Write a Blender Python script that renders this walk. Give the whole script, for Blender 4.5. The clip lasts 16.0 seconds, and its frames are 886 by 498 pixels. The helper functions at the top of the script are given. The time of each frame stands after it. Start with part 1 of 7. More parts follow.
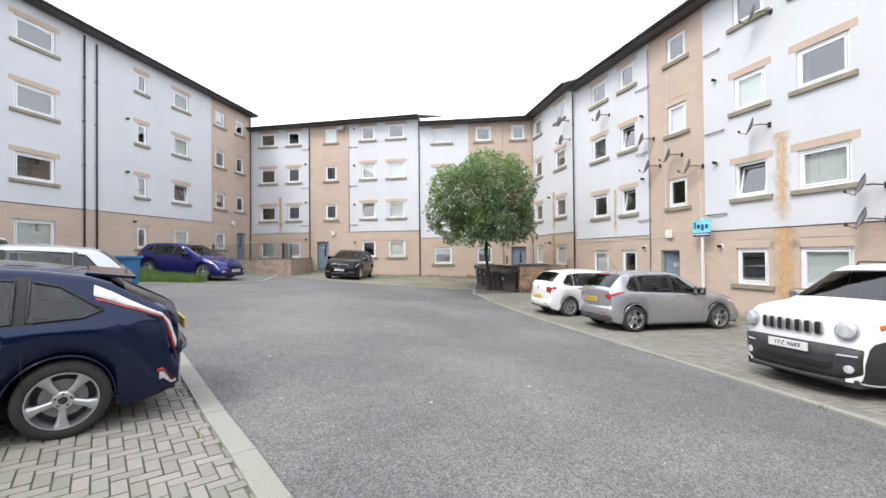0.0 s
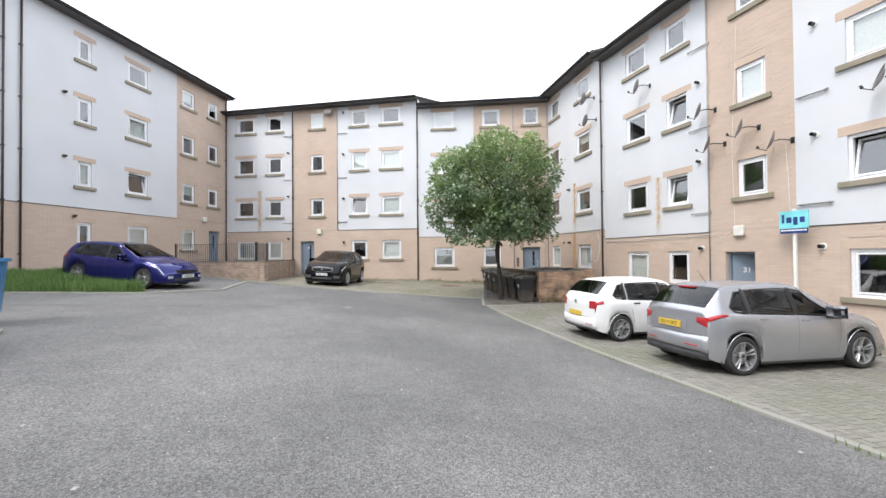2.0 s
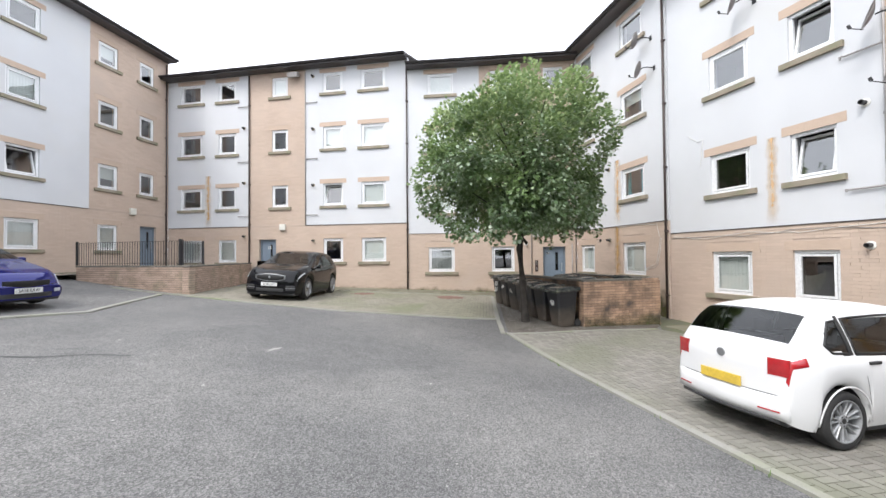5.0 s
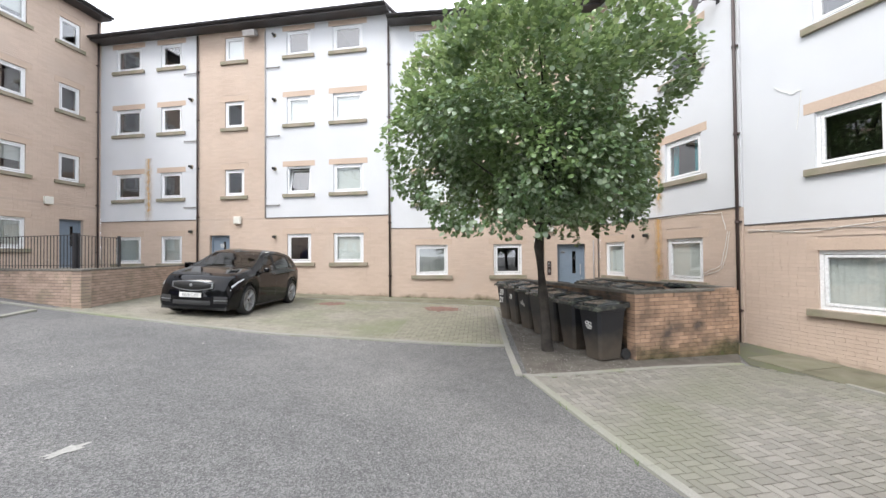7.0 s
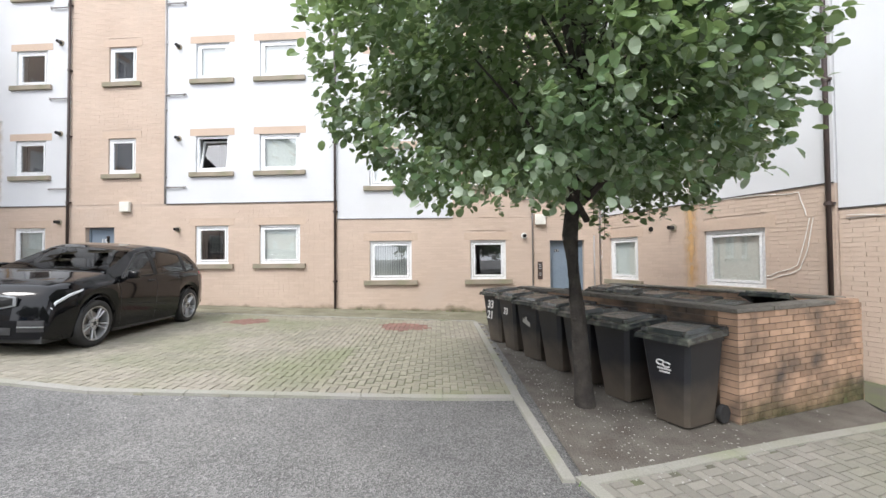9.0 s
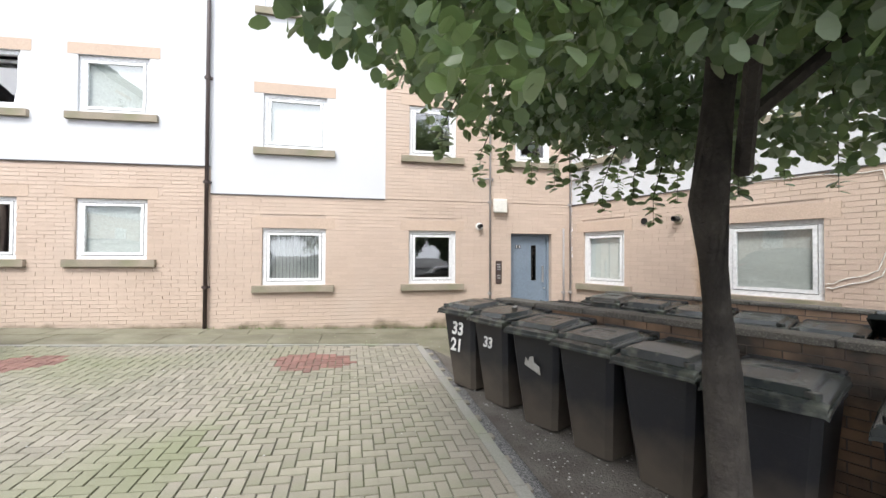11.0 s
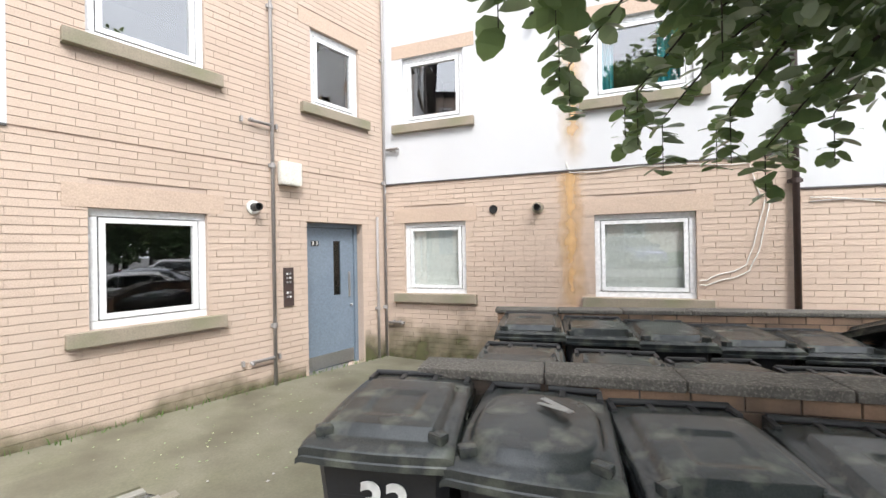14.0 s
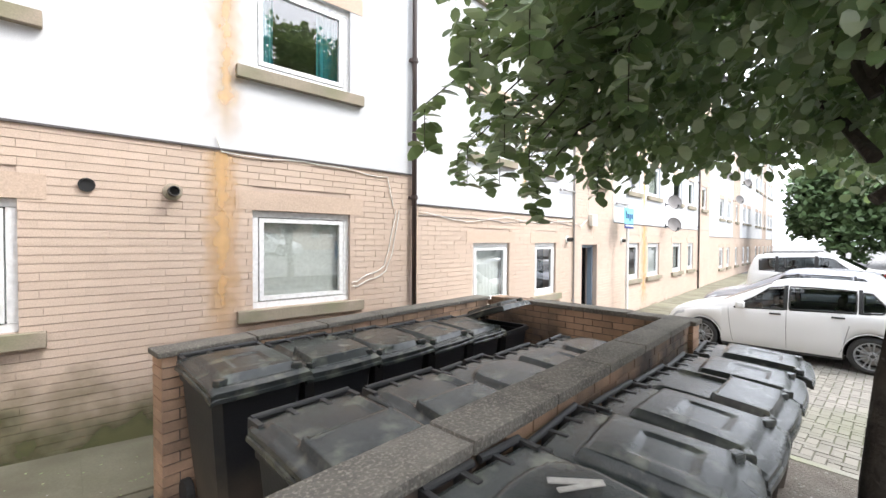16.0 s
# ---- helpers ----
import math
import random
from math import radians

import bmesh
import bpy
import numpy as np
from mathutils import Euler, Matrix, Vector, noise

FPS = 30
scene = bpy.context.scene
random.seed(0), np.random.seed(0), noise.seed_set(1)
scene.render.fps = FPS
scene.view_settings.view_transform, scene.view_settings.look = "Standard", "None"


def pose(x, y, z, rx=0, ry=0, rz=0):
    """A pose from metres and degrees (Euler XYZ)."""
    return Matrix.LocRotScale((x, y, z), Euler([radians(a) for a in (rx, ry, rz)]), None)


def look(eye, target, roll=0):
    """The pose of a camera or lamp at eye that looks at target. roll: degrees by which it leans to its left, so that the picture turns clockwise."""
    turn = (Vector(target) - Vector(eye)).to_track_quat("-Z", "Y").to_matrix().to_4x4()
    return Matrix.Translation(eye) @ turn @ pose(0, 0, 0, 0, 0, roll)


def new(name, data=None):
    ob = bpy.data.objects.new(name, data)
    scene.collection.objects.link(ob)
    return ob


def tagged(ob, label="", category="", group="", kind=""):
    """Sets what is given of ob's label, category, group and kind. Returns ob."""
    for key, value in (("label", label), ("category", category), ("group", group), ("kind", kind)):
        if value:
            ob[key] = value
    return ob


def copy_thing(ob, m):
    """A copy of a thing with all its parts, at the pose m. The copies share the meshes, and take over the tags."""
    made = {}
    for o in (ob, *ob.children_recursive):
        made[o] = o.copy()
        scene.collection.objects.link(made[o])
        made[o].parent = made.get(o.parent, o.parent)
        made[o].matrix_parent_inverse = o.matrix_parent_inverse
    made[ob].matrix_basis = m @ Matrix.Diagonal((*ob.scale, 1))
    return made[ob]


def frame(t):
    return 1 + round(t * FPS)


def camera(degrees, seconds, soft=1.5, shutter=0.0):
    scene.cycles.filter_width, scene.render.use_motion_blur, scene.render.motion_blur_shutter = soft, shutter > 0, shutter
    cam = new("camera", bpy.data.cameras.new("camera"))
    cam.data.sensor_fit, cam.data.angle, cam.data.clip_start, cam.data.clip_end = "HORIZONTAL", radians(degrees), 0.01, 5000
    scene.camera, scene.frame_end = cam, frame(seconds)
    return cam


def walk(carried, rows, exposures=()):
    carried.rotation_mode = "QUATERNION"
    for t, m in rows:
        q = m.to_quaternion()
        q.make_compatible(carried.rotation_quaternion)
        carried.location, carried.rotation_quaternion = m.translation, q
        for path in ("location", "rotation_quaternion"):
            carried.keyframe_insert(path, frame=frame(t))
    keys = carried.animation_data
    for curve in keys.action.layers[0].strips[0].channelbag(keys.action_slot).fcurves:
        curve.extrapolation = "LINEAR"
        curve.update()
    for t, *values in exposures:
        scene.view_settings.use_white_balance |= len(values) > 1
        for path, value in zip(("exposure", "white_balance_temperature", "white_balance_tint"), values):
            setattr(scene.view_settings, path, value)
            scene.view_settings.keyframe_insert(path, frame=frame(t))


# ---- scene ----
cam = camera(94.8, 16.0)
PATH = [
    (0, (0.065, -0.051, 1.6), (-0.17, 1.935, 1.623), -0.6),
    (0.5, (-0.097, 0.817, 1.61), (-0.33, 2.804, 1.636), -0.5),
    (1, (-0.254, 1.684, 1.599), (-0.483, 3.67, 1.627), -0.6),
    (1.5, (-0.407, 2.528, 1.622), (-0.633, 4.515, 1.65), -0.5),
    (2, (-0.515, 3.421, 1.624), (-0.743, 5.408, 1.652), -0.5),
    (2.5, (-0.661, 4.283, 1.642), (-0.881, 6.271, 1.673), -0.5),
    (3, (-0.811, 5.146, 1.63), (-1.032, 7.134, 1.66), -0.5),
    (3.5, (-0.974, 6.043, 1.612), (-1.187, 8.032, 1.646), -0.5),
    (4, (-1.102, 6.95, 1.621), (-1.316, 8.938, 1.652), -0.6),
    (4.2, (-1.162, 7.299, 1.62), (-1.371, 9.288, 1.652), -0.5),
    (6.3, (-1.22, 11.082, 1.595), (-1.42, 13.071, 1.638), -0.6),
    (6.5, (-1.277, 11.429, 1.614), (-1.471, 13.419, 1.653), -0.5),
    (7, (-1.37, 12.298, 1.641), (-1.553, 14.289, 1.674), -0.5),
    (7.5, (-1.512, 13.14, 1.612), (-1.663, 15.134, 1.65), -0.5),
    (8, (-1.621, 13.979, 1.588), (-1.721, 15.977, 1.626), -0.4),
    (8.5, (-1.728, 14.821, 1.565), (-1.766, 16.82, 1.608), -0.4),
    (9, (-1.825, 15.665, 1.525), (-1.8, 17.664, 1.572), -0.5),
    (9.5, (-1.899, 16.486, 1.516), (-1.789, 18.482, 1.564), -0.5),
    (10, (-1.9, 17.309, 1.49), (-1.694, 19.297, 1.535), -0.7),
    (10.2, (-1.94, 17.606, 1.483), (-1.69, 19.59, 1.53), -0.5),
    (12.3, (-2.139, 20.692, 1.567), (-1.332, 22.522, 1.574), -0.7),
    (12.5, (-2.122, 20.94, 1.548), (-1.251, 22.741, 1.564), -1.2),
    (13, (-2.043, 21.515, 1.561), (-0.971, 23.204, 1.572), -1.1),
    (13.5, (-1.955, 22.064, 1.565), (-0.656, 23.585, 1.581), -1.2),
    (14, (-1.905, 22.521, 1.601), (-0.309, 23.727, 1.607), -1.0),
    (14.1, (-1.873, 22.593, 1.606), (-0.214, 23.71, 1.592), -1.7),
    (14.5, (-1.764, 22.858, 1.634), (0.097, 23.59, 1.613), -0.8),
    (15, (-1.673, 23.231, 1.668), (0.313, 23.464, 1.643), -0.7),
    (15.5, (-1.5, 23.658, 1.662), (0.474, 23.339, 1.63), -0.2),
    (16, (-1.262, 24.103, 1.71), (0.57, 23.303, 1.671), 0.3),
]
walk(cam, [(t, look(eye, target, roll)) for t, eye, target, roll in PATH],
     exposures=[(0, 1.0), (3.5, 1.07), (7, 1.22), (9.5, 1.36), (13, 1.62), (14.5, 1.72), (16, 1.85)])

# ---------------------------------------------------------------- light
SUN_EL, SUN_AZ = radians(52), radians(215)
world = bpy.data.worlds.new("sky_world")
scene.world = world
world.use_nodes = True
wn = world.node_tree
sky = wn.nodes.new("ShaderNodeTexSky")
sky.sky_type, sky.sun_disc, sky.sun_elevation, sky.sun_rotation = "NISHITA", False, SUN_EL, SUN_AZ
sky.air_density, sky.dust_density, sky.ozone_density = 1.0, 6.0, 1.0
hsv = wn.nodes.new("ShaderNodeMix")
hsv.data_type = "RGBA"
hsv.inputs[0].default_value = 0.86
hsv.inputs[7].default_value = (9.05, 9.5, 10.4, 1)
wn.links.new(sky.outputs[0], hsv.inputs[6])
wn.links.new(hsv.outputs[2], wn.nodes["Background"].inputs[0])
wn.nodes["Background"].inputs[1].default_value = 0.13
sun_data = bpy.data.lights.new("sun", "SUN")
sun_data.energy, sun_data.angle, sun_data.color = 1.1, radians(18), (1.0, 0.98, 0.95)
sun = new("sun", sun_data)
sun.matrix_world = look((math.sin(SUN_AZ) * 60, math.cos(SUN_AZ) * 60, 75), (0, 0, 0))


# ---------------------------------------------------------------- materials
def node_mat(name):
    m = bpy.data.materials.new(name)
    m.use_nodes = True
    return m, m.node_tree, m.node_tree.nodes["Principled BSDF"]


def noise_node(nt, scale, detail=4, coord="Object"):
    tc = nt.nodes.new("ShaderNodeTexCoord")
    n = nt.nodes.new("ShaderNodeTexNoise")
    n.inputs["Scale"].default_value, n.inputs["Detail"].default_value = scale, detail
    nt.links.new(tc.outputs[coord], n.inputs["Vector"])
    return n


def mix(nt, fac, a, b, mode="MIX"):
    m = nt.nodes.new("ShaderNodeMix")
    m.data_type, m.blend_type = "RGBA", mode
    for key, v in ((0, fac), (6, a), (7, b)):
        if isinstance(v, (tuple, float, int)):
            m.inputs[key].default_value = (*v, 1) if isinstance(v, tuple) else v
        else:
            nt.links.new(v, m.inputs[key])
    return m.outputs[2]


def ramp(nt, src, lo, hi):
    r = nt.nodes.new("ShaderNodeMapRange")
    r.inputs[1].default_value, r.inputs[2].default_value = lo, hi
    nt.links.new(src, r.inputs[0])
    return r.outputs[0]


def bump(nt, bsdf, src, strength, dist=0.01):
    b = nt.nodes.new("ShaderNodeBump")
    b.inputs["Strength"].default_value, b.inputs["Distance"].default_value = strength, dist
    nt.links.new(src, b.inputs["Height"])
    nt.links.new(b.outputs[0], bsdf.inputs["Normal"])


def surface(name, col, col2=None, rough=0.8, big=1.5, fine=60, relief=0.2, metal=0.0, island=0.0, coat=0.0, dist=0.005, stain=None, stain_scale=0.7, stain_lo=0.55, stain_hi=0.75):
    """A material of two colours mixed by coarse noise, darkened by fine noise, with fine relief."""
    m, nt, b = node_mat(name)
    col2 = col2 or tuple(c * 0.8 for c in col)
    n1, n2 = noise_node(nt, big), noise_node(nt, fine, 6)
    c = mix(nt, ramp(nt, n1.outputs[0], 0.35, 0.65), col, col2)
    c = mix(nt, ramp(nt, n2.outputs[0], 0.3, 0.7), c, mix(nt, 1.0, c, (0.78, 0.78, 0.78), "MULTIPLY"))
    if island:
        g = nt.nodes.new("ShaderNodeNewGeometry")
        o = nt.nodes.new("ShaderNodeObjectInfo")
        a = nt.nodes.new("ShaderNodeMath")
        a.operation = "ADD"
        nt.links.new(g.outputs["Random Per Island"], a.inputs[0])
        nt.links.new(o.outputs["Random"], a.inputs[1])
        f = nt.nodes.new("ShaderNodeMath")
        f.operation = "FRACT"
        nt.links.new(a.outputs[0], f.inputs[0])
        c = mix(nt, island, c, mix(nt, f.outputs[0], tuple(x * 0.55 for x in col), tuple(min(1, x * 1.4) for x in col)))
    if stain:
        n3 = noise_node(nt, stain_scale, 5)
        c = mix(nt, ramp(nt, n3.outputs[0], stain_lo, stain_hi), c, stain)
    nt.links.new(c, b.inputs["Base Color"])
    b.inputs["Roughness"].default_value, b.inputs["Metallic"].default_value = rough, metal
    b.inputs["Coat Weight"].default_value = coat
    b.inputs["Coat Roughness"].default_value = 0.05
    if relief:
        bump(nt, b, n2.outputs[0], relief, dist)
    return m


def glass_mat(name, tint=(0.8, 0.85, 0.86), amount=0.06, gain=1.6):
    m, nt, b = node_mat(name)
    nt.nodes.remove(b)
    out = nt.nodes["Material Output"]
    tr, gl, mx, fr = (nt.nodes.new(k) for k in ("ShaderNodeBsdfTransparent", "ShaderNodeBsdfGlossy", "ShaderNodeMixShader", "ShaderNodeFresnel"))
    tr.inputs[0].default_value = (*tint, 1)
    gl.inputs["Roughness"].default_value = 0.01
    fr.inputs[0].default_value = 1.55
    ad = nt.nodes.new("ShaderNodeMath")
    ad.operation = "MULTIPLY_ADD"
    ad.inputs[1].default_value, ad.inputs[2].default_value = gain, amount
    nt.links.new(fr.outputs[0], ad.inputs[0])
    nt.links.new(ad.outputs[0], mx.inputs[0])
    nt.links.new(tr.outputs[0], mx.inputs[1])
    nt.links.new(gl.outputs[0], mx.inputs[2])
    nt.links.new(mx.outputs[0], out.inputs[0])
    return m


M = {
    "asphalt": surface("asphalt", (0.165, 0.165, 0.168), (0.12, 0.12, 0.124), 0.92, 0.35, 90, 0.9, dist=0.012, stain=(0.2, 0.2, 0.2), stain_scale=0.25),
    "paver": surface("paver", (0.275, 0.25, 0.205), (0.225, 0.215, 0.165), 0.9, 0.8, 70, 0.35, island=0.25, stain=(0.165, 0.18, 0.10), stain_scale=0.45, stain_lo=0.45),
    "paver_grey": surface("paver_grey", (0.245, 0.23, 0.205), (0.21, 0.20, 0.17), 0.9, 0.8, 70, 0.35, island=0.30, stain=(0.16, 0.165, 0.115), stain_scale=0.45, stain_lo=0.46),
    "paver_red": surface("paver_red", (0.22, 0.115, 0.095), (0.18, 0.105, 0.085), 0.9, 0.8, 70, 0.35, island=0.3),
    "joint": surface("joint", (0.11, 0.105, 0.085), (0.12, 0.13, 0.07), 0.95, 2.0, 80, 0.4),
    "kerb": surface("kerb", (0.30, 0.29, 0.265), (0.27, 0.27, 0.22), 0.9, 1.2, 60, 0.3, stain=(0.22, 0.24, 0.14)),
    "flag": surface("flag", (0.215, 0.205, 0.15), (0.16, 0.155, 0.10), 0.9, 2.2, 50, 0.5, island=0.2, stain_lo=0.44, stain=(0.10, 0.09, 0.06), stain_scale=1.6),
    "soil": surface("soil", (0.105, 0.09, 0.075), (0.16, 0.145, 0.125), 0.97, 3.0, 45, 1.0, dist=0.03),
    "grass": surface("grass", (0.09, 0.17, 0.035), (0.16, 0.23, 0.07), 0.8, 1.5, 30, 0.2, island=0.4),
    "render": surface("render", (0.67, 0.68, 0.70), (0.63, 0.64, 0.66), 0.92, 0.6, 140, 0.45, dist=0.004, stain=(0.58, 0.58, 0.57), stain_scale=0.35),
    "brick": surface("brick", (0.61, 0.485, 0.395), (0.555, 0.435, 0.35), 0.9, 0.7, 90, 0.35, island=0.08, stain=(0.51, 0.415, 0.345), stain_scale=0.6),
    "brick_dark": surface("brick_dark", (0.40, 0.25, 0.155), (0.22, 0.15, 0.105), 0.9, 1.6, 80, 0.5, island=0.45, stain=(0.06, 0.05, 0.042), stain_scale=1.3, stain_lo=0.36, stain_hi=0.58),
    "brick_mid": surface("brick_mid", (0.46, 0.34, 0.27), (0.38, 0.28, 0.22), 0.9, 1.2, 80, 0.5, island=0.35, stain=(0.20, 0.19, 0.13), stain_scale=1.6, stain_lo=0.5, stain_hi=0.8),
    "mortar": surface("mortar", (0.56, 0.45, 0.375), (0.50, 0.40, 0.33), 0.95, 2.0, 90, 0.3),
    "brick_low": surface("brick_low", (0.50, 0.33, 0.225), (0.40, 0.255, 0.17), 0.9, 1.2, 80, 0.5, island=0.4, stain=(0.10, 0.08, 0.065), stain_scale=2.2, stain_lo=0.42, stain_hi=0.72),
    "mortar_low": surface("mortar_low", (0.15, 0.125, 0.105), None, 0.95, 2.0, 80, 0.4),
    "sandstone": surface("sandstone", (0.58, 0.45, 0.355), (0.53, 0.41, 0.325), 0.9, 1.0, 70, 0.25),
    "sill": surface("sill", (0.36, 0.30, 0.235), (0.27, 0.24, 0.18), 0.9, 2.0, 70, 0.3, stain=(0.20, 0.20, 0.12), stain_scale=1.6),
    "coping": surface("coping", (0.19, 0.175, 0.15), (0.12, 0.11, 0.095), 0.92, 3.5, 50, 1.0, dist=0.012, stain=(0.27, 0.25, 0.21), stain_scale=75.0, stain_lo=0.5, stain_hi=0.7),
    "upvc": surface("upvc", (0.84, 0.85, 0.86), (0.82, 0.83, 0.84), 0.3, 1.0, 20, 0.0),
    "glass": glass_mat("glass", (0.93, 0.95, 0.95), 0.14),
    "car_glass": glass_mat("car_glass", (0.30, 0.33, 0.34), 0.01, 1.1),
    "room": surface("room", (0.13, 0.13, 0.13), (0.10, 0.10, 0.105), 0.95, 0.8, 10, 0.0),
    "curtain": surface("curtain", (0.82, 0.86, 0.83), (0.78, 0.83, 0.80), 0.95, 1.0, 30, 0.05),
    "teal_cloth": surface("teal_cloth", (0.03, 0.36, 0.42), None, 0.9, 4.0, 30, 0.2),
    "door": surface("door", (0.20, 0.25, 0.31), (0.18, 0.23, 0.29), 0.45, 1.0, 40, 0.05),
    "steel": surface("steel", (0.55, 0.56, 0.57), (0.48, 0.49, 0.5), 0.35, 2.0, 60, 0.05, metal=0.9),
    "grey_metal": surface("grey_metal", (0.44, 0.42, 0.41), (0.34, 0.32, 0.31), 0.6, 2.0, 50, 0.1, metal=0.3),
    "black_metal": surface("black_metal", (0.02, 0.02, 0.023), (0.035, 0.035, 0.04), 0.45, 2.0, 50, 0.1),
    "brown_pipe": surface("brown_pipe", (0.045, 0.033, 0.03), (0.07, 0.045, 0.04), 0.5, 2.0, 50, 0.1),
    "gutter": surface("gutter", (0.06, 0.055, 0.055), (0.09, 0.08, 0.08), 0.5, 1.0, 50, 0.1),
    "roof": surface("roof", (0.075, 0.065, 0.065), (0.11, 0.095, 0.09), 0.85, 1.0, 30, 0.4, island=0.3),
    "white": surface("white", (0.82, 0.81, 0.78), (0.78, 0.77, 0.72), 0.5, 2.0, 40, 0.05),
    "cream": surface("cream", (0.88, 0.86, 0.78), None, 0.5, 2.0, 40, 0.0),
    "rubber": surface("rubber", (0.02, 0.02, 0.021), (0.035, 0.034, 0.033), 0.8, 6.0, 60, 0.3),
    "plastic": surface("plastic", (0.022, 0.022, 0.024), (0.04, 0.04, 0.04), 0.55, 3.0, 60, 0.15),
    "tar": surface("tar", (0.07, 0.07, 0.07), (0.10, 0.10, 0.10), 0.9, 2.0, 50, 0.3),
    "hubcap": surface("hubcap", (0.42, 0.43, 0.44), (0.36, 0.37, 0.38), 0.4, 3.0, 60, 0.0, metal=0.4),
    "alloy": surface("alloy", (0.55, 0.56, 0.57), (0.5, 0.5, 0.52), 0.3, 3.0, 60, 0.0, metal=0.8),
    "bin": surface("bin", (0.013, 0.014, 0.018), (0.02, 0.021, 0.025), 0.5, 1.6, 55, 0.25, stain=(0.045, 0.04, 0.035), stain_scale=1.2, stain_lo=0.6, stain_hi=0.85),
    "bin_lid": surface("bin_lid", (0.026, 0.030, 0.031), (0.045, 0.051, 0.049), 0.26, 5.0, 140, 0.35, dist=.003, stain=(0.13, 0.138, 0.11), stain_scale=7.0, stain_lo=0.52, stain_hi=0.78),
    "paint_white": surface("paint_white", (0.82, 0.82, 0.80), None, 0.6, 9.0, 30, 0.1),
    "bark": surface("bark", (0.035, 0.030, 0.026), (0.065, 0.056, 0.047), 0.95, 6.0, 30, 1.0, dist=0.02),
    "leaf": surface("leaf", (0.082, 0.14, 0.068), (0.13, 0.20, 0.105), 0.3, 1.2, 20, 0.0, island=0.55),
    "leaf_far": surface("leaf_far", (0.07, 0.12, 0.045), (0.12, 0.18, 0.07), 0.6, 0.8, 10, 0.0, island=0.6),
    "lamp_red": surface("lamp_red", (0.45, 0.015, 0.02), (0.35, 0.01, 0.015), 0.12, 3.0, 40, 0.0, coat=1.0),
    "lamp_clear": surface("lamp_clear", (0.62, 0.64, 0.66), (0.4, 0.42, 0.44), 0.1, 9.0, 60, 0.2, coat=1.0),
    "amber": surface("amber", (0.7, 0.2, 0.03), None, 0.2, 3.0, 40, 0.0, coat=1.0),
    "plate_yellow": surface("plate_yellow", (0.80, 0.56, 0.08), None, 0.4, 3.0, 40, 0.0),
    "plate_white": surface("plate_white", (0.80, 0.80, 0.78), None, 0.4, 3.0, 40, 0.0),
    "ink": surface("ink", (0.012, 0.012, 0.012), None, 0.5, 3.0, 40, 0.0),
    "sign_cyan": surface("sign_cyan", (0.25, 0.75, 0.78), None, 0.5, 3.0, 40, 0.0),
    "sign_navy": surface("sign_navy", (0.02, 0.05, 0.22), None, 0.5, 3.0, 40, 0.0),
    "blue_bin": surface("blue_bin", (0.03, 0.17, 0.36), None, 0.5, 3.0, 40, 0.1),
    "litter": surface("litter", (0.42, 0.41, 0.38), None, 0.8, 3.0, 40, 0.1),
    "rust": surface("rust", (0.30, 0.13, 0.05), (0.2, 0.09, 0.05), 0.9, 6.0, 50, 0.5),
}
for nm, c in (("blue", (0.007, 0.014, 0.05)), ("blue2", (0.022, 0.024, 0.15)), ("silver", (0.52, 0.525, 0.56)), ("whitecar", (0.80, 0.80, 0.80)), ("blackcar", (0.006, 0.006, 0.007))):
    M[nm] = surface(nm, c, tuple(x * 0.95 for x in c), 0.05 if nm in ("blackcar", "blue", "blue2") else 0.25, 1.0, 900, 0.0, metal=0.7 if nm == "silver" else 0.35 if nm in ("blue", "blue2", "silver") else 0.0, coat=0.0)
M["blackcar"].node_tree.nodes["Principled BSDF"].inputs["Specular IOR Level"].default_value = 0.32


def tarmac():
    """Dark binder with pale aggregate, patches and tyre polish at larger scale."""
    m, nt, b = node_mat("asphalt")
    tc = nt.nodes.new("ShaderNodeTexCoord")
    vor = nt.nodes.new("ShaderNodeTexVoronoi")
    vor.inputs["Scale"].default_value = 85
    nt.links.new(tc.outputs["Object"], vor.inputs["Vector"])
    n1, n2, n3 = noise_node(nt, 26, 5), noise_node(nt, 3.5, 4), noise_node(nt, 0.28, 3)
    c = mix(nt, ramp(nt, vor.outputs["Color"], 0.25, 0.9), (0.104, 0.103, 0.100), (0.278, 0.273, 0.264))
    c = mix(nt, ramp(nt, n1.outputs[0], 0.38, 0.66), mix(nt, 1.0, c, (0.86, 0.86, 0.86), "MULTIPLY"), c)
    c = mix(nt, ramp(nt, n2.outputs[0], 0.4, 0.62), mix(nt, 1.0, c, (0.90, 0.90, 0.90), "MULTIPLY"), c)
    c = mix(nt, ramp(nt, n3.outputs[0], 0.42, 0.6), mix(nt, 1.0, c, (0.84, 0.84, 0.85), "MULTIPLY"), mix(nt, 1.0, c, (1.12, 1.11, 1.10), "MULTIPLY"))
    nt.links.new(c, b.inputs["Base Color"])
    b.inputs["Roughness"].default_value = 0.9
    bump(nt, b, vor.outputs["Distance"], 0.7, 0.012)
    return m


M["asphalt"] = tarmac()
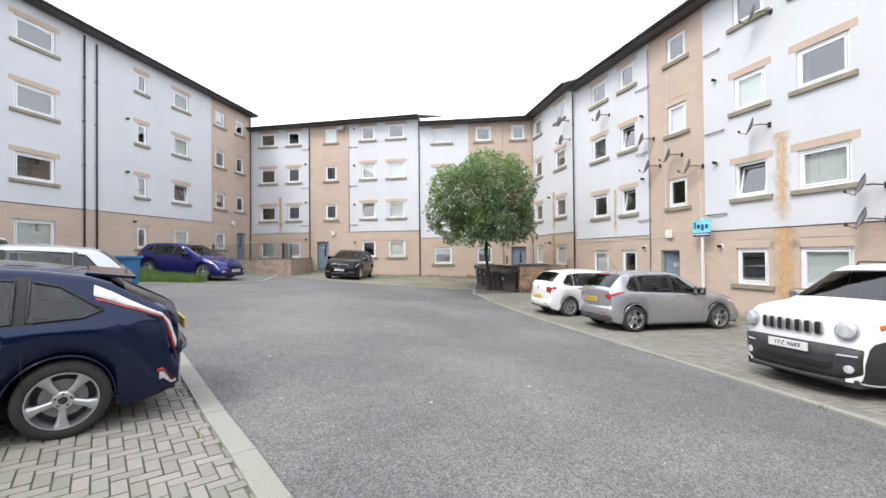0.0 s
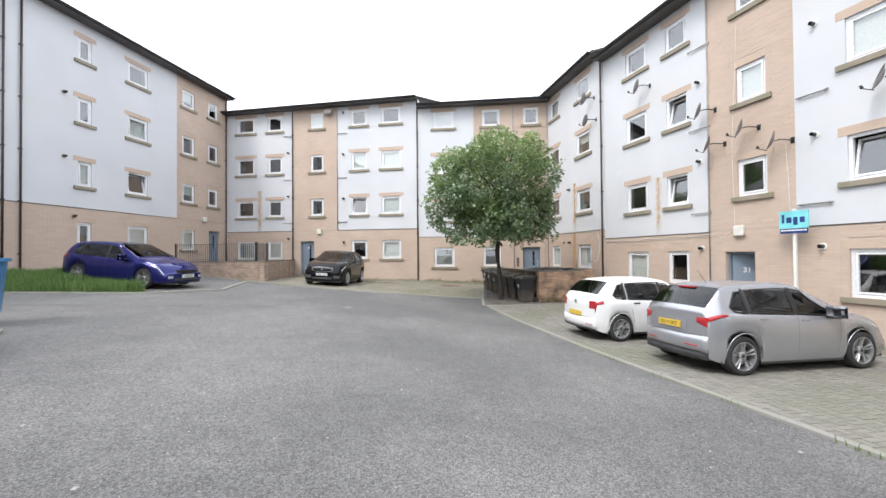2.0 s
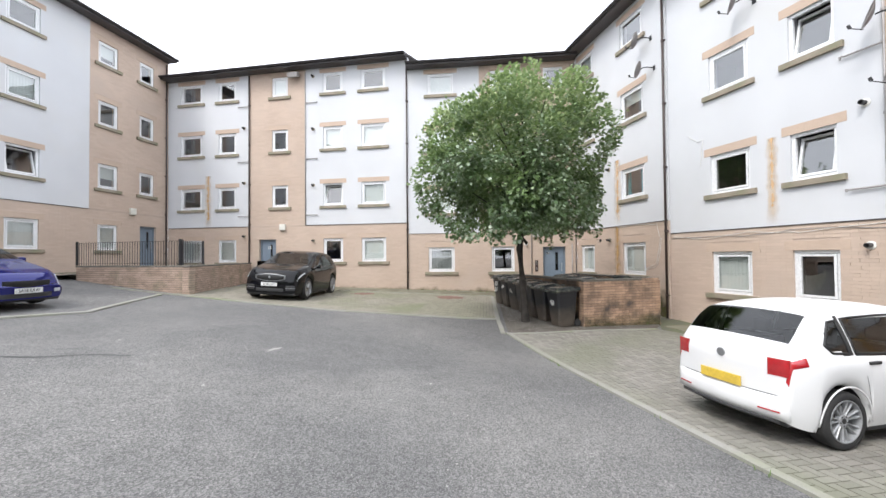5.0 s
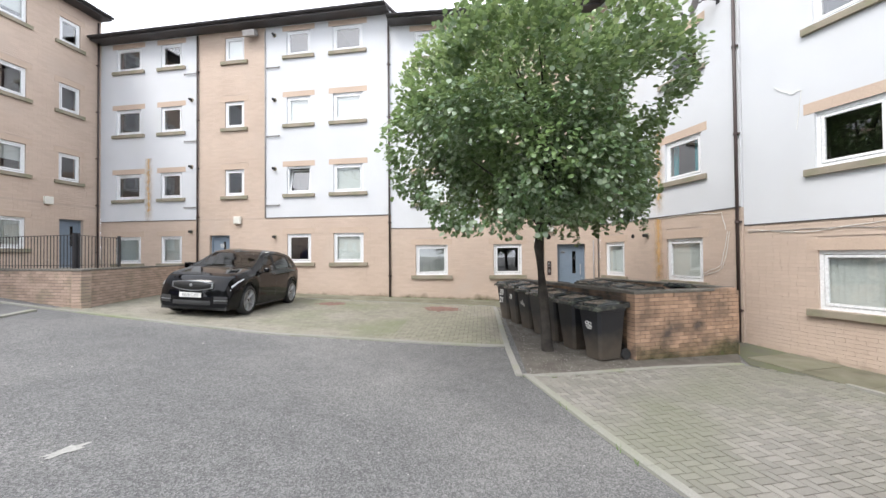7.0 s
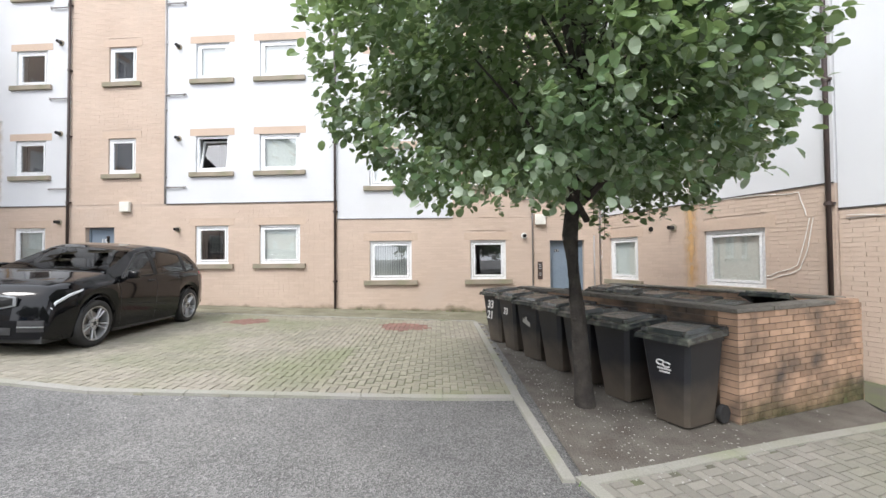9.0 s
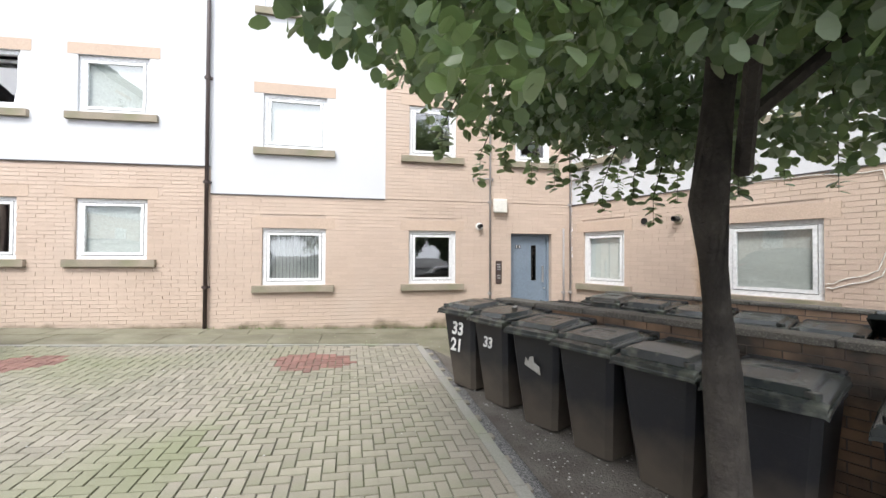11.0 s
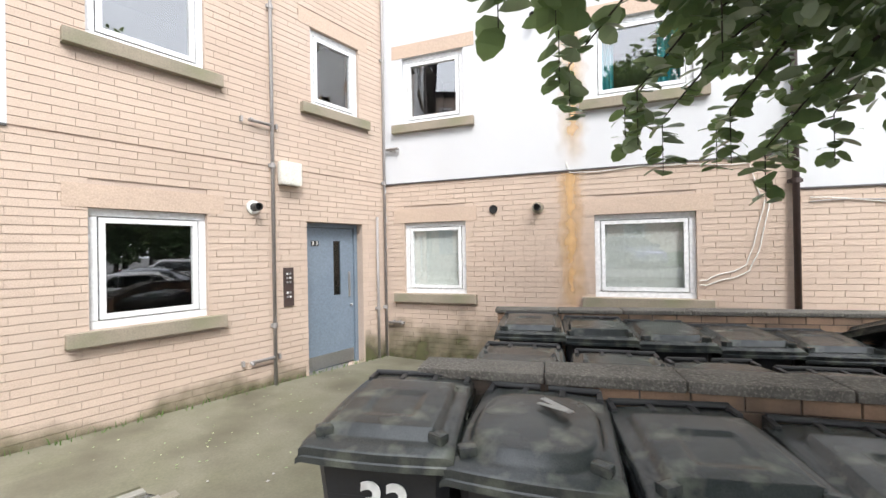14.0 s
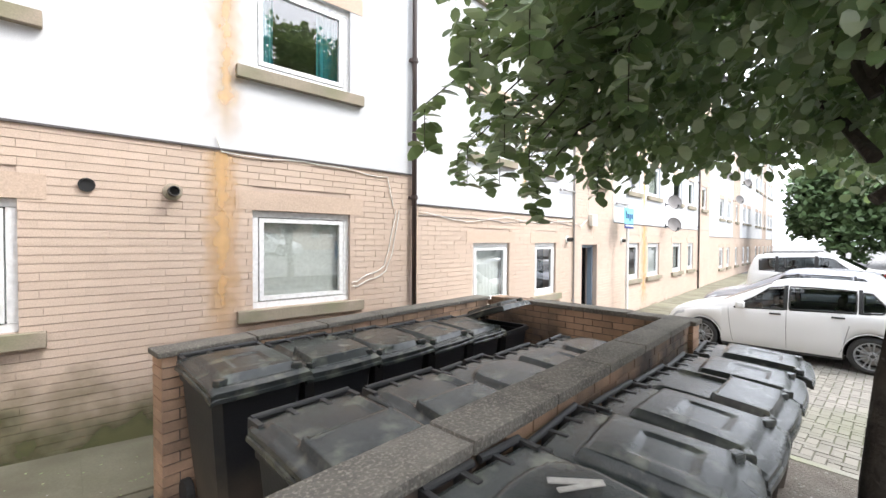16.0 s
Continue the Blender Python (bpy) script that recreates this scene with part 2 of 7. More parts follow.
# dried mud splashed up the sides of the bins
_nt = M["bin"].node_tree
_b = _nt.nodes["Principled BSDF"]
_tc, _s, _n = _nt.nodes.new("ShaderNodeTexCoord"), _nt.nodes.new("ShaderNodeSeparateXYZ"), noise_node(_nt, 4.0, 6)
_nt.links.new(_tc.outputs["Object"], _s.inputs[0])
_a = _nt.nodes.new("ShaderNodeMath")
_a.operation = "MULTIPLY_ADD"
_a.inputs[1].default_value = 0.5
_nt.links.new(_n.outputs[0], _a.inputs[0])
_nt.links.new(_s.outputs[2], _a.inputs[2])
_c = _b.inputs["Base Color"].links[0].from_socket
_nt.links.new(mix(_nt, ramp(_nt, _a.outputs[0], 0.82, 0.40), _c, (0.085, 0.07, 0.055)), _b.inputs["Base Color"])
_nt = M["leaf"].node_tree
_b = _nt.nodes["Principled BSDF"]
_t, _x = _nt.nodes.new("ShaderNodeBsdfTranslucent"), _nt.nodes.new("ShaderNodeMixShader")
_c = _b.inputs["Base Color"].links[0].from_socket
_g = _nt.nodes.new("ShaderNodeNewGeometry")
_nt.links.new(mix(_nt, ramp(_nt, _g.outputs["Random Per Island"], 0.60, 0.86), _c, (0.34, 0.41, 0.31)), _b.inputs["Base Color"])
_y = noise_node(_nt, 0.55, 3)
_nt.links.new(mix(_nt, ramp(_nt, _y.outputs[0], 0.52, 0.74), _b.inputs["Base Color"].links[0].from_socket, (0.19, 0.28, 0.10)), _b.inputs["Base Color"])
_t.inputs[0].default_value = (0.33, 0.45, 0.17, 1)
_x.inputs[0].default_value = 0.28
_nt.links.new(_b.outputs[0], _x.inputs[1])
_nt.links.new(_t.outputs[0], _x.inputs[2])
_nt.links.new(_x.outputs[0], _nt.nodes["Material Output"].inputs[0])


# new-growth leaf copy, its colours also raised to paint skylight on the crown
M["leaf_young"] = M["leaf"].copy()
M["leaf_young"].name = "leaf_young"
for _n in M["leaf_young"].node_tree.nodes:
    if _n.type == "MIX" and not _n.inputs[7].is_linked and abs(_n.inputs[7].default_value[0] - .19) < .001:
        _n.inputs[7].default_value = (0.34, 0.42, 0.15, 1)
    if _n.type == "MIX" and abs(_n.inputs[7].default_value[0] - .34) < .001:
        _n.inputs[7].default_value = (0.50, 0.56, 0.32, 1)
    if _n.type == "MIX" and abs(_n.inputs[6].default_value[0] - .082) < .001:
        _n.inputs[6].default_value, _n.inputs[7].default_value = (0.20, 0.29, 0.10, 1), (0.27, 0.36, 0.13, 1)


# ---------------------------------------------------------------- mesh helpers
def mesh_ob(name, verts, faces, mat, parent=None, label="", kind="", smooth=False):
    me = bpy.data.meshes.new(name)
    me.from_pydata(verts, [], faces)
    me.materials.append(M[mat])
    if smooth:
        me.polygons.foreach_set("use_smooth", [True] * len(me.polygons))
    ob = new(name, me)
    ob.parent = parent
    return tagged(ob, label=label, kind=kind)


def part(name, bm, mat, parent=None, label="", kind="", smooth=False):
    me = bpy.data.meshes.new(name)
    bmesh.ops.recalc_face_normals(bm, faces=bm.faces)
    bm.to_mesh(me)
    bm.free()
    me.materials.append(M[mat])
    if smooth:
        me.polygons.foreach_set("use_smooth", [True] * len(me.polygons))
    ob = new(name, me)
    ob.parent = parent
    return tagged(ob, label=label, kind=kind)


def empty(name, m=None, label="", category="", group="", kind=""):
    ob = new(name)
    ob.empty_display_size = 0.1
    if m is not None:
        ob.matrix_world = m
    return tagged(ob, label, category, group, kind)


def box(bm, x0, x1, y0, y1, z0, z1, m=None, bevel=0.0):
    r = bmesh.ops.create_cube(bm, size=1)["verts"]
    for v in r:
        v.co = Vector((x0 + (v.co.x + .5) * (x1 - x0), y0 + (v.co.y + .5) * (y1 - y0), z0 + (v.co.z + .5) * (z1 - z0)))
    if bevel:
        es = list({e for v in r for e in v.link_edges})
        r2 = bmesh.ops.bevel(bm, geom=es, offset=bevel, segments=2, profile=0.7, affect="EDGES")
        r = list({v for f in r2["faces"] for v in f.verts} | {v for v in r if v.is_valid})
    if m is not None:
        bmesh.ops.transform(bm, matrix=m, verts=r)
    return r


def tube(bm, pts, r, seg=8, caps=True):
    """A round bar through the points."""
    rings = []
    pts = [Vector(p) for p in pts]
    for i, p in enumerate(pts):
        d = (pts[min(i + 1, len(pts) - 1)] - pts[max(i - 1, 0)]).normalized()
        q = d.to_track_quat("Z", "Y")
        rr = r[i] if isinstance(r, (list, tuple)) else r
        rings.append([bm.verts.new(p + q @ Vector((math.cos(a) * rr, math.sin(a) * rr, 0))) for a in (2 * math.pi * k / seg for k in range(seg))])
    for a, b in zip(rings, rings[1:]):
        for k in range(seg):
            bm.faces.new((a[k], a[(k + 1) % seg], b[(k + 1) % seg], b[k]))
    if caps:
        bm.faces.new(rings[0][::-1])
        bm.faces.new(rings[-1])


def lathe(bm, prof, m, seg=24, caps=True):
    """Turns (radius, height) points round the local z axis."""
    rings = []
    for r, z in prof:
        rings.append([bm.verts.new(m @ Vector((math.cos(2 * math.pi * k / seg) * r, math.sin(2 * math.pi * k / seg) * r, z))) for k in range(seg)])
    for a, b in zip(rings, rings[1:]):
        for k in range(seg):
            bm.faces.new((a[k], a[(k + 1) % seg], b[(k + 1) % seg], b[k]))
    for ring in (rings[0], rings[-1]) if caps else ():
        bm.faces.new(ring)


def writing(name, text, size, m, mat, parent=None, depth=0.002):
    cu = bpy.data.curves.new(name, "FONT")
    cu.body, cu.size, cu.extrude, cu.align_x, cu.align_y = text, size, depth, "CENTER", "CENTER"
    cu.offset = 0 if name == "plate_text" else size * 0.028
    tmp = bpy.data.objects.new(name, cu)
    me = bpy.data.meshes.new_from_object(tmp)
    bpy.data.objects.remove(tmp)
    me.materials.append(M[mat])
    ob = new(name, me)
    ob.parent = parent
    ob.matrix_local = m
    return ob


# ---------------------------------------------------------------- ground heights
GROUND = np.array([
    (-10.9, 21.2, .44), (-4.7, 27.4, .10), (1.4, 27.4, -.05), (1.45, 20.1, -.24), (-.44, 17, -.52), (.96, 12.1, -.42), (3.7, 21, -.45),
    (-.83, 19.4, -.40), (-.78, 20.8, -.28), (-.88, 23.5, -.14), (2.1, 15.4, -.48), (3.4, 8.2, -.35), (.2, 11, -.36), (-2.4, 17.9, -.12),
    (-3.8, 16.8, .0), (-6.9, 13.9, .26), (-7.6, 18.1, .2), (-10.5, 16.7, .52), (-10.8, 14.1, .42), (-1.3, 6, -.06), (-7.5, 9.1, .3),
    (-1.2, 9.5, -.2), (-3, 3, .0), (-.5, 26, -.1), (-5.2, 20.5, .02), (-17.5, 16, .95), (-17.5, 27, 1.05), (-18, 8, .9), (-12.5, 27.5, .35),
    (6.5, 17, -.5), (8.5, 12, -.48), (11, 6, -.4), (4.2, 4.8, -.28), (3, -6, -.2), (16, -8, -.3), (-14, -8, .6), (-4, -6, .0), (0, -.5, -.05)])


def tps():
    p, z = GROUND[:, :2], GROUND[:, 2]
    n = len(p)
    d = np.linalg.norm(p[:, None] - p[None], axis=2)
    K = np.where(d > 0, d * d * np.log(d + 1e-9), 0) + 12.0 * np.eye(n)
    A = np.zeros((n + 3, n + 3))
    A[:n, :n], A[:n, n], A[:n, n + 1:], A[n, :n], A[n + 1:, :n] = K, 1, p, 1, p.T
    return p, np.linalg.solve(A, np.concatenate([z, np.zeros(3)]))


TP, TW = tps()


def gz(x, y):
    x, y = min(max(x, -19), 16), min(max(y, -9), 29)
    d2 = (TP[:, 0] - x) ** 2 + (TP[:, 1] - y) ** 2
    return float((TW[:-3] * 0.5 * d2 * np.log(d2 + 1e-12)).sum() + TW[-3] + TW[-2] * x + TW[-1] * y)


xs = sorted({round(v, 3) for v in [*np.arange(-20, 17.1, 0.6), *np.arange(-60, -20, 5), *np.arange(20, 61, 5), -300, -120, 120, 300]})
ys = sorted({round(v, 3) for v in [*np.arange(-10, 30.1, 0.6), *np.arange(-60, -10, 5), *np.arange(35, 61, 5), -300, -120, 120, 300]})
gv = [(x, y, gz(x, y)) for y in ys for x in xs]
gf = [(j * len(xs) + i, j * len(xs) + i + 1, (j + 1) * len(xs) + i + 1, (j + 1) * len(xs) + i) for j in range(len(ys) - 1) for i in range(len(xs) - 1)]
mesh_ob("ground", gv, gf, "asphalt", label="worn grey asphalt of the yard and its surroundings", kind="structure", smooth=True)


def inside(poly, x, y):
    c = False
    for (ax, ay), (bx, by) in zip(poly, poly[1:] + poly[:1]):
        if (ay > y) != (by > y) and x < (bx - ax) * (y - ay) / (by - ay) + ax:
            c = not c
    return c


def sheet(name, poly, lift, mat, label, step=0.5):
    """A flat layer over the ground in a convex or simple polygon."""
    bm = bmesh.new()
    f = bm.faces.new([bm.verts.new((x, y, 0)) for x, y in poly])
    x0, x1, y0, y1 = min(p[0] for p in poly), max(p[0] for p in poly), min(p[1] for p in poly), max(p[1] for p in poly)
    for ax, lo, hi in ((0, x0, x1), (1, y0, y1)):
        for c in np.arange(lo + step, hi, step):
            no = Vector((1, 0, 0) if ax == 0 else (0, 1, 0))
            co = Vector((c, 0, 0) if ax == 0 else (0, c, 0))
            bmesh.ops.bisect_plane(bm, geom=bm.verts[:] + bm.edges[:] + bm.faces[:], plane_co=co, plane_no=no)
    for v in bm.verts:
        v.co.z = gz(v.co.x, v.co.y) + lift
    return part(name, bm, mat, label=label, kind="structure")


# ---------------------------------------------------------------- facades
def facade(name, p0, p1, sill, line, eave, cols, brick, door=None):
    """One straight front. Local x runs along it, y into the wall, z up. cols: (x0, x1, rows, style)."""
    p0, p1 = Vector((*p0, 0)), Vector((*p1, 0))
    u = (p1 - p0).normalized()
    length = (p1 - p0).length
    m = Matrix(((u.x, -u.y, 0, p0.x), (u.y, u.x, 0, p0.y), (0, 0, 1, 0), (0, 0, 0, 1)))
    rows = [sill, sill + 2.71, sill + 5.48, sill + 8.21]
    holes = []
    for x0, x1, which, style in cols:
        for k in which:
            holes.append((x0, x1, rows[k - 1], rows[k - 1] + (1.13, 1.08, 1.08, 0.98)[k - 1], k, style))
    if door:
        holes.append((door[0], door[1], door[2], door[3], 0, "door"))
    X = sorted({0, length, *[h[0] for h in holes], *[h[1] for h in holes], *[b for a in brick for b in a]})
    Z = sorted({-1.2, line, eave + .1, *[h[2] for h in holes], *[h[3] for h in holes]})
    T = 0.32

    def solid(a, b, c, d):
        mx, mz = (a + b) / 2, (c + d) / 2
        return not any(h[0] < mx < h[1] and h[2] < mz < h[3] for h in holes)

    def is_brick(a, b, c, d):
        return d <= line + .001 or any(q[0] - .001 <= a and b <= q[1] + .001 for q in brick)
    for mat, nm, want in (("render", "wall_render", False), ("mortar", "wall_brick", True)):
        v, f = [], []
        off = 0.0 if want is False else 0.012

        def quad(*q):
            n = len(v)
            v.extend(q)
            f.append((n, n + 1, n + 2, n + 3))
        cells = {(i, j) for i in range(len(X) - 1) for j in range(len(Z) - 1) if solid(X[i], X[i + 1], Z[j], Z[j + 1]) and is_brick(X[i], X[i + 1], Z[j], Z[j + 1]) == want}
        for i, j in cells:
            a, b, c, d = X[i], X[i + 1], Z[j], Z[j + 1]
            quad((a, off, c), (b, off, c), (b, off, d), (a, off, d))
            quad((b, T, c), (a, T, c), (a, T, d), (b, T, d))
            if (i - 1, j) not in cells:
                quad((a, T, c), (a, off, c), (a, off, d), (a, T, d))
            if (i + 1, j) not in cells:
                quad((b, off, c), (b, T, c), (b, T, d), (b, off, d))
            if (i, j - 1) not in cells:
                quad((a, T, c), (b, T, c), (b, off, c), (a, off, c))
            if (i, j + 1) not in cells:
                quad((a, off, d), (b, off, d), (b, T, d), (a, T, d))
        if v:
            w = mesh_ob(nm + "_" + name, v, f, mat, label="white roughcast wall over the brick base" if not want else "buff brick wall of the flats", kind="structure")
            w.matrix_world = m
            FACADES[(name, want)] = w
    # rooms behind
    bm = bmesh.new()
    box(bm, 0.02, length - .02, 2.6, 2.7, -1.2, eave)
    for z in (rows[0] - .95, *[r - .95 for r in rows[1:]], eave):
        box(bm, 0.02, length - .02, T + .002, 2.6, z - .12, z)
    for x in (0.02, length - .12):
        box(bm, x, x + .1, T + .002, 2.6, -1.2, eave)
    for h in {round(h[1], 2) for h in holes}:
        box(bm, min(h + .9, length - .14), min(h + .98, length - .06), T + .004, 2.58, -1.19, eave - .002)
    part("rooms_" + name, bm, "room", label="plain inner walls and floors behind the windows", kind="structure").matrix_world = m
    FAC[name] = (m, length, holes, brick, line, eave, rows)
    return m


FACADES, FAC = {}, {}
ALL = (1, 2, 3, 4)
P = {"L": ((-18.6, 11.0), (-17.65, 28.4)), "C1": ((-17.65, 28.4), (-4.71, 27.39)), "C2": ((-4.71, 27.39), (2.88, 27.30)),
     "R0": ((2.88, 27.30), (4.5, 22.05)), "R1": ((4.55, 22.05), (11.98, 3.90))}
facade("west", *P["L"], 2.03, 3.78, 11.9, [(2.78, 4.24, ALL, "big"), (8.06, 8.66, ALL, "small"), (10.40, 11.49, ALL, "big"), (13.72, 14.63, ALL, "mid"), (15.74, 16.54, (2, 3, 4), "mid")],
       [(13.35, 17.42)], (15.78, 16.7, 1.1, 3.22))
facade("north", *P["C1"], 1.42, 3.20, 10.87, [(0.77, 2.02, ALL, "big"), (2.98, 3.99, ALL, "mid"), (5.98, 6.85, (2, 3, 4), "mid"), (8.72, 9.73, ALL, "mid"), (10.67, 11.88, ALL, "big")],
       [(4.76, 7.80)], (5.28, 6.2, 0.42, 2.55))
facade("middle", *P["C2"], 0.92, 2.68, 10.37, [(0.93, 2.13, ALL, "big"), (3.82, 4.84, ALL, "mid"), (6.2, 7.05, (2, 3, 4), "mid")],
       [(3.32, 7.59)], (6.1, 7.08, -0.10, 2.02))
facade("corner", *P["R0"], 0.92, 2.68, 10.45, [(0.33, 1.36, ALL, "mid"), (3.21, 4.43, ALL, "big")], [])
pat = [(1.40, 2.50, "big"), (3.43, 4.32, "mid"), (6.05, 6.9, "stair"), (8.72, 9.7, "mid"), (10.53, 11.75, "big")]
cols = [(a, b, (2, 3, 4) if k == "stair" else ALL, k) for a, b, k in pat] + [(13.4, 14.6, ALL, "big"), (15.6, 16.5, ALL, "mid"), (18.0, 18.9, (2, 3, 4), "stair")]
facade("east", *P["R1"], 0.55, 2.26, 10.10, cols, [(5.12, 7.62), (17.4, 19.6)], (5.62, 6.52, -0.48, 1.63))
FM = {k: v[0] for k, v in FAC.items()}
facade("far", (11.98, 3.9), (22.2, -21.1), 0.30, 2.0, 9.7, [(a + o, b + o, ALL, k) for o in (1.0, 14.0) for a, b, k in pat], [(6.1, 8.6), (19.1, 21.6)])
facade("far_west", (-19.9, -13.0), (-18.6, 11.0), 2.0, 3.75, 11.8, [(a + o, b + o, ALL, k) for o in (0.0, 12.5) for a, b, k in ((1.5, 2.7, "big"), (3.8, 4.7, "mid"), (7.0, 7.8, "mid"), (9.5, 10.6, "mid"))], [])


# what shows behind the panes, by front, window column and storey
BEHIND = {("west", 2.78): {2: "dark", 3: "dark", 4: "dark", 1: "shade"}, ("west", 8.06): {2: "net", 3: "dark", 4: "dark", 1: "dark"}, ("west", 10.4): {2: "dark tilt", 3: "net", 4: "dark"},
          ("north", .77): {2: "dark", 3: "dark", 4: "dark"}, ("north", 2.98): {2: "dark", 3: "dark", 4: "dark"}, ("north", 5.98): {2: "dark", 3: "dark", 4: "shade"},
          ("north", 8.72): {1: "dark", 2: "dark tilt", 3: "shade", 4: "dark"}, ("north", 10.67): {1: "shade", 2: "shade", 3: "shade", 4: "dark"},
          ("east", 1.4): {1: "net", 2: "dark", 3: "dark"}, ("east", 3.43): {1: "dark", 2: "dark tilt", 3: "dark tilt", 4: "dark"}, ("east", 6.05): {2: "dark", 3: "shade", 4: "dark"},
          ("east", 8.72): {1: "dark", 2: "dark tilt", 3: "shade", 4: "dark"}, ("east", 10.53): {1: "shade", 2: "net", 3: "dark", 4: "dark"},
          ("corner", .33): {2: "dark"}, ("middle", 6.2): {2: "dark", 3: "dark"}, ("middle", 3.82): {1: "dark", 2: "dark"}, ("middle", .93): {2: "shade", 3: "shade"}}
WINDOW_NO = [0]


def window(fname, x0, x1, z0, z1, row, style):
    m = FAC[fname][0]
    WINDOW_NO[0] += 1
    rng = random.Random(int(abs(x0 * 977 + z0 * 131)))
    w, h = x1 - x0, z1 - z0
    top = empty("window_%d" % WINDOW_NO[0], m @ Matrix.Translation((x0, 0, z0)), "white plastic framed window with stone sill", kind="structure")
    dy = 0.05
    bm = bmesh.new()
    F = 0.075
    for a, b, c, d in ((0, w, 0, F), (0, w, h - F, h), (0, F, F, h - F), (w - F, w, F, h - F)):
        box(bm, a + .002, b - .002, dy, dy + .07, c + .002, d - .002)
    part("window_frame", bm, "upvc", top)
    look_in = BEHIND.get((fname, round(x0, 2)), {}).get(row, "")
    tilt = "tilt" in look_in
    bm = bmesh.new()
    a, b, c, d = F + .01, w - F - .01, F + .01, h - F - .01
    rot = Matrix.Translation((0, dy + .05, c)) @ Matrix.Rotation(radians(-11), 4, "X") @ Matrix.Translation((0, -dy - .03, -c)) if tilt else Matrix()
    for p, q, r, s in ((a, b, c, c + .05), (a, b, d - .05, d), (a, a + .05, c + .05, d - .05), (b - .05, b, c + .05, d - .05)):
        box(bm, p, q, dy - .008, dy + .05, r, s, rot)
    part("window_sash", bm, "upvc", top)
    v = [rot @ Vector(q) for q in ((a + .05, dy + .02, c + .05), (b - .05, dy + .02, c + .05), (b - .05, dy + .02, d - .05), (a + .05, dy + .02, d - .05))]
    g = mesh_ob("pane", v, [(0, 1, 2, 3)], "glass", top)
    g.visible_shadow = False
    # stone sill and lintel
    bm = bmesh.new()
    box(bm, -.17, w + .17, -.075, dy + .0, -.135, -.002, bevel=.008)
    part("window_sill", bm, "sill", top)
    bm = bmesh.new()
    box(bm, -.18, w + .18, -.006, .045, h + .002, h + .215)
    part("lintel", bm, "sandstone", top)
    k = rng.random()
    if fname == "corner" and style == "big" and row == 2:
        for p, q in ((a + .02, a + .2), (b - .3, b - .02)):
            bm = bmesh.new()
            n = 12
            vv = [bm.verts.new((p + (q - p) * i / n, dy + .14 + .02 * math.sin(i * 1.9), z)) for z in (c, d) for i in range(n + 1)]
            for i in range(n):
                bm.faces.new((vv[i], vv[i + 1], vv[i + n + 2], vv[i + n + 1]))
            part("teal_curtain", bm, "teal_cloth", top, label="teal cloth curtain")
    elif fname == "middle" and style == "big" and row == 1:
        for i in range(15):
            bm = bmesh.new()
            x = a + .04 + (b - a - .08) * i / 14
            box(bm, -.035, .035, -.001, .001, c, d - .03, Matrix.Translation((x, dy + .085, 0)) @ Matrix.Rotation(radians(42), 4, "Z"))
            part("blind_slat", bm, "curtain", top)
    elif "shade" in look_in or (fname == "corner" and row == 1):
        bm = bmesh.new()
        for i in range(6):
            z = c + (d - c) * i / 6
            box(bm, a - .02, b + .02, dy + .075 + .003 * (i % 2), dy + .079 + .003 * (i % 2), z, z + (d - c) / 6)
        part("blind", bm, "curtain", top, label="pale green fabric blind drawn down")
    elif not "dark" in look_in and (row == 1 and not (fname == "middle" and style == "mid") or k < 0.22 or "net" in look_in):
        bm = bmesh.new()
        n = 28
        vs = [(a + (b - a) * i / n, dy + .10 + .0025 * math.sin(i * 2.1), z) for z in (c, d) for i in range(n + 1)]
        vv = [bm.verts.new(q) for q in vs]
        for i in range(n):
            bm.faces.new((vv[i], vv[i + 1], vv[i + n + 2], vv[i + n + 1]))
        part("net_curtain", bm, "curtain", top, label="pale net curtain behind the pane")
    elif "dark" not in look_in and k < 0.42:
        bm = bmesh.new()
        cut = d - (d - c) * rng.uniform(.25, .7)
        box(bm, a, b, dy + .12, dy + .13, cut, d)
        part("roller_blind", bm, "curtain", top, label="pale roller blind half down")
    return top


for fname, (m, length, holes, brick, line, eave, rows) in FAC.items():
    for x0, x1, z0, z1, row, style in holes:
        if row:
            window(fname, x0, x1, z0, z1, row, style)


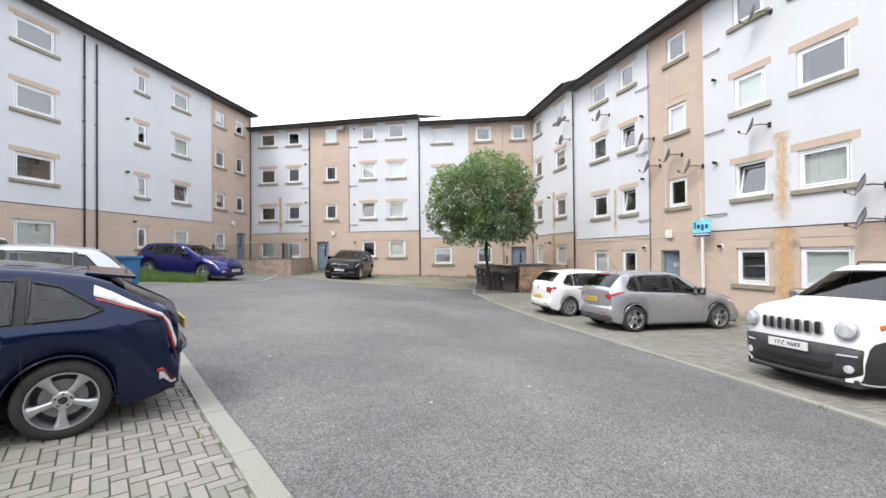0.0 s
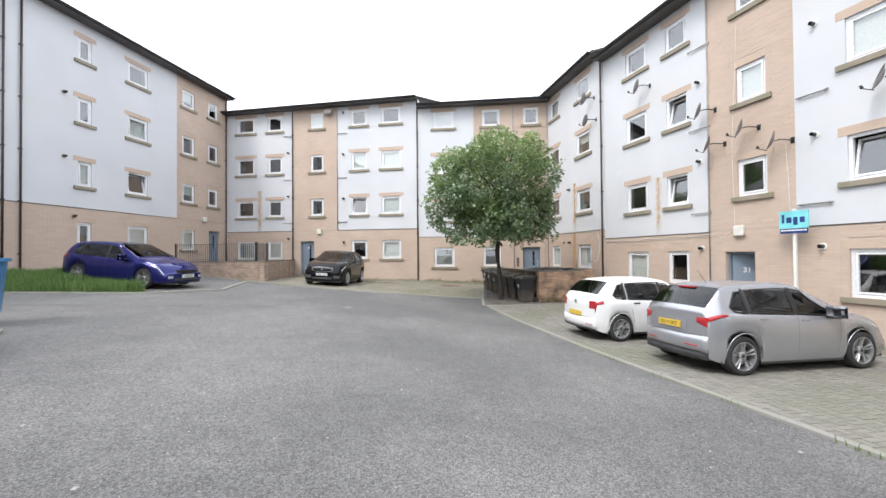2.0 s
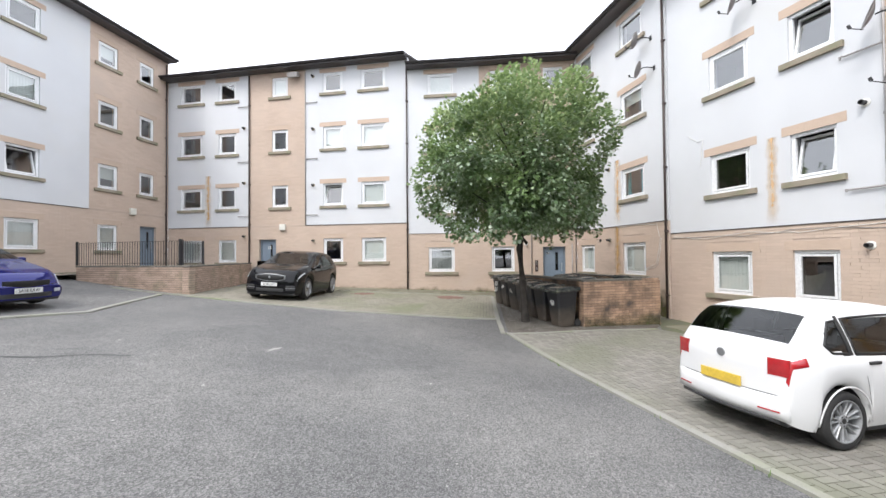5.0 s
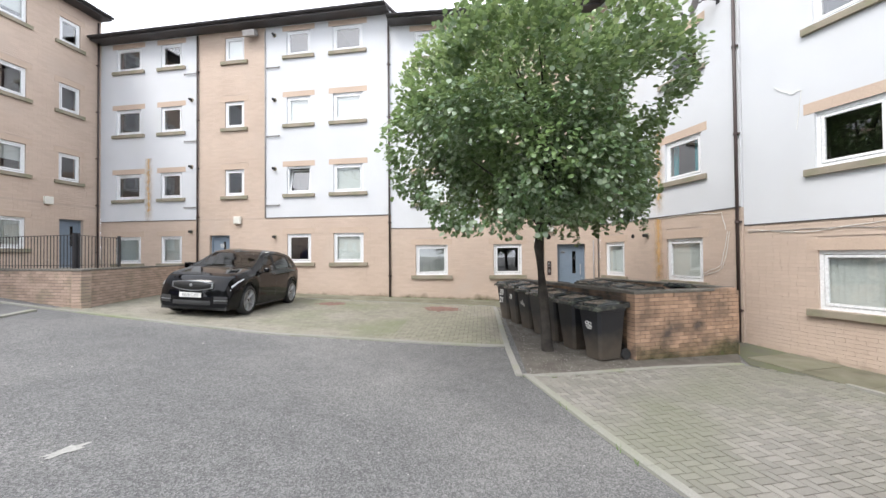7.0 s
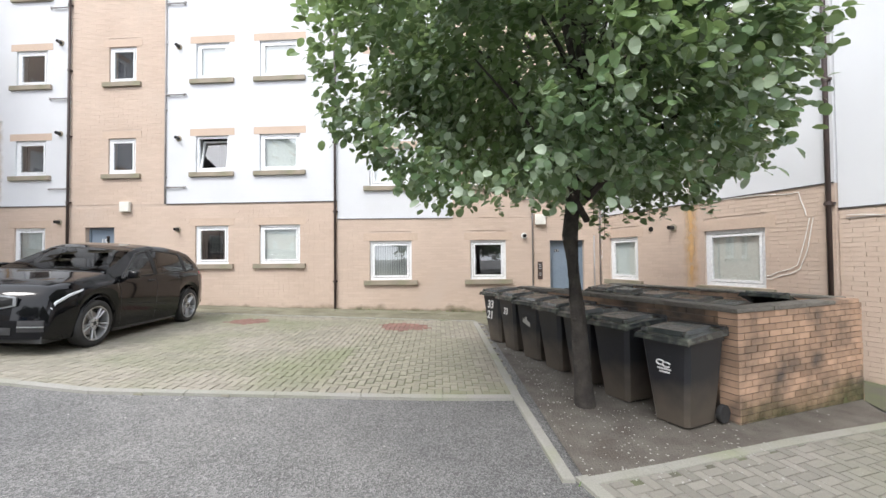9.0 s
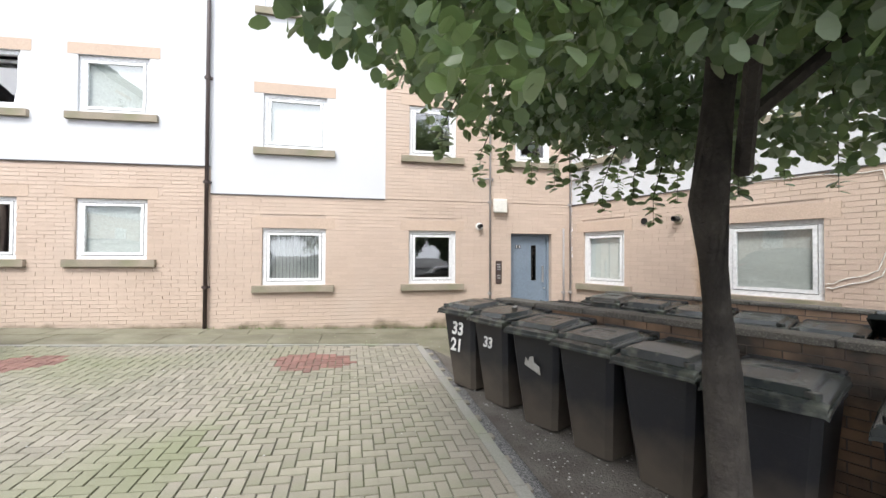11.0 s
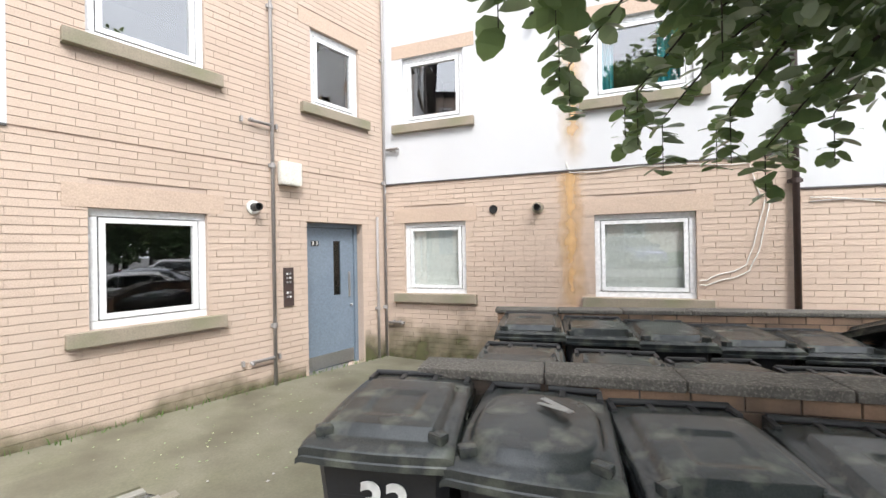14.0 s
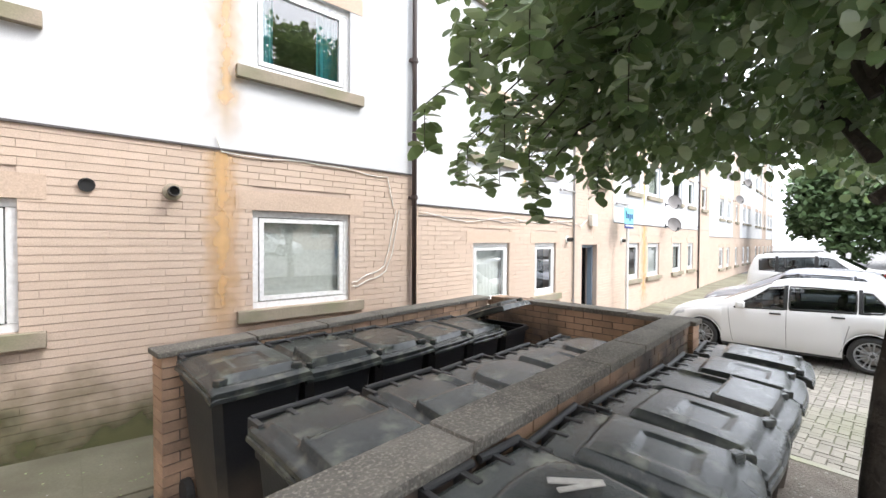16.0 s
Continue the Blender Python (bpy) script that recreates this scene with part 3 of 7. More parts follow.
# ---------------------------------------------------------------- roofs
def roof(name, over=0.5, ext0=0.0, ext1=0.0):
    m, length, _, _, _, eave, _ = FAC[name]
    bm = bmesh.new()
    rise = 0.32
    x0, x1 = -ext0, length + ext1
    vs = [bm.verts.new(q) for q in ((x0, -over, eave + .13), (x1, -over, eave + .13), (x1, 8, eave + .13 + 8.5 * rise), (x0, 8, eave + .13 + 8.5 * rise))]
    lo = [bm.verts.new(v.co - Vector((0, 0, .09))) for v in vs]
    bm.faces.new(vs)
    bm.faces.new(lo[::-1])
    for i in range(4):
        bm.faces.new((vs[i], vs[(i + 1) % 4], lo[(i + 1) % 4], lo[i]))
    part("roof_" + name, bm, "roof", label="dark concrete tiled pitched roof", kind="structure").matrix_world = m
    bm = bmesh.new()
    box(bm, x0, x1, -over, 0.05, eave - .012, eave + .012)
    box(bm, x0, x1, -over - .02, -over, eave - .02, eave + .14)
    s = part("fascia_" + name, bm, "gutter", label="dark painted fascia and soffit board", kind="structure")
    s.matrix_world = m
    bm = bmesh.new()
    prof = [(-over - .02 - .13 * (1 - math.cos(a)) / 2 - 0.0, eave + .12 - .085 * math.sin(a)) for a in np.linspace(0, math.pi, 9)]
    vv = [[bm.verts.new((x, y, z)) for y, z in prof] for x in (x0, x1)]
    for i in range(8):
        bm.faces.new((vv[0][i], vv[1][i], vv[1][i + 1], vv[0][i + 1]))
    bmesh.ops.solidify(bm, geom=bm.faces[:], thickness=.008)
    part("gutter_" + name, bm, "gutter", label="black half-round rain gutter along the eaves", kind="structure").matrix_world = m


for nm in FAC:
    roof(nm)


# ---------------------------------------------------------------- doors
def street_door(fname, x0, x1, z0, z1, number, hinge=0):
    m = FAC[fname][0]
    top = empty("door_1", m @ Matrix.Translation((x0, 0, z0)), "blue-grey painted steel entrance door with a narrow glazed slot", kind="structure")
    w, h = x1 - x0, z1 - z0
    bm = bmesh.new()
    for q in ((0, .06, 0, h), (w - .06, w, 0, h), (.06, w - .06, h - .06, h)):
        box(bm, q[0] + .002, q[1] - .002, .13, .24, q[2], q[3] - .002)
    part("door_frame", bm, "door", top)
    bm = bmesh.new()
    a, b = .065, w - .065
    g0, g1 = w * .56, w * .69
    for q in ((a, g0, .02, h - .065), (g1, b, .02, h - .065), (g0, g1, .02, h * .5), (g0, g1, h * .88, h - .065)):
        box(bm, q[0], q[1], .16, .205, q[2], q[3])
    leaf_ob = part("door_panel", bm, "door", top)
    bm = bmesh.new()
    box(bm, g0 - .012, g1 + .012, .175, .185, h * .5 - .012, h * .88 + .012)
    part("pane", bm, "car_glass", top)
    bm = bmesh.new()
    box(bm, a + .01, b - .01, .154, .16, .03, .22)
    part("kick_plate", bm, "steel", top)
    bm = bmesh.new()
    box(bm, b - .1, b - .06, .15, .16, h * .48, h * .66)
    lathe(bm, [(.018, 0), (.022, .02), (.012, .035)], Matrix.Translation((b - .05, .16, h * .42)) @ Matrix.Rotation(radians(90), 4, "X"), 10)
    part("door_handle", bm, "steel", top)
    if number == "33":
        for k in (0, 1):
            bm = bmesh.new()
            box(bm, w * .17 + .065 * k, w * .17 + .06 + .065 * k, .152, .16, h * .845, h * .845 + .075, bevel=.003)
            part("number_plate", bm, "ink", top)
            writing("door_number", "3", .075, pose(w * .17 + .03 + .065 * k, .151, h * .845 + .037, 90), "paint_white", top, .001)
    elif number:
        writing("door_number", number, .2, pose(w * .5, .156, h * .8, 90), "paint_white", top, .001)
    return top


street_door("middle", *[FAC["middle"][2][-1][i] for i in range(4)], "33")
street_door("north", *[FAC["north"][2][-1][i] for i in range(4)], "15")
street_door("west", *[FAC["west"][2][-1][i] for i in range(4)], "")
# the open doorway by the parked cars, with its lobby
dm = FAC["east"][0]
a, b, c, d = FAC["east"][2][-1][:4]
top = empty("door_31", dm @ Matrix.Translation((a, 0, c)), "open entrance doorway with blue-grey frame and dark lobby", kind="structure")
bm = bmesh.new()
w, h = b - a, d - c
for q in ((0, .07, 0, h), (w - .07, w, 0, h), (.07, w - .07, h - .07, h)):
    box(bm, q[0] + .002, q[1] - .002, .12, .24, q[2], q[3] - .002)
part("door_frame", bm, "door", top)
bm = bmesh.new()
leaf_m = Matrix.Translation((.075, .20, 0)) @ Matrix.Rotation(radians(-60), 4, "Z")
box(bm, 0, .04, .0, .76, .02, h - .08, leaf_m)
part("door_leaf", bm, "door", top)
writing("door_number", "31", .21, leaf_m @ Matrix.Translation((.042, .36, h * .74)) @ Euler((radians(90), 0, radians(90))).to_matrix().to_4x4(), "paint_white", top, .001)

# ---------------------------------------------------------------- paving areas
def kx(y):
    return -.63 + .332 * (19.25 - y)


def wall_x(y):
    return 4.55 + .4095 * (22.05 - y)


PAVED = {
    "parking_east": [(-.55, 19.02), (3.3, 20.25), (wall_x(18.6) - 1.45, 19.2), (wall_x(-4) - 1.4, -4), (kx(-4), -4)],
    "parking_north": [(-11.3, 20.95), (-5.7, 20.32), (-.82, 20.9), (-.86, 25.85), (-12.0, 26.25)],
    "parking_west": [(-8.72, 9.42), (-5.35, 6.36), (-2.64, 3.82), (-1.88, 3.13), (-1.27, 2.55), (2.2, -1.1), (-7, -6), (-16, 2.0)],
}
for nm, poly in PAVED.items():
    sheet("bed_" + nm, poly, .012, "joint", "dark sandy bed between the paving blocks")
sheet("planting_bed", [(-.62, 19.0), (3.35, 20.2), (3.8, 21.1), (1.2, 24.3), (-.2, 24.2), (-.75, 25.6)], .03, "soil", "bare trodden soil round the tree littered with gravel")
sheet("path_north", [(-12.6, 26.3), (-.9, 25.9), (-.75, 25.6), (-.2, 24.15), (2.3, 24.9), (3.8, 24.3), (2.86, 27.29), (-4.7, 27.38), (-12.6, 27.97)], .018, "flag", "mossy concrete path")
sheet("path_east", [(3.84, 21.2), (3.5, 20.25), (wall_x(19.2) - 1.4, 19.2), (wall_x(-4) - 1.3, -4), (wall_x(-4), -4), (wall_x(22), 22), (3.8, 24.3), (3.2, 24.6)], .018, "joint", "mossy joints under the path slabs along the wall")


# ---------------------------------------------------------------- walls of brick
def brick_wall(name, pts, top, bottom, thick, label, cap=.058, mat="brick_low", cap_to=1.0):
    """A free-standing wall along the points, with courses and coping stones."""
    for i, (a, b) in enumerate(zip(pts, pts[1:])):
        a, b = Vector((*a, 0)), Vector((*b, 0))
        u = (b - a).normalized()
        L = (b - a).length
        m = Matrix(((u.x, -u.y, 0, a.x), (u.y, u.x, 0, a.y), (0, 0, 1, 0), (0, 0, 0, 1)))
        w = empty(name, m, label, kind="structure")
        bm = bmesh.new()
        box(bm, .012, L - .012, .012, thick - .012, bottom, top - cap)
        part("core", bm, "mortar_low", w)
        bricks("brickwork", L, thick, bottom, top - cap, w, mat)
        bm = bmesh.new()
        n = max(1, round(L / .62))
        for k in range(round(n * cap_to)):
            rr = random.Random(k * 7 + int(L * 100))
            box(bm, k * L / n + .004 + (-.03 if k == 0 else 0), (k + 1) * L / n - .004 + (.03 if k == n - 1 else 0), -.016, thick + .016, top - cap + .002 + rr.uniform(0, .004), top + rr.uniform(-.006, .006), bevel=.014)
        part("coping", bm, "coping", w, "weathered dark coping stones with lichen")
        if cap_to < 1:
            for k in range(int(L * cap_to / .225), int(L / .225)):
                bm = bmesh.new()
                box(bm, k * .225 + .01, k * .225 + .222, 0, thick, top - cap + .004, top - .004, bevel=.004)
                part("brick", bm, mat, w)


def bricks(name, L, T, z0, z1, parent, mat="brick_low"):
    v, f = [], []
    rr = random.Random(int(L * 1000))
    n = int((z1 - z0) / .075 + .5)

    def blk(x0, x1, y0, y1, a, b):
        k = len(v)
        for p in ((x0, y0, a), (x1, y0, a), (x1, y1, a), (x0, y1, a), (x0, y0, b), (x1, y0, b), (x1, y1, b), (x0, y1, b)):
            v.append(p)
        for q in ((0, 1, 5, 4), (1, 2, 6, 5), (2, 3, 7, 6), (3, 0, 4, 7), (4, 5, 6, 7)):
            f.append(tuple(k + t for t in q))
    for j in range(n):
        za = z1 - (j + 1) * .075 + .01
        x = -(.1125 if j % 2 else 0)
        while x < L:
            a, b = max(x, 0), min(x + .215, L)
            if b - a > .03:
                p = rr.uniform(-.003, .003)
                if a < .001 or b > L - .001:
                    blk(a, b, p, T + p, za, za + .065)
                else:
                    blk(a, b, p, .05, za, za + .065)
                    blk(a, b, T - .05, T + p, za, za + .065)
            x += .225
    return mesh_ob(name, v, f, mat, parent, kind="stuff")


ENC = {"a": (1.45, 20.10), "b": (3.80, 21.03)}
brick_wall("enclosure_wall", [(1.45, 20.10), (3.80, 21.03)], .95, -.62, .215, "stained buff brick end wall of the bin store", cap_to=.72)
brick_wall("enclosure_wall", [(-.16, 24.0), (1.40, 20.33)], .95, -.4, .215, "dark stained brick front wall of the bin store with dark coping", mat="brick_dark")
brick_wall("enclosure_wall", [(2.02, 24.75), (3.68, 21.25)], .95, -.5, .215, "buff brick back wall of the bin store with dark coping", cap=.05)
brick_wall("retaining_wall", [(-16.2, 22.3), (-10.87, 21.2)], 1.40, .2, .22, "buff brick retaining wall with grey coping", mat="brick_mid")
brick_wall("retaining_wall", [(-10.87, 21.22), (-12.75, 27.9)], 1.40, .0, .22, "buff brick retaining wall with grey coping", mat="brick_mid")
sheet("terrace", [(-17.9, 18), (-16.1, 22.4), (-10.95, 21.4), (-12.8, 27.9), (-17.6, 28.3)], 0.02, "flag", "raised paved terrace behind the retaining wall")
for v in bpy.data.objects["terrace"].data.vertices:
    v.co.z = 1.12


def railing(name, a, b, z0, z1):
    a, b = Vector((*a, z0)), Vector((*b, z0))
    L = (b - a).length
    u = (b - a).normalized()
    m = Matrix(((u.x, -u.y, 0, a.x), (u.y, u.x, 0, a.y), (0, 0, 1, z0), (0, 0, 0, 1)))
    w = empty(name, m, "black painted steel railing standing on the terrace", "railing", "railings of the terrace")
    h = z1 - z0
    for z in (.08, h):
        bm = bmesh.new()
        box(bm, 0, L, -.02, .02, z - .012, z)
        part("rail", bm, "black_metal", w)
    base = None
    n = int(L / .12)
    for k in range(n + 1):
        if base is None:
            bm = bmesh.new()
            tube(bm, [(0, 0, 0), (0, 0, h)], .009, 6)
            base = part("baluster", bm, "black_metal", w)
            me = base.data
            continue
        o = new("baluster", me)
        o.parent = w
        o.location.x = k * L / n
    for x in (0.0, L):
        bm = bmesh.new()
        box(bm, x - .03, x + .03, -.03, .03, 0, h + .05)
        part("post", bm, "black_metal", w)


railing("railing", (-16.5, 22.6), (-11.6, 21.7), 1.4, 2.25)
railing("railing", (-11.6, 21.8), (-12.0, 23.4), 1.4, 2.25)


# ---------------------------------------------------------------- cars
def interp(pts, x):
    return float(np.interp(x, [p[0] for p in pts], [p[1] for p in pts]))


def car(name, mat, m, length, width, wheelbase, front, top, belt, dlo, screens, r=.315, label="", plate=None, rear_plate=None, spokes=5, twin=False, hub="alloy", bow=.17, plates=(.50, .80), roof_in=.19, pillars=(), gaps=(), sill="body", rear_mat=None):
    """Nose towards +x, origin on the ground under the middle of the wheelbase. top, belt: (x, z) profiles.
    dlo: side glass outlines in (x, share of the height between belt and roof); screens: ((x0, x1) windscreen, (x0, x1) rear screen)."""
    w = empty(name, m, label, "car", "parked cars")
    x_f = wheelbase / 2 + front
    x_r = x_f - length
    hw, R, NV = width / 2, r + .055, 8
    xs = set(round(v, 3) for v in np.linspace(x_r, x_f, 112))
    for s in screens:
        xs |= set(s)
    for c in (wheelbase / 2, -wheelbase / 2):
        xs |= {round(c + R * math.cos(a), 3) for a in np.linspace(0, math.pi, 15)}
    xs = sorted(xs)
    ROOF = (.95, .86, .6, .3, 0)

    def bend(x, y):
        t = (x - x_r) / length
        k = max(0, (t - .72) / .28) ** 1.6 - max(0, (.24 - t) / .24) ** 1.6 * .75
        return x - bow * k * min(1.2, abs(y) / hw) ** 2.4

    def plan(x):
        t = (x - x_r) / length
        return hw * (1 - .085 * max(0, (.10 - t) / .10) ** 2 - .06 * max(0, (.3 - t) / .3) ** 2 - .10 * max(0, (t - .86) / .14) ** 2 - .05 * max(0, (t - .6) / .4) ** 2)

    def ring(x, arch=True):
        t, b = interp(top, x), interp(belt, x)
        b = min(b, t - .02)
        low = .20 + .10 * max(0, (x_r + .35 - x) / .35) ** 2 + .04 * max(0, (x - x_f + .3) / .3) ** 2
        if arch:
            for c in (wheelbase / 2, -wheelbase / 2):
                if abs(x - c) < R:
                    low = max(low, r + math.sqrt(R * R - (x - c) ** 2))
        low = min(low, b - .05)
        p = plan(x)
        k = max(0, min(1, (t - b) / .45))
        sq = 1 if low < .35 else .97
        q = [(p * .925 * sq, low)] + [(p * yy, low + (b - low) * s) for yy, s in ((.968, .14), (.99, .34), (1.0, .58), (.998, .74), (.982, .88), (.965, .955))]
        q.append((p * .945, b))
        ye, ze = p * (.93 - roof_in * k), t - .02 - .045 * k
        for i in range(1, NV + 1):
            v = i / NV
            q.append((p * .94 + (ye - p * .94) * v ** 1.25, b + (ze - b) * v))
        q += [(ye * .95, t - .008 - .018 * k), (ye * .86, t - .004 - .006 * k), (ye * .6, t + .004), (ye * .3, t + .009), (0, t + .011)]
        return [(bend(x, y), y, z) for y, z in q]
    B0, B1 = 7, 7 + NV

    def in_glass(xm, v):
        return any(inside(poly, xm, v) for poly in dlo)
    body, glass = bmesh.new(), bmesh.new()
    rings = [ring(x) for x in xs]
    for side in (1, -1):
        G = ({}, {})

        def vert(kind, i, j):
            if (i, j) not in G[kind]:
                x, y, z = rings[i][j]
                G[kind][(i, j)] = (body, glass)[kind].verts.new((x, y * side, z))
            return G[kind][(i, j)]
        nj = len(rings[0])
        for i in range(len(xs) - 1):
            xm = (xs[i] + xs[i + 1]) / 2
            ws = any(a < xm < b for a, b in screens)
            for j in range(nj - 1):
                g = (B0 <= j < B1 and in_glass(xm, (j - B0 + .5) / NV)) or (ws and j >= B1 + 1)
                k = int(g)
                f = (body, glass)[k].faces.new([vert(k, i, j), vert(k, i + 1, j), vert(k, i + 1, j + 1), vert(k, i, j + 1)])
                f.smooth = True
        for i in (0, len(xs) - 1):
            rows = []
            for j in range(B1 + 1):
                x, y, z = rings[i][j]
                row = [vert(0, i, j)]
                for k, fr in enumerate(ROOF):
                    if j == B1:
                        row.append(vert(0, i, B1 + 1 + k))
                    else:
                        row.append(body.verts.new((bend(xs[i], y * fr), y * fr * side, z + (.0 if j else -.0))))
                rows.append(row)
            for a, b in zip(rows, rows[1:]):
                for k in range(len(a) - 1):
                    body.faces.new((a[k], a[k + 1], b[k + 1], b[k]))
    bmesh.ops.remove_doubles(body, verts=body.verts, dist=.0005)
    bmesh.ops.remove_doubles(glass, verts=glass.verts, dist=.0005)
    part("body", body, mat, w, smooth=True)
    part("window_glass", glass, "car_glass", w, smooth=True)

    def at(x, a, off=0.0, arch=False):
        rg = ring(x, arch)
        i = min(int(a), len(rg) - 2)
        p = Vector(rg[i]).lerp(Vector(rg[i + 1]), a - i)
        if off:
            q = ring(x + .01, arch)
            d1 = Vector(q[i]).lerp(Vector(q[i + 1]), a - i) - p
            n = d1.cross(Vector(rg[i + 1]) - Vector(rg[i]))
            if n.length > 1e-9:
                n.normalize()
                p = p + n * (off if n.y > 0 or (n.y == 0 and n.z > 0) or n.z > .7 else -off)
        return p

    def skin(nm, mt, x0, x1, a0, a1, side, off=.006, shape=None, nx=10, na=6, parent=None):
        """A panel that lies on the body between two stations and two heights of the section."""
        bm = bmesh.new()
        g = []
        for i in range(nx + 1):
            u = i / nx
            lo, hi = shape(u) if shape else (0, 1)
            g.append([bm.verts.new((lambda p: (p.x, p.y * side, p.z))(at(x0 + (x1 - x0) * u, a0 + (a1 - a0) * (lo + (hi - lo) * j / na), off if 0 < i < nx and 0 < j < na else .001))) for j in range(na + 1)])
        for a, b in zip(g, g[1:]):
            for j in range(na):
                bm.faces.new((a[j], b[j], b[j + 1], a[j + 1]))
        return part(nm, bm, mt, parent or w, smooth=True)

    def face(nm, mt, y0, y1, z0, z1, end=1, off=.01, shape=None, ny=10, nz=3):
        """A panel that lies on the nose (end 1) or the tail (end -1)."""
        bm = bmesh.new()
        xe = x_f if end > 0 else x_r
        lim = plan(xe) * .985
        y0, y1 = max(-lim, min(lim, y0)), max(-lim, min(lim, y1))
        g = []
        for i in range(ny + 1):
            y = y0 + (y1 - y0) * i / ny
            lo, hi = shape(i / ny) if shape else (0, 1)
            col = []
            for j in range(nz + 1):
                rim = i in (0, ny) or j in (0, nz)
                col.append(bm.verts.new((bend(xe, y) + end * (off if not rim else off * .4), y, z0 + (z1 - z0) * (lo + (hi - lo) * j / nz))))
            g.append(col)
        for a, b in zip(g, g[1:]):
            for j in range(nz):
                bm.faces.new((a[j], b[j], b[j + 1], a[j + 1]))
        rimv = [c[0] for c in g] + g[-1][1:] + [c[-1] for c in g[-2::-1]] + g[0][-2:0:-1]
        back = [bm.verts.new((v.co.x - end * (off * .4 + .02), v.co.y, v.co.z)) for v in rimv]
        for k in range(len(rimv)):
            bm.faces.new((rimv[k], rimv[(k + 1) % len(rimv)], back[(k + 1) % len(rimv)], back[k]))
        return part(nm, bm, mt, w, smooth=nm.endswith("bumper"))
    for s in (1, -1):
        for poly in dlo:
            pts = []
            for (xa, va), (xb, vb) in zip(poly, poly[1:] + poly[:1]):
                for k in range(6):
                    x, v = xa + (xb - xa) * k / 6, va + (vb - va) * k / 6
                    p = at(x, B0 + v * NV)
                    pts.append((p.x, (p.y + .002) * s, p.z))
            bm = bmesh.new()
            tube(bm, pts + pts[:2], .014, 5, False)
            part("window_seal", bm, "ink", w, smooth=True)
        for x0, x1 in pillars:
            skin("door_pillar", "ink", x0, x1, B0 + .1, B1 - .1, s, .004, nx=2, na=6)
        for gx, lean in gaps:
            bm = bmesh.new()
            pr = None
            for k in range(13):
                a = .6 + (B0 - .6) * k / 12
                p = at(gx + lean * (1 - k / 12) ** 2, a)
                q = [bm.verts.new((p.x + e, (p.y + .0022) * s, p.z)) for e in (-.0035, .0035)]
                if pr:
                    bm.faces.new((pr[0], pr[1], q[1], q[0]))
                pr = q
            part("door_gap", bm, "ink", w)
        # folded arch lips and dark wheel wells
        for c in (wheelbase / 2, -wheelbase / 2):
            pts = []
            for a in np.linspace(-.12, math.pi + .12, 22):
                x, z = c + (R + .004) * math.cos(a), r + (R + .004) * math.sin(a)
                rg = ring(x, False)
                y = float(np.interp(z, [q[2] for q in rg[:8]], [q[1] for q in rg[:8]]))
                pts.append((bend(x, y), (y - .002) * s, z))
            bm = bmesh.new()
            tube(bm, pts, .009 if sill == "body" else .03, 6)
            part("wheel_arch", bm, mat if sill == "body" else "plastic", w, smooth=True)
            bm = bmesh.new()
            g = [[bm.verts.new((c + (R + .01) * math.cos(a), yy * s, r + (R + .01) * math.sin(a))) for yy in (hw * .90, hw * .5)] + [bm.verts.new((c, hw * .5 * s, r))] for a in np.linspace(-.3, math.pi + .3, 18)]
            for a, b in zip(g, g[1:]):
                bm.faces.new((a[0], b[0], b[1], a[1]))
                bm.faces.new((a[1], b[1], b[2], a[2]))
            part("wheel_well", bm, "rubber", w)
        bx = interp(belt, screens[0][1] - .42)
        bm = bmesh.new()
        mx = screens[0][1] - .36
        box(bm, mx - .07, mx + .07, s * (hw * .98 + .02), s * (hw * .98 + .17), bx + .01, bx + .14, bevel=.04)
        box(bm, mx - .03, mx + .03, s * (hw * .90), s * (hw * .98 + .05), bx + .0, bx + .03, bevel=.008)
        mr = part("wing_mirror", bm, mat, w, smooth=True)
        for gx, lean in gaps[:-1]:
            hx = gx + .17 if gx < -.6 else gx + .16
            p = at(hx, 5.4)
            bm = bmesh.new()
            box(bm, hx - .085, hx + .085, min(s * (p.y - .012), s * (p.y + .022)), max(s * (p.y - .012), s * (p.y + .022)), p.z - .016, p.z + .014, bevel=.008)
            part("door_handle", bm, mat if mat in ("blue", "silver", "blue2") else "plastic", w)
    # sills, floor, bumpers' dark lower edge
    bm = bmesh.new()
    box(bm, -wheelbase / 2 + R, wheelbase / 2 - R, -hw * .93, hw * .93, .165, .225, bevel=.02)
    box(bm, x_r + .10, -wheelbase / 2 - R + .02, -hw * .80, hw * .80, .24, .34, bevel=.02)
    box(bm, wheelbase / 2 + R - .02, x_f - .12, -hw * .80, hw * .80, .17, .28, bevel=.02)
    part("lower_trim", bm, "plastic", w)
    bm = bmesh.new()
    box(bm, x_r + .25, x_f - .3, -hw * .5, hw * .5, .25, .5)
    part("chassis", bm, "rubber", w)
    for sx, sy in ((.05, .36), (.05, -.36), (-.85, .36), (-.85, -.36)):
        bm = bmesh.new()
        zt = interp(top, sx) - 1.45
        box(bm, sx - .1, sx + .1, sy - .23, sy + .23, .5, 1.0 + zt, bevel=.06)
        box(bm, sx - .05, sx + .05, sy - .12, sy + .12, 1.02 + zt, 1.2 + zt, bevel=.04)
        part("seat", bm, "rubber", w)
    bm = bmesh.new()
    box(bm, screens[0][0] + .35, screens[0][1] - .1, -hw * .8, hw * .8, interp(belt, screens[0][1]) - .25, interp(belt, screens[0][1]) - .02, bevel=.03)
    part("dashboard", bm, "rubber", w)
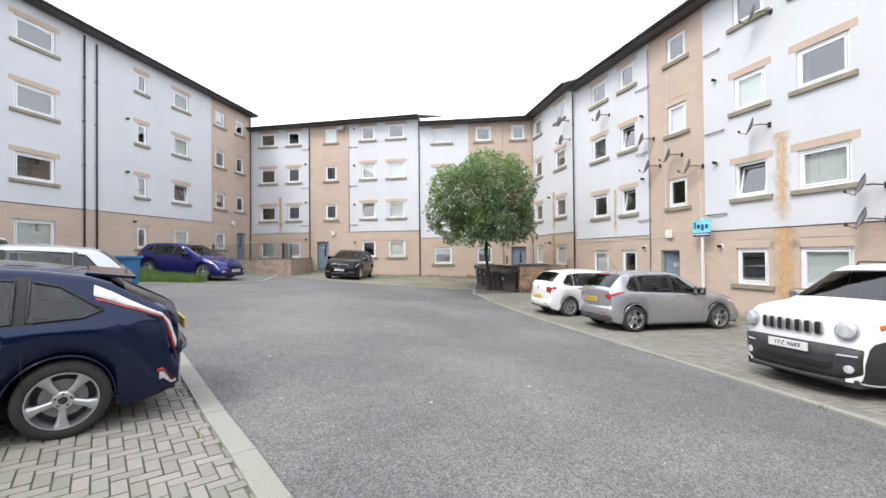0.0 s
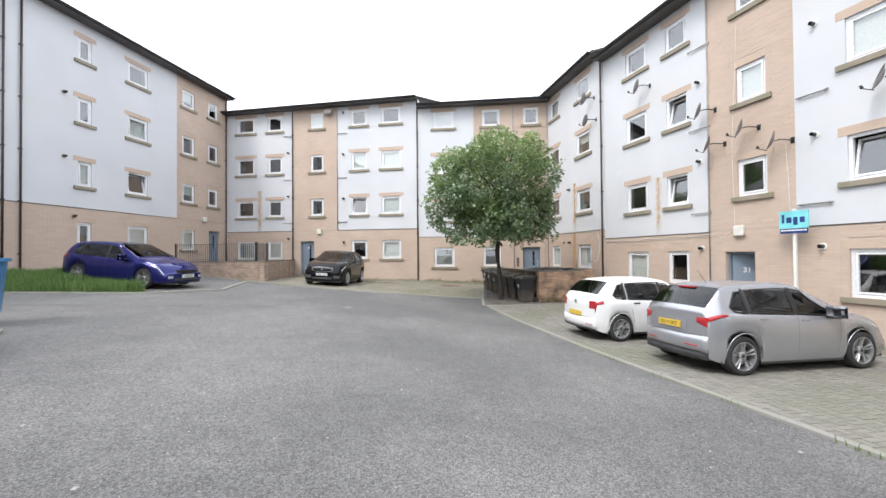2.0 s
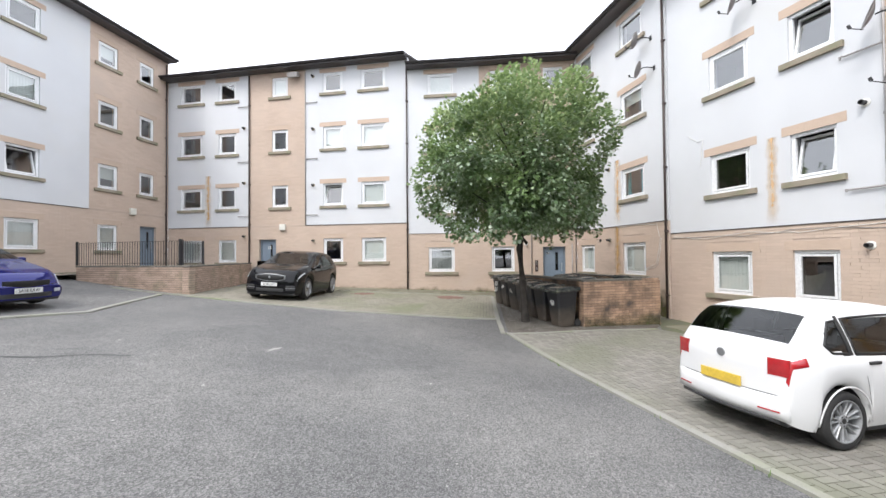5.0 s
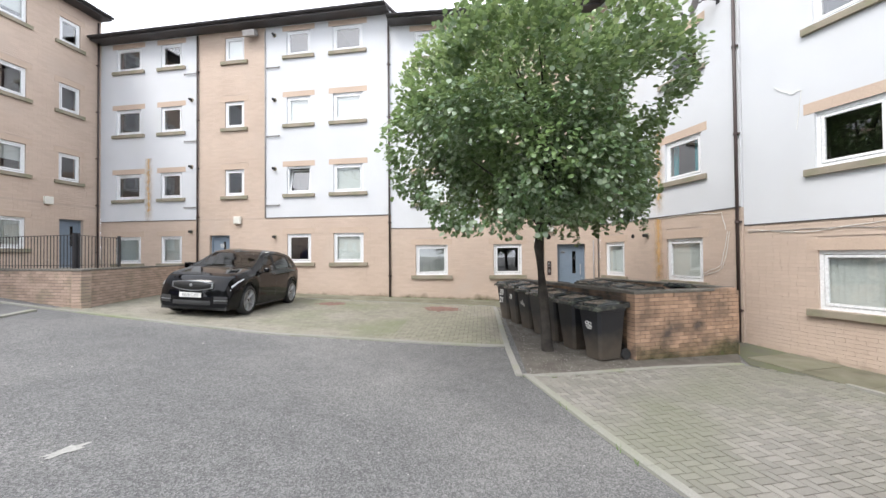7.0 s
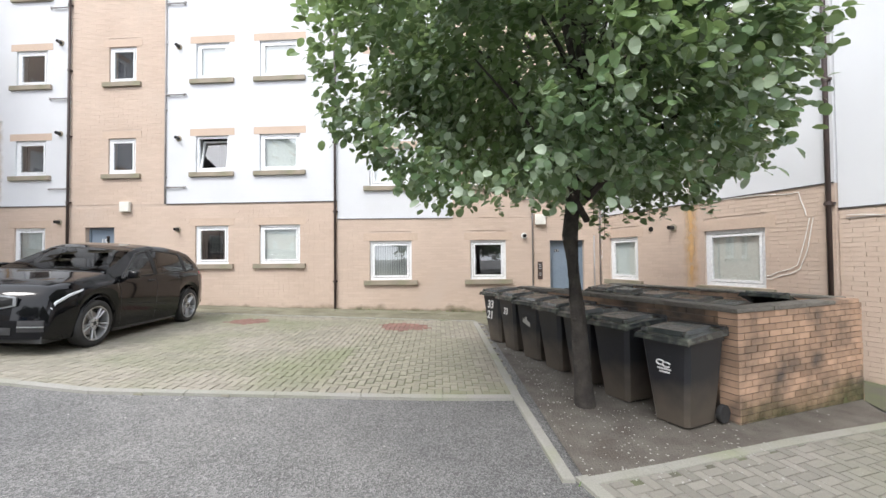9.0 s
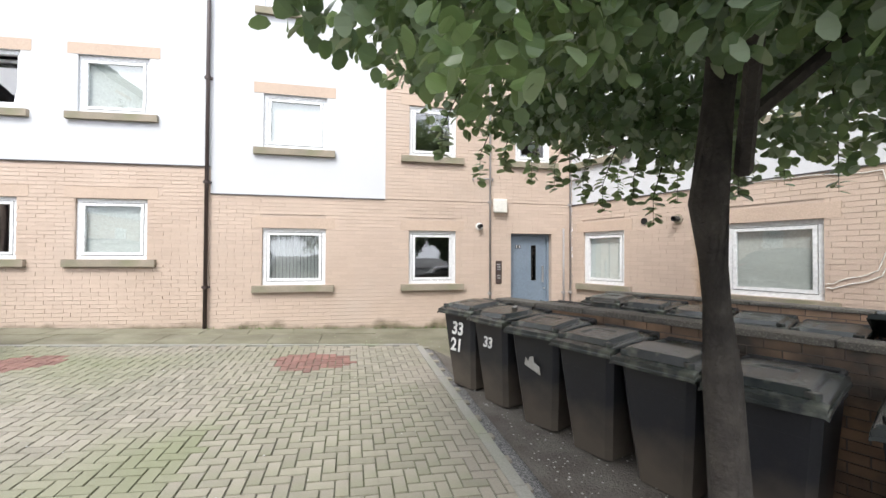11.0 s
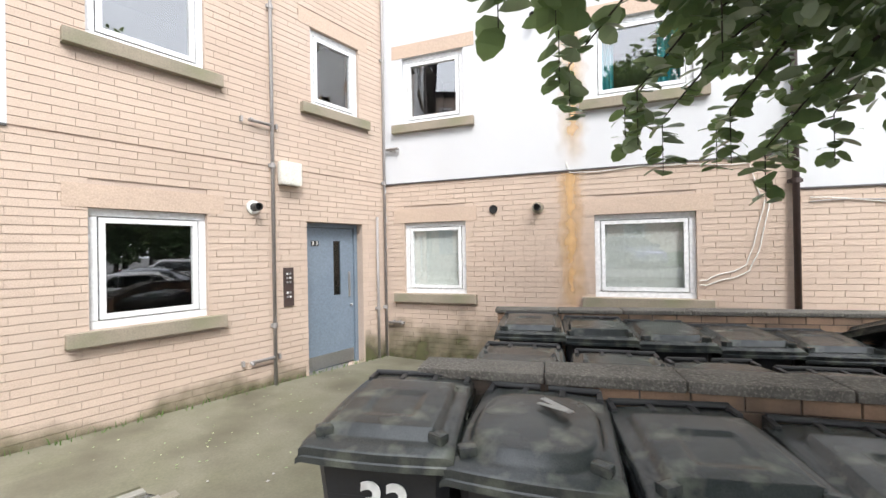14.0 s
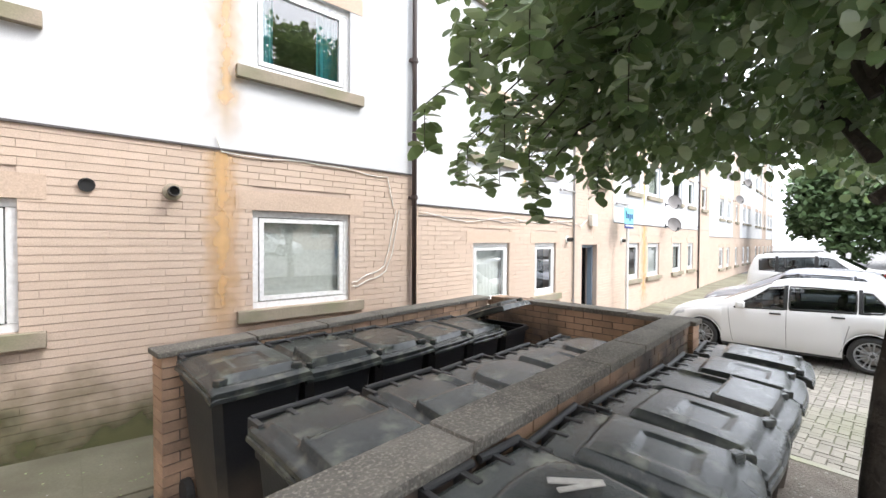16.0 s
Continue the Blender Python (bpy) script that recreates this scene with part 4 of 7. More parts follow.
    for cx in (wheelbase / 2, -wheelbase / 2):
        for s in (1, -1):
            wheel(w, Matrix.Translation((cx, s * (hw - .125), r)) @ Matrix.Rotation(radians(-90 * s), 4, "X"), r, spokes, twin, hub)
    for txt, d, col in ((plate, 1, "plate_white"), (rear_plate, -1, "plate_yellow")):
        if txt is not None:
            zz = plates[0] if d > 0 else plates[1]
            xx = (x_f + .03) if d > 0 else x_r - .022
            bm = bmesh.new()
            box(bm, xx - .014, xx + .006, -.26, .26, zz - .056, zz + .056, bevel=.004)
            pl = part("number_plate", bm, col, w)
            if txt:
                writing("plate_text", txt, .088, Matrix.Translation((xx + (.009 if d > 0 else -.017), 0, zz)) @ Euler((radians(90), 0, radians(90 * d))).to_matrix().to_4x4(), "ink", pl, .001)
    return w, dict(x_f=x_f, x_r=x_r, hw=hw, skin=skin, face=face, at=at, bend=bend, B0=B0, B1=B1)


def wheel(w, mw, r, spokes, twin, hub):
    wh = empty("wheel")
    wh.parent = w
    bm = bmesh.new()
    lathe(bm, [(r * .70, -.09), (r * .93, -.1), (r * .985, -.085), (r, -.06), (r, .06), (r * .985, .088), (r * .93, .104), (r * .82, .108), (r * .735, .098), (r * .72, .085)], mw, 40, False)
    part("tyre", bm, "rubber", wh, smooth=True)
    bm = bmesh.new()
    lathe(bm, [(r * .745, .094), (r * .735, .104), (r * .70, .104), (r * .685, .08), (r * .66, .02), (r * .66, -.06)], mw, 40, False)
    if twin:
        arms = [(2 * math.pi * k / spokes + .3 + e, .055) for k in range(spokes) for e in (-.17, .17)]
    else:
        arms = [(2 * math.pi * k / spokes + .3, .17 if spokes < 8 else .085) for k in range(spokes)]
    for a, wd in arms:
        sp = mw @ Matrix.Rotation(a, 4, "Z")
        secs = []
        for u, kw, z in ((.10, .55, .066), (.3, .5, .072), (.5, .62, .080), (.70, 1.05, .088)):
            x, h = r * u, r * wd * kw
            secs.append([bm.verts.new(sp @ Vector(q)) for q in ((x, -h, z - .03), (x, -h * .85, z - .004), (x, -h * .35, z + .006), (x, h * .35, z + .006), (x, h * .85, z - .004), (x, h, z - .03))])
        for p, q in zip(secs, secs[1:]):
            for k in range(5):
                bm.faces.new((p[k], p[k + 1], q[k + 1], q[k]))
    lathe(bm, [(r * .24, .04), (r * .23, .068), (r * .19, .078), (r * .1, .08)], mw, 20, False)
    part("rim", bm, hub, wh)
    bm = bmesh.new()
    lathe(bm, [(r * .1, .074), (r * .09, .083), (r * .05, .085)], mw, 16)
    for k in range(5):
        a = 2 * math.pi * k / 5 + .93
        lathe(bm, [(r * .03, .07), (r * .03, .081)], mw @ Matrix.Translation((r * .165 * math.cos(a), r * .165 * math.sin(a), 0)), 6)
    part("wheel_nuts", bm, "plastic", wh)
    bm = bmesh.new()
    lathe(bm, [(r * .65, -.03), (r * .65, -.02)], mw, 24)
    part("wheel_back", bm, "ink", wh)
    bm = bmesh.new()
    lathe(bm, [(r * .50, -.01), (r * .50, .0)], mw, 24)
    part("brake_disc", bm, "grey_metal", wh)


def lamp(w, mat, name, cx, cy, cz, sx, sy, sz, rz=0, ry=0):
    bm = bmesh.new()
    box(bm, -sx, sx, -sy, sy, -sz, sz, bevel=min(sx, sy, sz) * .6)
    o = part(name, bm, mat, w, smooth=False)
    o.matrix_local = pose(cx, cy, cz, 0, ry, rz)
    return o


def place(x, y, hx, hy, dz=0.0, length=2.5):
    a = math.degrees(math.atan2(hy, hx))
    n = math.hypot(hx, hy)
    hx, hy = hx / n, hy / n
    zf, zr = gz(x + hx * 1.25, y + hy * 1.25), gz(x - hx * 1.25, y - hy * 1.25)
    zl, zq = gz(x - hy * .75, y + hx * .75), gz(x + hy * .75, y - hx * .75)
    return pose(x, y, (zf + zr) / 2 + .024 + dz, 0, 0, a) @ pose(0, 0, 0, math.degrees(math.atan2(zl - zq, 1.5)), -math.degrees(math.atan2(zf - zr, 2.5)), 0)


HATCH_TOP = [(-2.0, .55), (-1.98, .80), (-1.93, 1.0), (-1.86, 1.08), (-1.66, 1.28), (-1.52, 1.39), (-1.3, 1.435), (-.9, 1.465), (-.4, 1.475), (-.1, 1.46), (.15, 1.42), (.5, 1.25), (.95, 1.03), (1.05, .99), (1.35, .93), (1.7, .85), (1.9, .76), (2.0, .66), (2.06, .52)]
HATCH_BELT = [(-2.0, .5), (-1.93, .93), (-1.7, .99), (-1.0, .975), (0, .935), (.9, .90), (1.3, .86), (1.85, .72), (2.06, .48)]
SIDE_DLO = [[(-1.46, .30), (-1.38, .08), (-1.13, .05), (-1.13, .88), (-1.25, .86)], [(-1.05, .05), (-.16, .05), (-.16, .93), (-1.05, .90)], [(-.08, .05), (.70, .05), (.62, .40), (.15, .93), (-.08, .93)]]
SIDE_GAPS = ((-1.0, .16), (-.12, .0), (.80, -.08))


def shift(pts, k, dx=0, kz=1):
    return [(x * k + dx, z * kz) for x, z in pts]


def grow(polys, k, dx=0):
    return [[(x * k + dx, v) for x, v in p] for p in polys]


def grow_gaps(gs, k, dx=0):
    return tuple((x * k + dx, q) for x, q in gs)


def wiper(w, c, x, z, wide=.34):
    bm = bmesh.new()
    tube(bm, [(x, 0, z), (x - .006, -wide * .5, z + .012), (x + .008, -wide, z + .02)], [.014, .01, .006], 6)
    part("rear_wiper", bm, "plastic", w)


# white hatchback
w, c = car("hatchback", "whitecar", place(3.44, 14.61, .94, .33), 3.97, 1.68, 2.47, .80, shift(HATCH_TOP, .975, -.02), shift(HATCH_BELT, .975, -.02, 1.0), grow(SIDE_DLO, .975, -.02), [(.10, .90), (-1.80, -1.46)], .305,
           "white compact hatchback parked on the block paving", rear_plate="", spokes=7, twin=True, hub="hubcap", pillars=((-.15, -.09), (-1.12, -1.07)), gaps=grow_gaps(SIDE_GAPS, .975, -.02), plates=(.5, .62))
for s in (1, -1):
    c["skin"]("tail_light", "lamp_red", c["x_r"] + .0, c["x_r"] + .20, 5.1, 6.95, s, .012)
    c["face"]("tail_light", "lamp_red", *sorted((s * .52, s * .765)), .77, .95, -1, .012)
    c["face"]("reflector", "lamp_red", *sorted((s * .42, s * .66)), .38, .41, -1, .042)
    c["skin"]("headlight", "lamp_clear", c["x_f"] - .42, c["x_f"] - .05, 5.2, 7.2, s, .008)
wiper(w, c, c["x_r"] + .17, 1.12)
bm = bmesh.new()
lathe(bm, [(.05, 0), (.05, .012), (.035, .014)], Matrix.Translation((c["x_r"] - .002, 0, .90)) @ Matrix.Rotation(radians(-90), 4, "Y"), 20)
part("badge", bm, "steel", w)
c["face"]("bumper_edge", "plastic", -.62, .62, .27, .31, -1, .03)
c["face"]("rear_bumper", "whitecar", -.77, .77, .31, .55, -1, .034, ny=20)
c["face"]("hatch_line", "ink", -.60, .60, .556, .562, -1, .004, ny=16)
# silver hatchback
w, c = car("hatchback", "silver", place(4.56, 11.84, .955, .30), 3.93, 1.74, 2.48, .78, shift(HATCH_TOP, .975, -.03, 1.03), shift(HATCH_BELT, .975, -.03, 1.03), grow(SIDE_DLO, .98, -.03), [(.10, .90), (-1.84, -1.48)], .32,
           "silver-grey hatchback parked on the block paving", rear_plate="SG19 UKZ", spokes=5, twin=True, pillars=((-.17, -.09), (-1.13, -1.08)), gaps=grow_gaps(SIDE_GAPS, .98, -.03), plates=(.5, .79))
for s in (1, -1):
    c["skin"]("tail_light", "lamp_red", c["x_r"] + .0, c["x_r"] + .38, 5.0, 6.9, s, .014, lambda u: (.0 + .45 * u, 1 - .1 * u))
    c["face"]("tail_light", "lamp_red", *sorted((s * .55, s * .79)), .79, .95, -1, .014, lambda u: ((.45 - .45 * u) if s > 0 else .45 * u, 1))
    c["face"]("reflector", "lamp_red", *sorted((s * .32, s * .60)), .45, .49, -1, .045)
    c["skin"]("headlight", "lamp_clear", c["x_f"] - .50, c["x_f"] - .05, 5.3, 7.1, s, .008)
c["face"]("bumper_edge", "plastic", -.72, .72, .25, .36, -1, .036)
c["face"]("rear_bumper", "silver", -.80, .80, .365, .64, -1, .036, ny=20)
c["face"]("plate_recess", "silver", -.36, .36, .70, .88, -1, .012)
c["face"]("hatch_line", "ink", -.62, .62, .648, .654, -1, .004, ny=16)
lamp(w, "lamp_red", "brake_light", -1.54, 0, 1.43, .03, .19, .016)
wiper(w, c, c["x_r"] + .14, 1.09, .42)
bm = bmesh.new()
tube(bm, [(-1.1, 0, 1.45), (-1.32, 0, 1.72)], [.006, .003], 5)
part("aerial", bm, "plastic", w)
# near dark blue hatchback
FT = [(-2.24, .52), (-2.22, .80), (-2.19, 1.0), (-2.09, 1.06), (-1.88, 1.17), (-1.62, 1.32), (-1.45, 1.375), (-1.1, 1.425), (-.5, 1.465), (-.1, 1.46), (.15, 1.42), (.5, 1.26), (1.0, 1.03), (1.28, .97), (1.85, .83), (2.1, .68), (2.2, .5)]
w, c = car("hatchback", "blue", place(-5.11, 2.645, -.68, -.73), 4.44, 1.84, 2.64, .88, FT, shift(HATCH_BELT, 1.06, -.06, 1.0), [[(-1.58, .30), (-1.44, .10), (-1.08, .06), (-1.08, .90), (-1.28, .82)], [(-.99, .06), (-.16, .05), (-.16, .93), (-.99, .90)], [(-.08, .05), (.72, .05), (.62, .42), (.15, .93), (-.08, .93)]], [(.05, .98), (-2.0, -1.64)], .325,
           "dark blue hatchback with silver five-spoke alloy wheels", rear_plate="", spokes=5, pillars=((-.17, -.08), (-1.08, -.98)), gaps=((-1.04, -.06), (-.12, 0), (.84, -.08)))
for s in (1, -1):
    c["skin"]("tail_light", "paint_white", c["x_r"] + .04, c["x_r"] + .74, 9.2, 14.9, s, .012, lambda u: (max(0, .75 - 1.0 * u) * .2 + .55 * u, .45 + .5 * u))
    c["skin"]("tail_light", "lamp_red", c["x_r"] + .03, c["x_r"] + .72, 8.4, 12.6, s, .014, lambda u: (.0 + .72 * u, .28 + .55 * u))
    c["skin"]("reversing_light", "paint_white", c["x_r"] + .02, c["x_r"] + .17, 1.35, 1.85, s, .008)
    c["skin"]("reflector", "lamp_red", c["x_r"] + .02, c["x_r"] + .19, 1.85, 2.1, s, .008)
c["face"]("bumper_step", "blue", -.80, .80, .60, .66, -1, .05)
bm = bmesh.new()
box(bm, -1.80, -1.42, -.58, .58, 1.345, 1.375, Matrix.Translation((-1.6, 0, 1.36)) @ Matrix.Rotation(radians(-6), 4, "Y") @ Matrix.Translation((1.6, 0, -1.36)), bevel=.012)
part("roof_spoiler", bm, "blue", w)
# blue hatchback on the bank
w, c = car("hatchback", "blue2", place(-13.3, 16.72, 1.0, -.05, .0), 4.36, 1.82, 2.65, .90, shift(HATCH_TOP, 1.06, -.05), shift(HATCH_BELT, 1.06, -.05, 1.0), grow(SIDE_DLO, 1.06, -.05), [(.05, .95), (-1.98, -1.62)], .325,
           "bright blue hatchback parked beside the grass", plate="SA16 EAW", spokes=5, twin=True, pillars=((-.22, -.14), (-1.25, -1.17)), gaps=grow_gaps(SIDE_GAPS, 1.06, -.05), plates=(.43, .8))
for s in (1, -1):
    c["skin"]("headlight", "lamp_clear", c["x_f"] - .62, c["x_f"] - .10, 5.3, 7.1, s, .010, lambda u: (.35 - .35 * u, 1))
    c["skin"]("tail_light", "lamp_red", c["x_r"] + .0, c["x_r"] + .30, 5.2, 7.6, s, .012)
    c["face"]("fog_light", "lamp_clear", *sorted((s * .56, s * .72)), .36, .44, 1, .012)
c["face"]("grille", "ink", -.44, .44, .50, .64, 1, .014, lambda u: (.35 * abs(2 * u - 1), 1))
c["face"]("lower_grille", "plastic", -.50, .50, .27, .37, 1, .01)
# silver car beyond the near one
w, c = car("hatchback", "silver", place(-9.25, 6.55, -.68, -.73), 4.1, 1.76, 2.55, .82, shift(HATCH_TOP, 1.0, -.05), shift(HATCH_BELT, 1.0, -.05, 1.0), grow(SIDE_DLO, 1.0, -.05), [(.08, .90), (-1.88, -1.52)], .315,
           "pale silver hatchback with dark red tail lights", rear_plate="", spokes=5, pillars=((-.20, -.12), (-1.18, -1.12)), gaps=grow_gaps(SIDE_GAPS, 1.0, -.05))
for s in (1, -1):
    c["skin"]("tail_light", "lamp_red", c["x_r"] + .0, c["x_r"] + .30, 5.0, 7.4, s, .012)
# white car at the end of the grass
w, c = car("hatchback", "whitecar", place(-15.6, 10.6, .85, -.45), 4.3, 1.8, 2.6, .85, shift(HATCH_TOP, 1.05, -.05), shift(HATCH_BELT, 1.05, -.05, 1.0), grow(SIDE_DLO, 1.05, -.05), [(.05, .95), (-1.98, -1.62)], .32,
           "white car parked nose out beside the grass", plate="", spokes=7, pillars=((-.21, -.13), (-1.23, -1.16)), gaps=grow_gaps(SIDE_GAPS, 1.05, -.05))
for s in (1, -1):
    c["skin"]("headlight", "lamp_clear", c["x_f"] - .55, c["x_f"] - .08, 5.3, 7.1, s, .010)
c["face"]("grille", "ink", -.42, .42, .46, .60, 1, .012)
# black compact suv
SUV_TOP = [(-2.2, .55), (-2.16, .95), (-2.08, 1.10), (-1.98, 1.18), (-1.78, 1.38), (-1.62, 1.51), (-1.35, 1.58), (-.8, 1.64), (-.3, 1.65), (.1, 1.60), (.3, 1.54), (.7, 1.34), (1.10, 1.15), (1.4, 1.10), (1.8, 1.03), (2.0, .97), (2.12, .86), (2.18, .7), (2.2, .5)]
SUV_BELT = [(-2.2, .5), (-2.1, 1.0), (-1.9, 1.12), (-1.0, 1.12), (0, 1.07), (1.0, 1.03), (1.4, .99), (1.9, .86), (2.12, .74), (2.2, .46)]
w, c = car("suv", "blackcar", place(-8.32, 23.5, .06, -1.0), 4.4, 1.98, 2.68, .86, SUV_TOP, SUV_BELT, [[(-1.62, .45), (-1.50, .10), (-1.18, .05), (-1.18, .84), (-1.35, .80)], [(-1.10, .05), (-.16, .05), (-.16, .93), (-1.10, .86)], [(-.08, .05), (.80, .05), (.70, .40), (.25, .93), (-.08, .93)]], [(.2, 1.04), (-1.92, -1.60)], .365,
           "black compact sport utility car on the block paving", plate="KF18 CXT", spokes=5, twin=True, pillars=((-.17, -.08), (-1.19, -1.11)), gaps=((-1.08, .2), (-.12, 0), (.88, -.08)), bow=.22, plates=(.53, .8))
for s in (1, -1):
    c["skin"]("headlight", "lamp_clear", c["x_f"] - .56, c["x_f"] - .06, 5.4, 7.0, s, .010, lambda u: (.45 - .3 * u, 1))
    c["skin"]("tail_light", "lamp_red", c["x_r"] + .0, c["x_r"] + .42, 5.7, 6.9, s, .012)
    c["face"]("air_intake", "plastic", *sorted((s * .52, s * .80)), .34, .50, 1, .012)
    c["face"]("fog_light", "steel", *sorted((s * .52, s * .80)), .40, .42, 1, .022)
c["face"]("grille_surround", "steel", -.49, .49, .625, .865, 1, .012, lambda u: (.32 * abs(2 * u - 1) ** 2, 1 - .18 * abs(2 * u - 1) ** 2))
c["face"]("grille", "ink", -.455, .455, .645, .845, 1, .024, lambda u: (.32 * abs(2 * u - 1) ** 2, 1 - .18 * abs(2 * u - 1) ** 2))
c["face"]("lower_grille", "plastic", -.45, .45, .30, .40, 1, .012)
bm = bmesh.new()
lathe(bm, [(.035, 0), (.035, .012), (.02, .014)], Matrix.Translation((c["x_f"] + .02, 0, .76)) @ Matrix.Rotation(radians(90), 4, "Y"), 16)
part("badge", bm, "steel", w)
# white boxy suv
BOX_TOP = [(-2.1, .5), (-2.06, 1.05), (-1.98, 1.25), (-1.85, 1.58), (-1.7, 1.66), (-1.4, 1.69), (-.2, 1.71), (.15, 1.69), (.4, 1.60), (.7, 1.40), (1.0, 1.20), (1.1, 1.16), (1.6, 1.11), (1.9, 1.07), (2.0, 1.02), (2.06, .92), (2.1, .6)]
BOX_BELT = [(-2.1, .45), (-2.0, 1.08), (1.0, 1.08), (1.2, 1.05), (1.85, .98), (2.0, .92), (2.06, .82), (2.1, .55)]
w, c = car("suv", "whitecar", place(6.15, 6.78, -.95, -.31), 4.23, 1.80, 2.57, .83, BOX_TOP, BOX_BELT, [[(-1.68, .12), (-1.68, .80), (-1.18, .86), (-1.18, .06)], [(-1.10, .05), (-.16, .05), (-.16, .90), (-1.10, .88)], [(-.08, .05), (.82, .05), (.74, .36), (.30, .90), (-.08, .90)]], [(.38, 1.0), (-1.98, -1.80)], .35,
           "white boxy sport utility car with a seven-slot grille", plate="YFZ 9689", spokes=5, twin=True, pillars=((-.17, -.08), (-1.19, -1.10)), gaps=((-1.08, .2), (-.12, 0), (.92, -.06)), bow=.24, roof_in=.15, sill="dark", plates=(.60, .8))
c["face"]("front_bumper", "plastic", -.86, .86, .25, .68, 1, .016, lambda u: (.25 * abs(2 * u - 1) ** 6, 1 - .08 * abs(2 * u - 1) ** 4), ny=20)
c["face"]("lower_grille", "ink", -.55, .55, .34, .50, 1, .026)
c["face"]("skid_plate", "plastic", -.60, .60, .22, .27, 1, .05)
for s in (1, -1):
    c["skin"]("front_bumper_corner", "plastic", c["x_f"] - .44, c["x_f"] - .002, .2, 3.9, s, .006, nx=8)
    bm = bmesh.new()
    mm = Matrix.Translation((c["bend"](c["x_f"], .62) - .015, s * .62, .87)) @ Matrix.Rotation(radians(90 + 0), 4, "Y") @ Matrix.Rotation(radians(-14 * s), 4, "X")
    lathe(bm, [(.112, -.03), (.112, .03), (.104, .036)], mm, 28)
    hl = part("headlight", bm, "steel", w)
    bm = bmesh.new()
    lathe(bm, [(.102, .03), (.098, .046), (.07, .056), (.03, .06)], mm, 28)
    part("headlight_lens", bm, "lamp_clear", hl, smooth=True)
    c["skin"]("indicator", "amber", c["x_f"] - .34, c["x_f"] - .22, 5.2, 6.4, s, .016, nx=4)
    bm = bmesh.new()
    mm = Matrix.Translation((c["bend"](c["x_f"], .64) + .0, s * .64, .40)) @ Matrix.Rotation(radians(90), 4, "Y") @ Matrix.Rotation(radians(-14 * s), 4, "X")
    lathe(bm, [(.05, 0), (.05, .025), (.03, .03)], mm, 16)
    part("fog_light", bm, "lamp_clear", w)
    c["face"]("running_light", "lamp_clear", *sorted((s * .52, s * .72)), .545, .575, 1, .024, ny=6)
for k in range(7):
    y = (k - 3) * .118
    c["face"]("grille_surround", "steel", y - .045, y + .045, .78, .955, 1, .008, lambda u: (.18 * abs(2 * u - 1) ** 4, 1 - .18 * abs(2 * u - 1) ** 4), ny=6)
    c["face"]("grille_slot", "ink", y - .034, y + .034, .79, .945, 1, .014, lambda u: (.18 * abs(2 * u - 1) ** 4, 1 - .18 * abs(2 * u - 1) ** 4), ny=6)
for s in (1, -1):
    bm = bmesh.new()
    tube(bm, [(-1.55, s * .60, 1.69), (-1.5, s * .60, 1.74), (-.1, s * .60, 1.75), (-.05, s * .60, 1.70)], .014, 6)
    part("roof_rail", bm, "plastic", w)


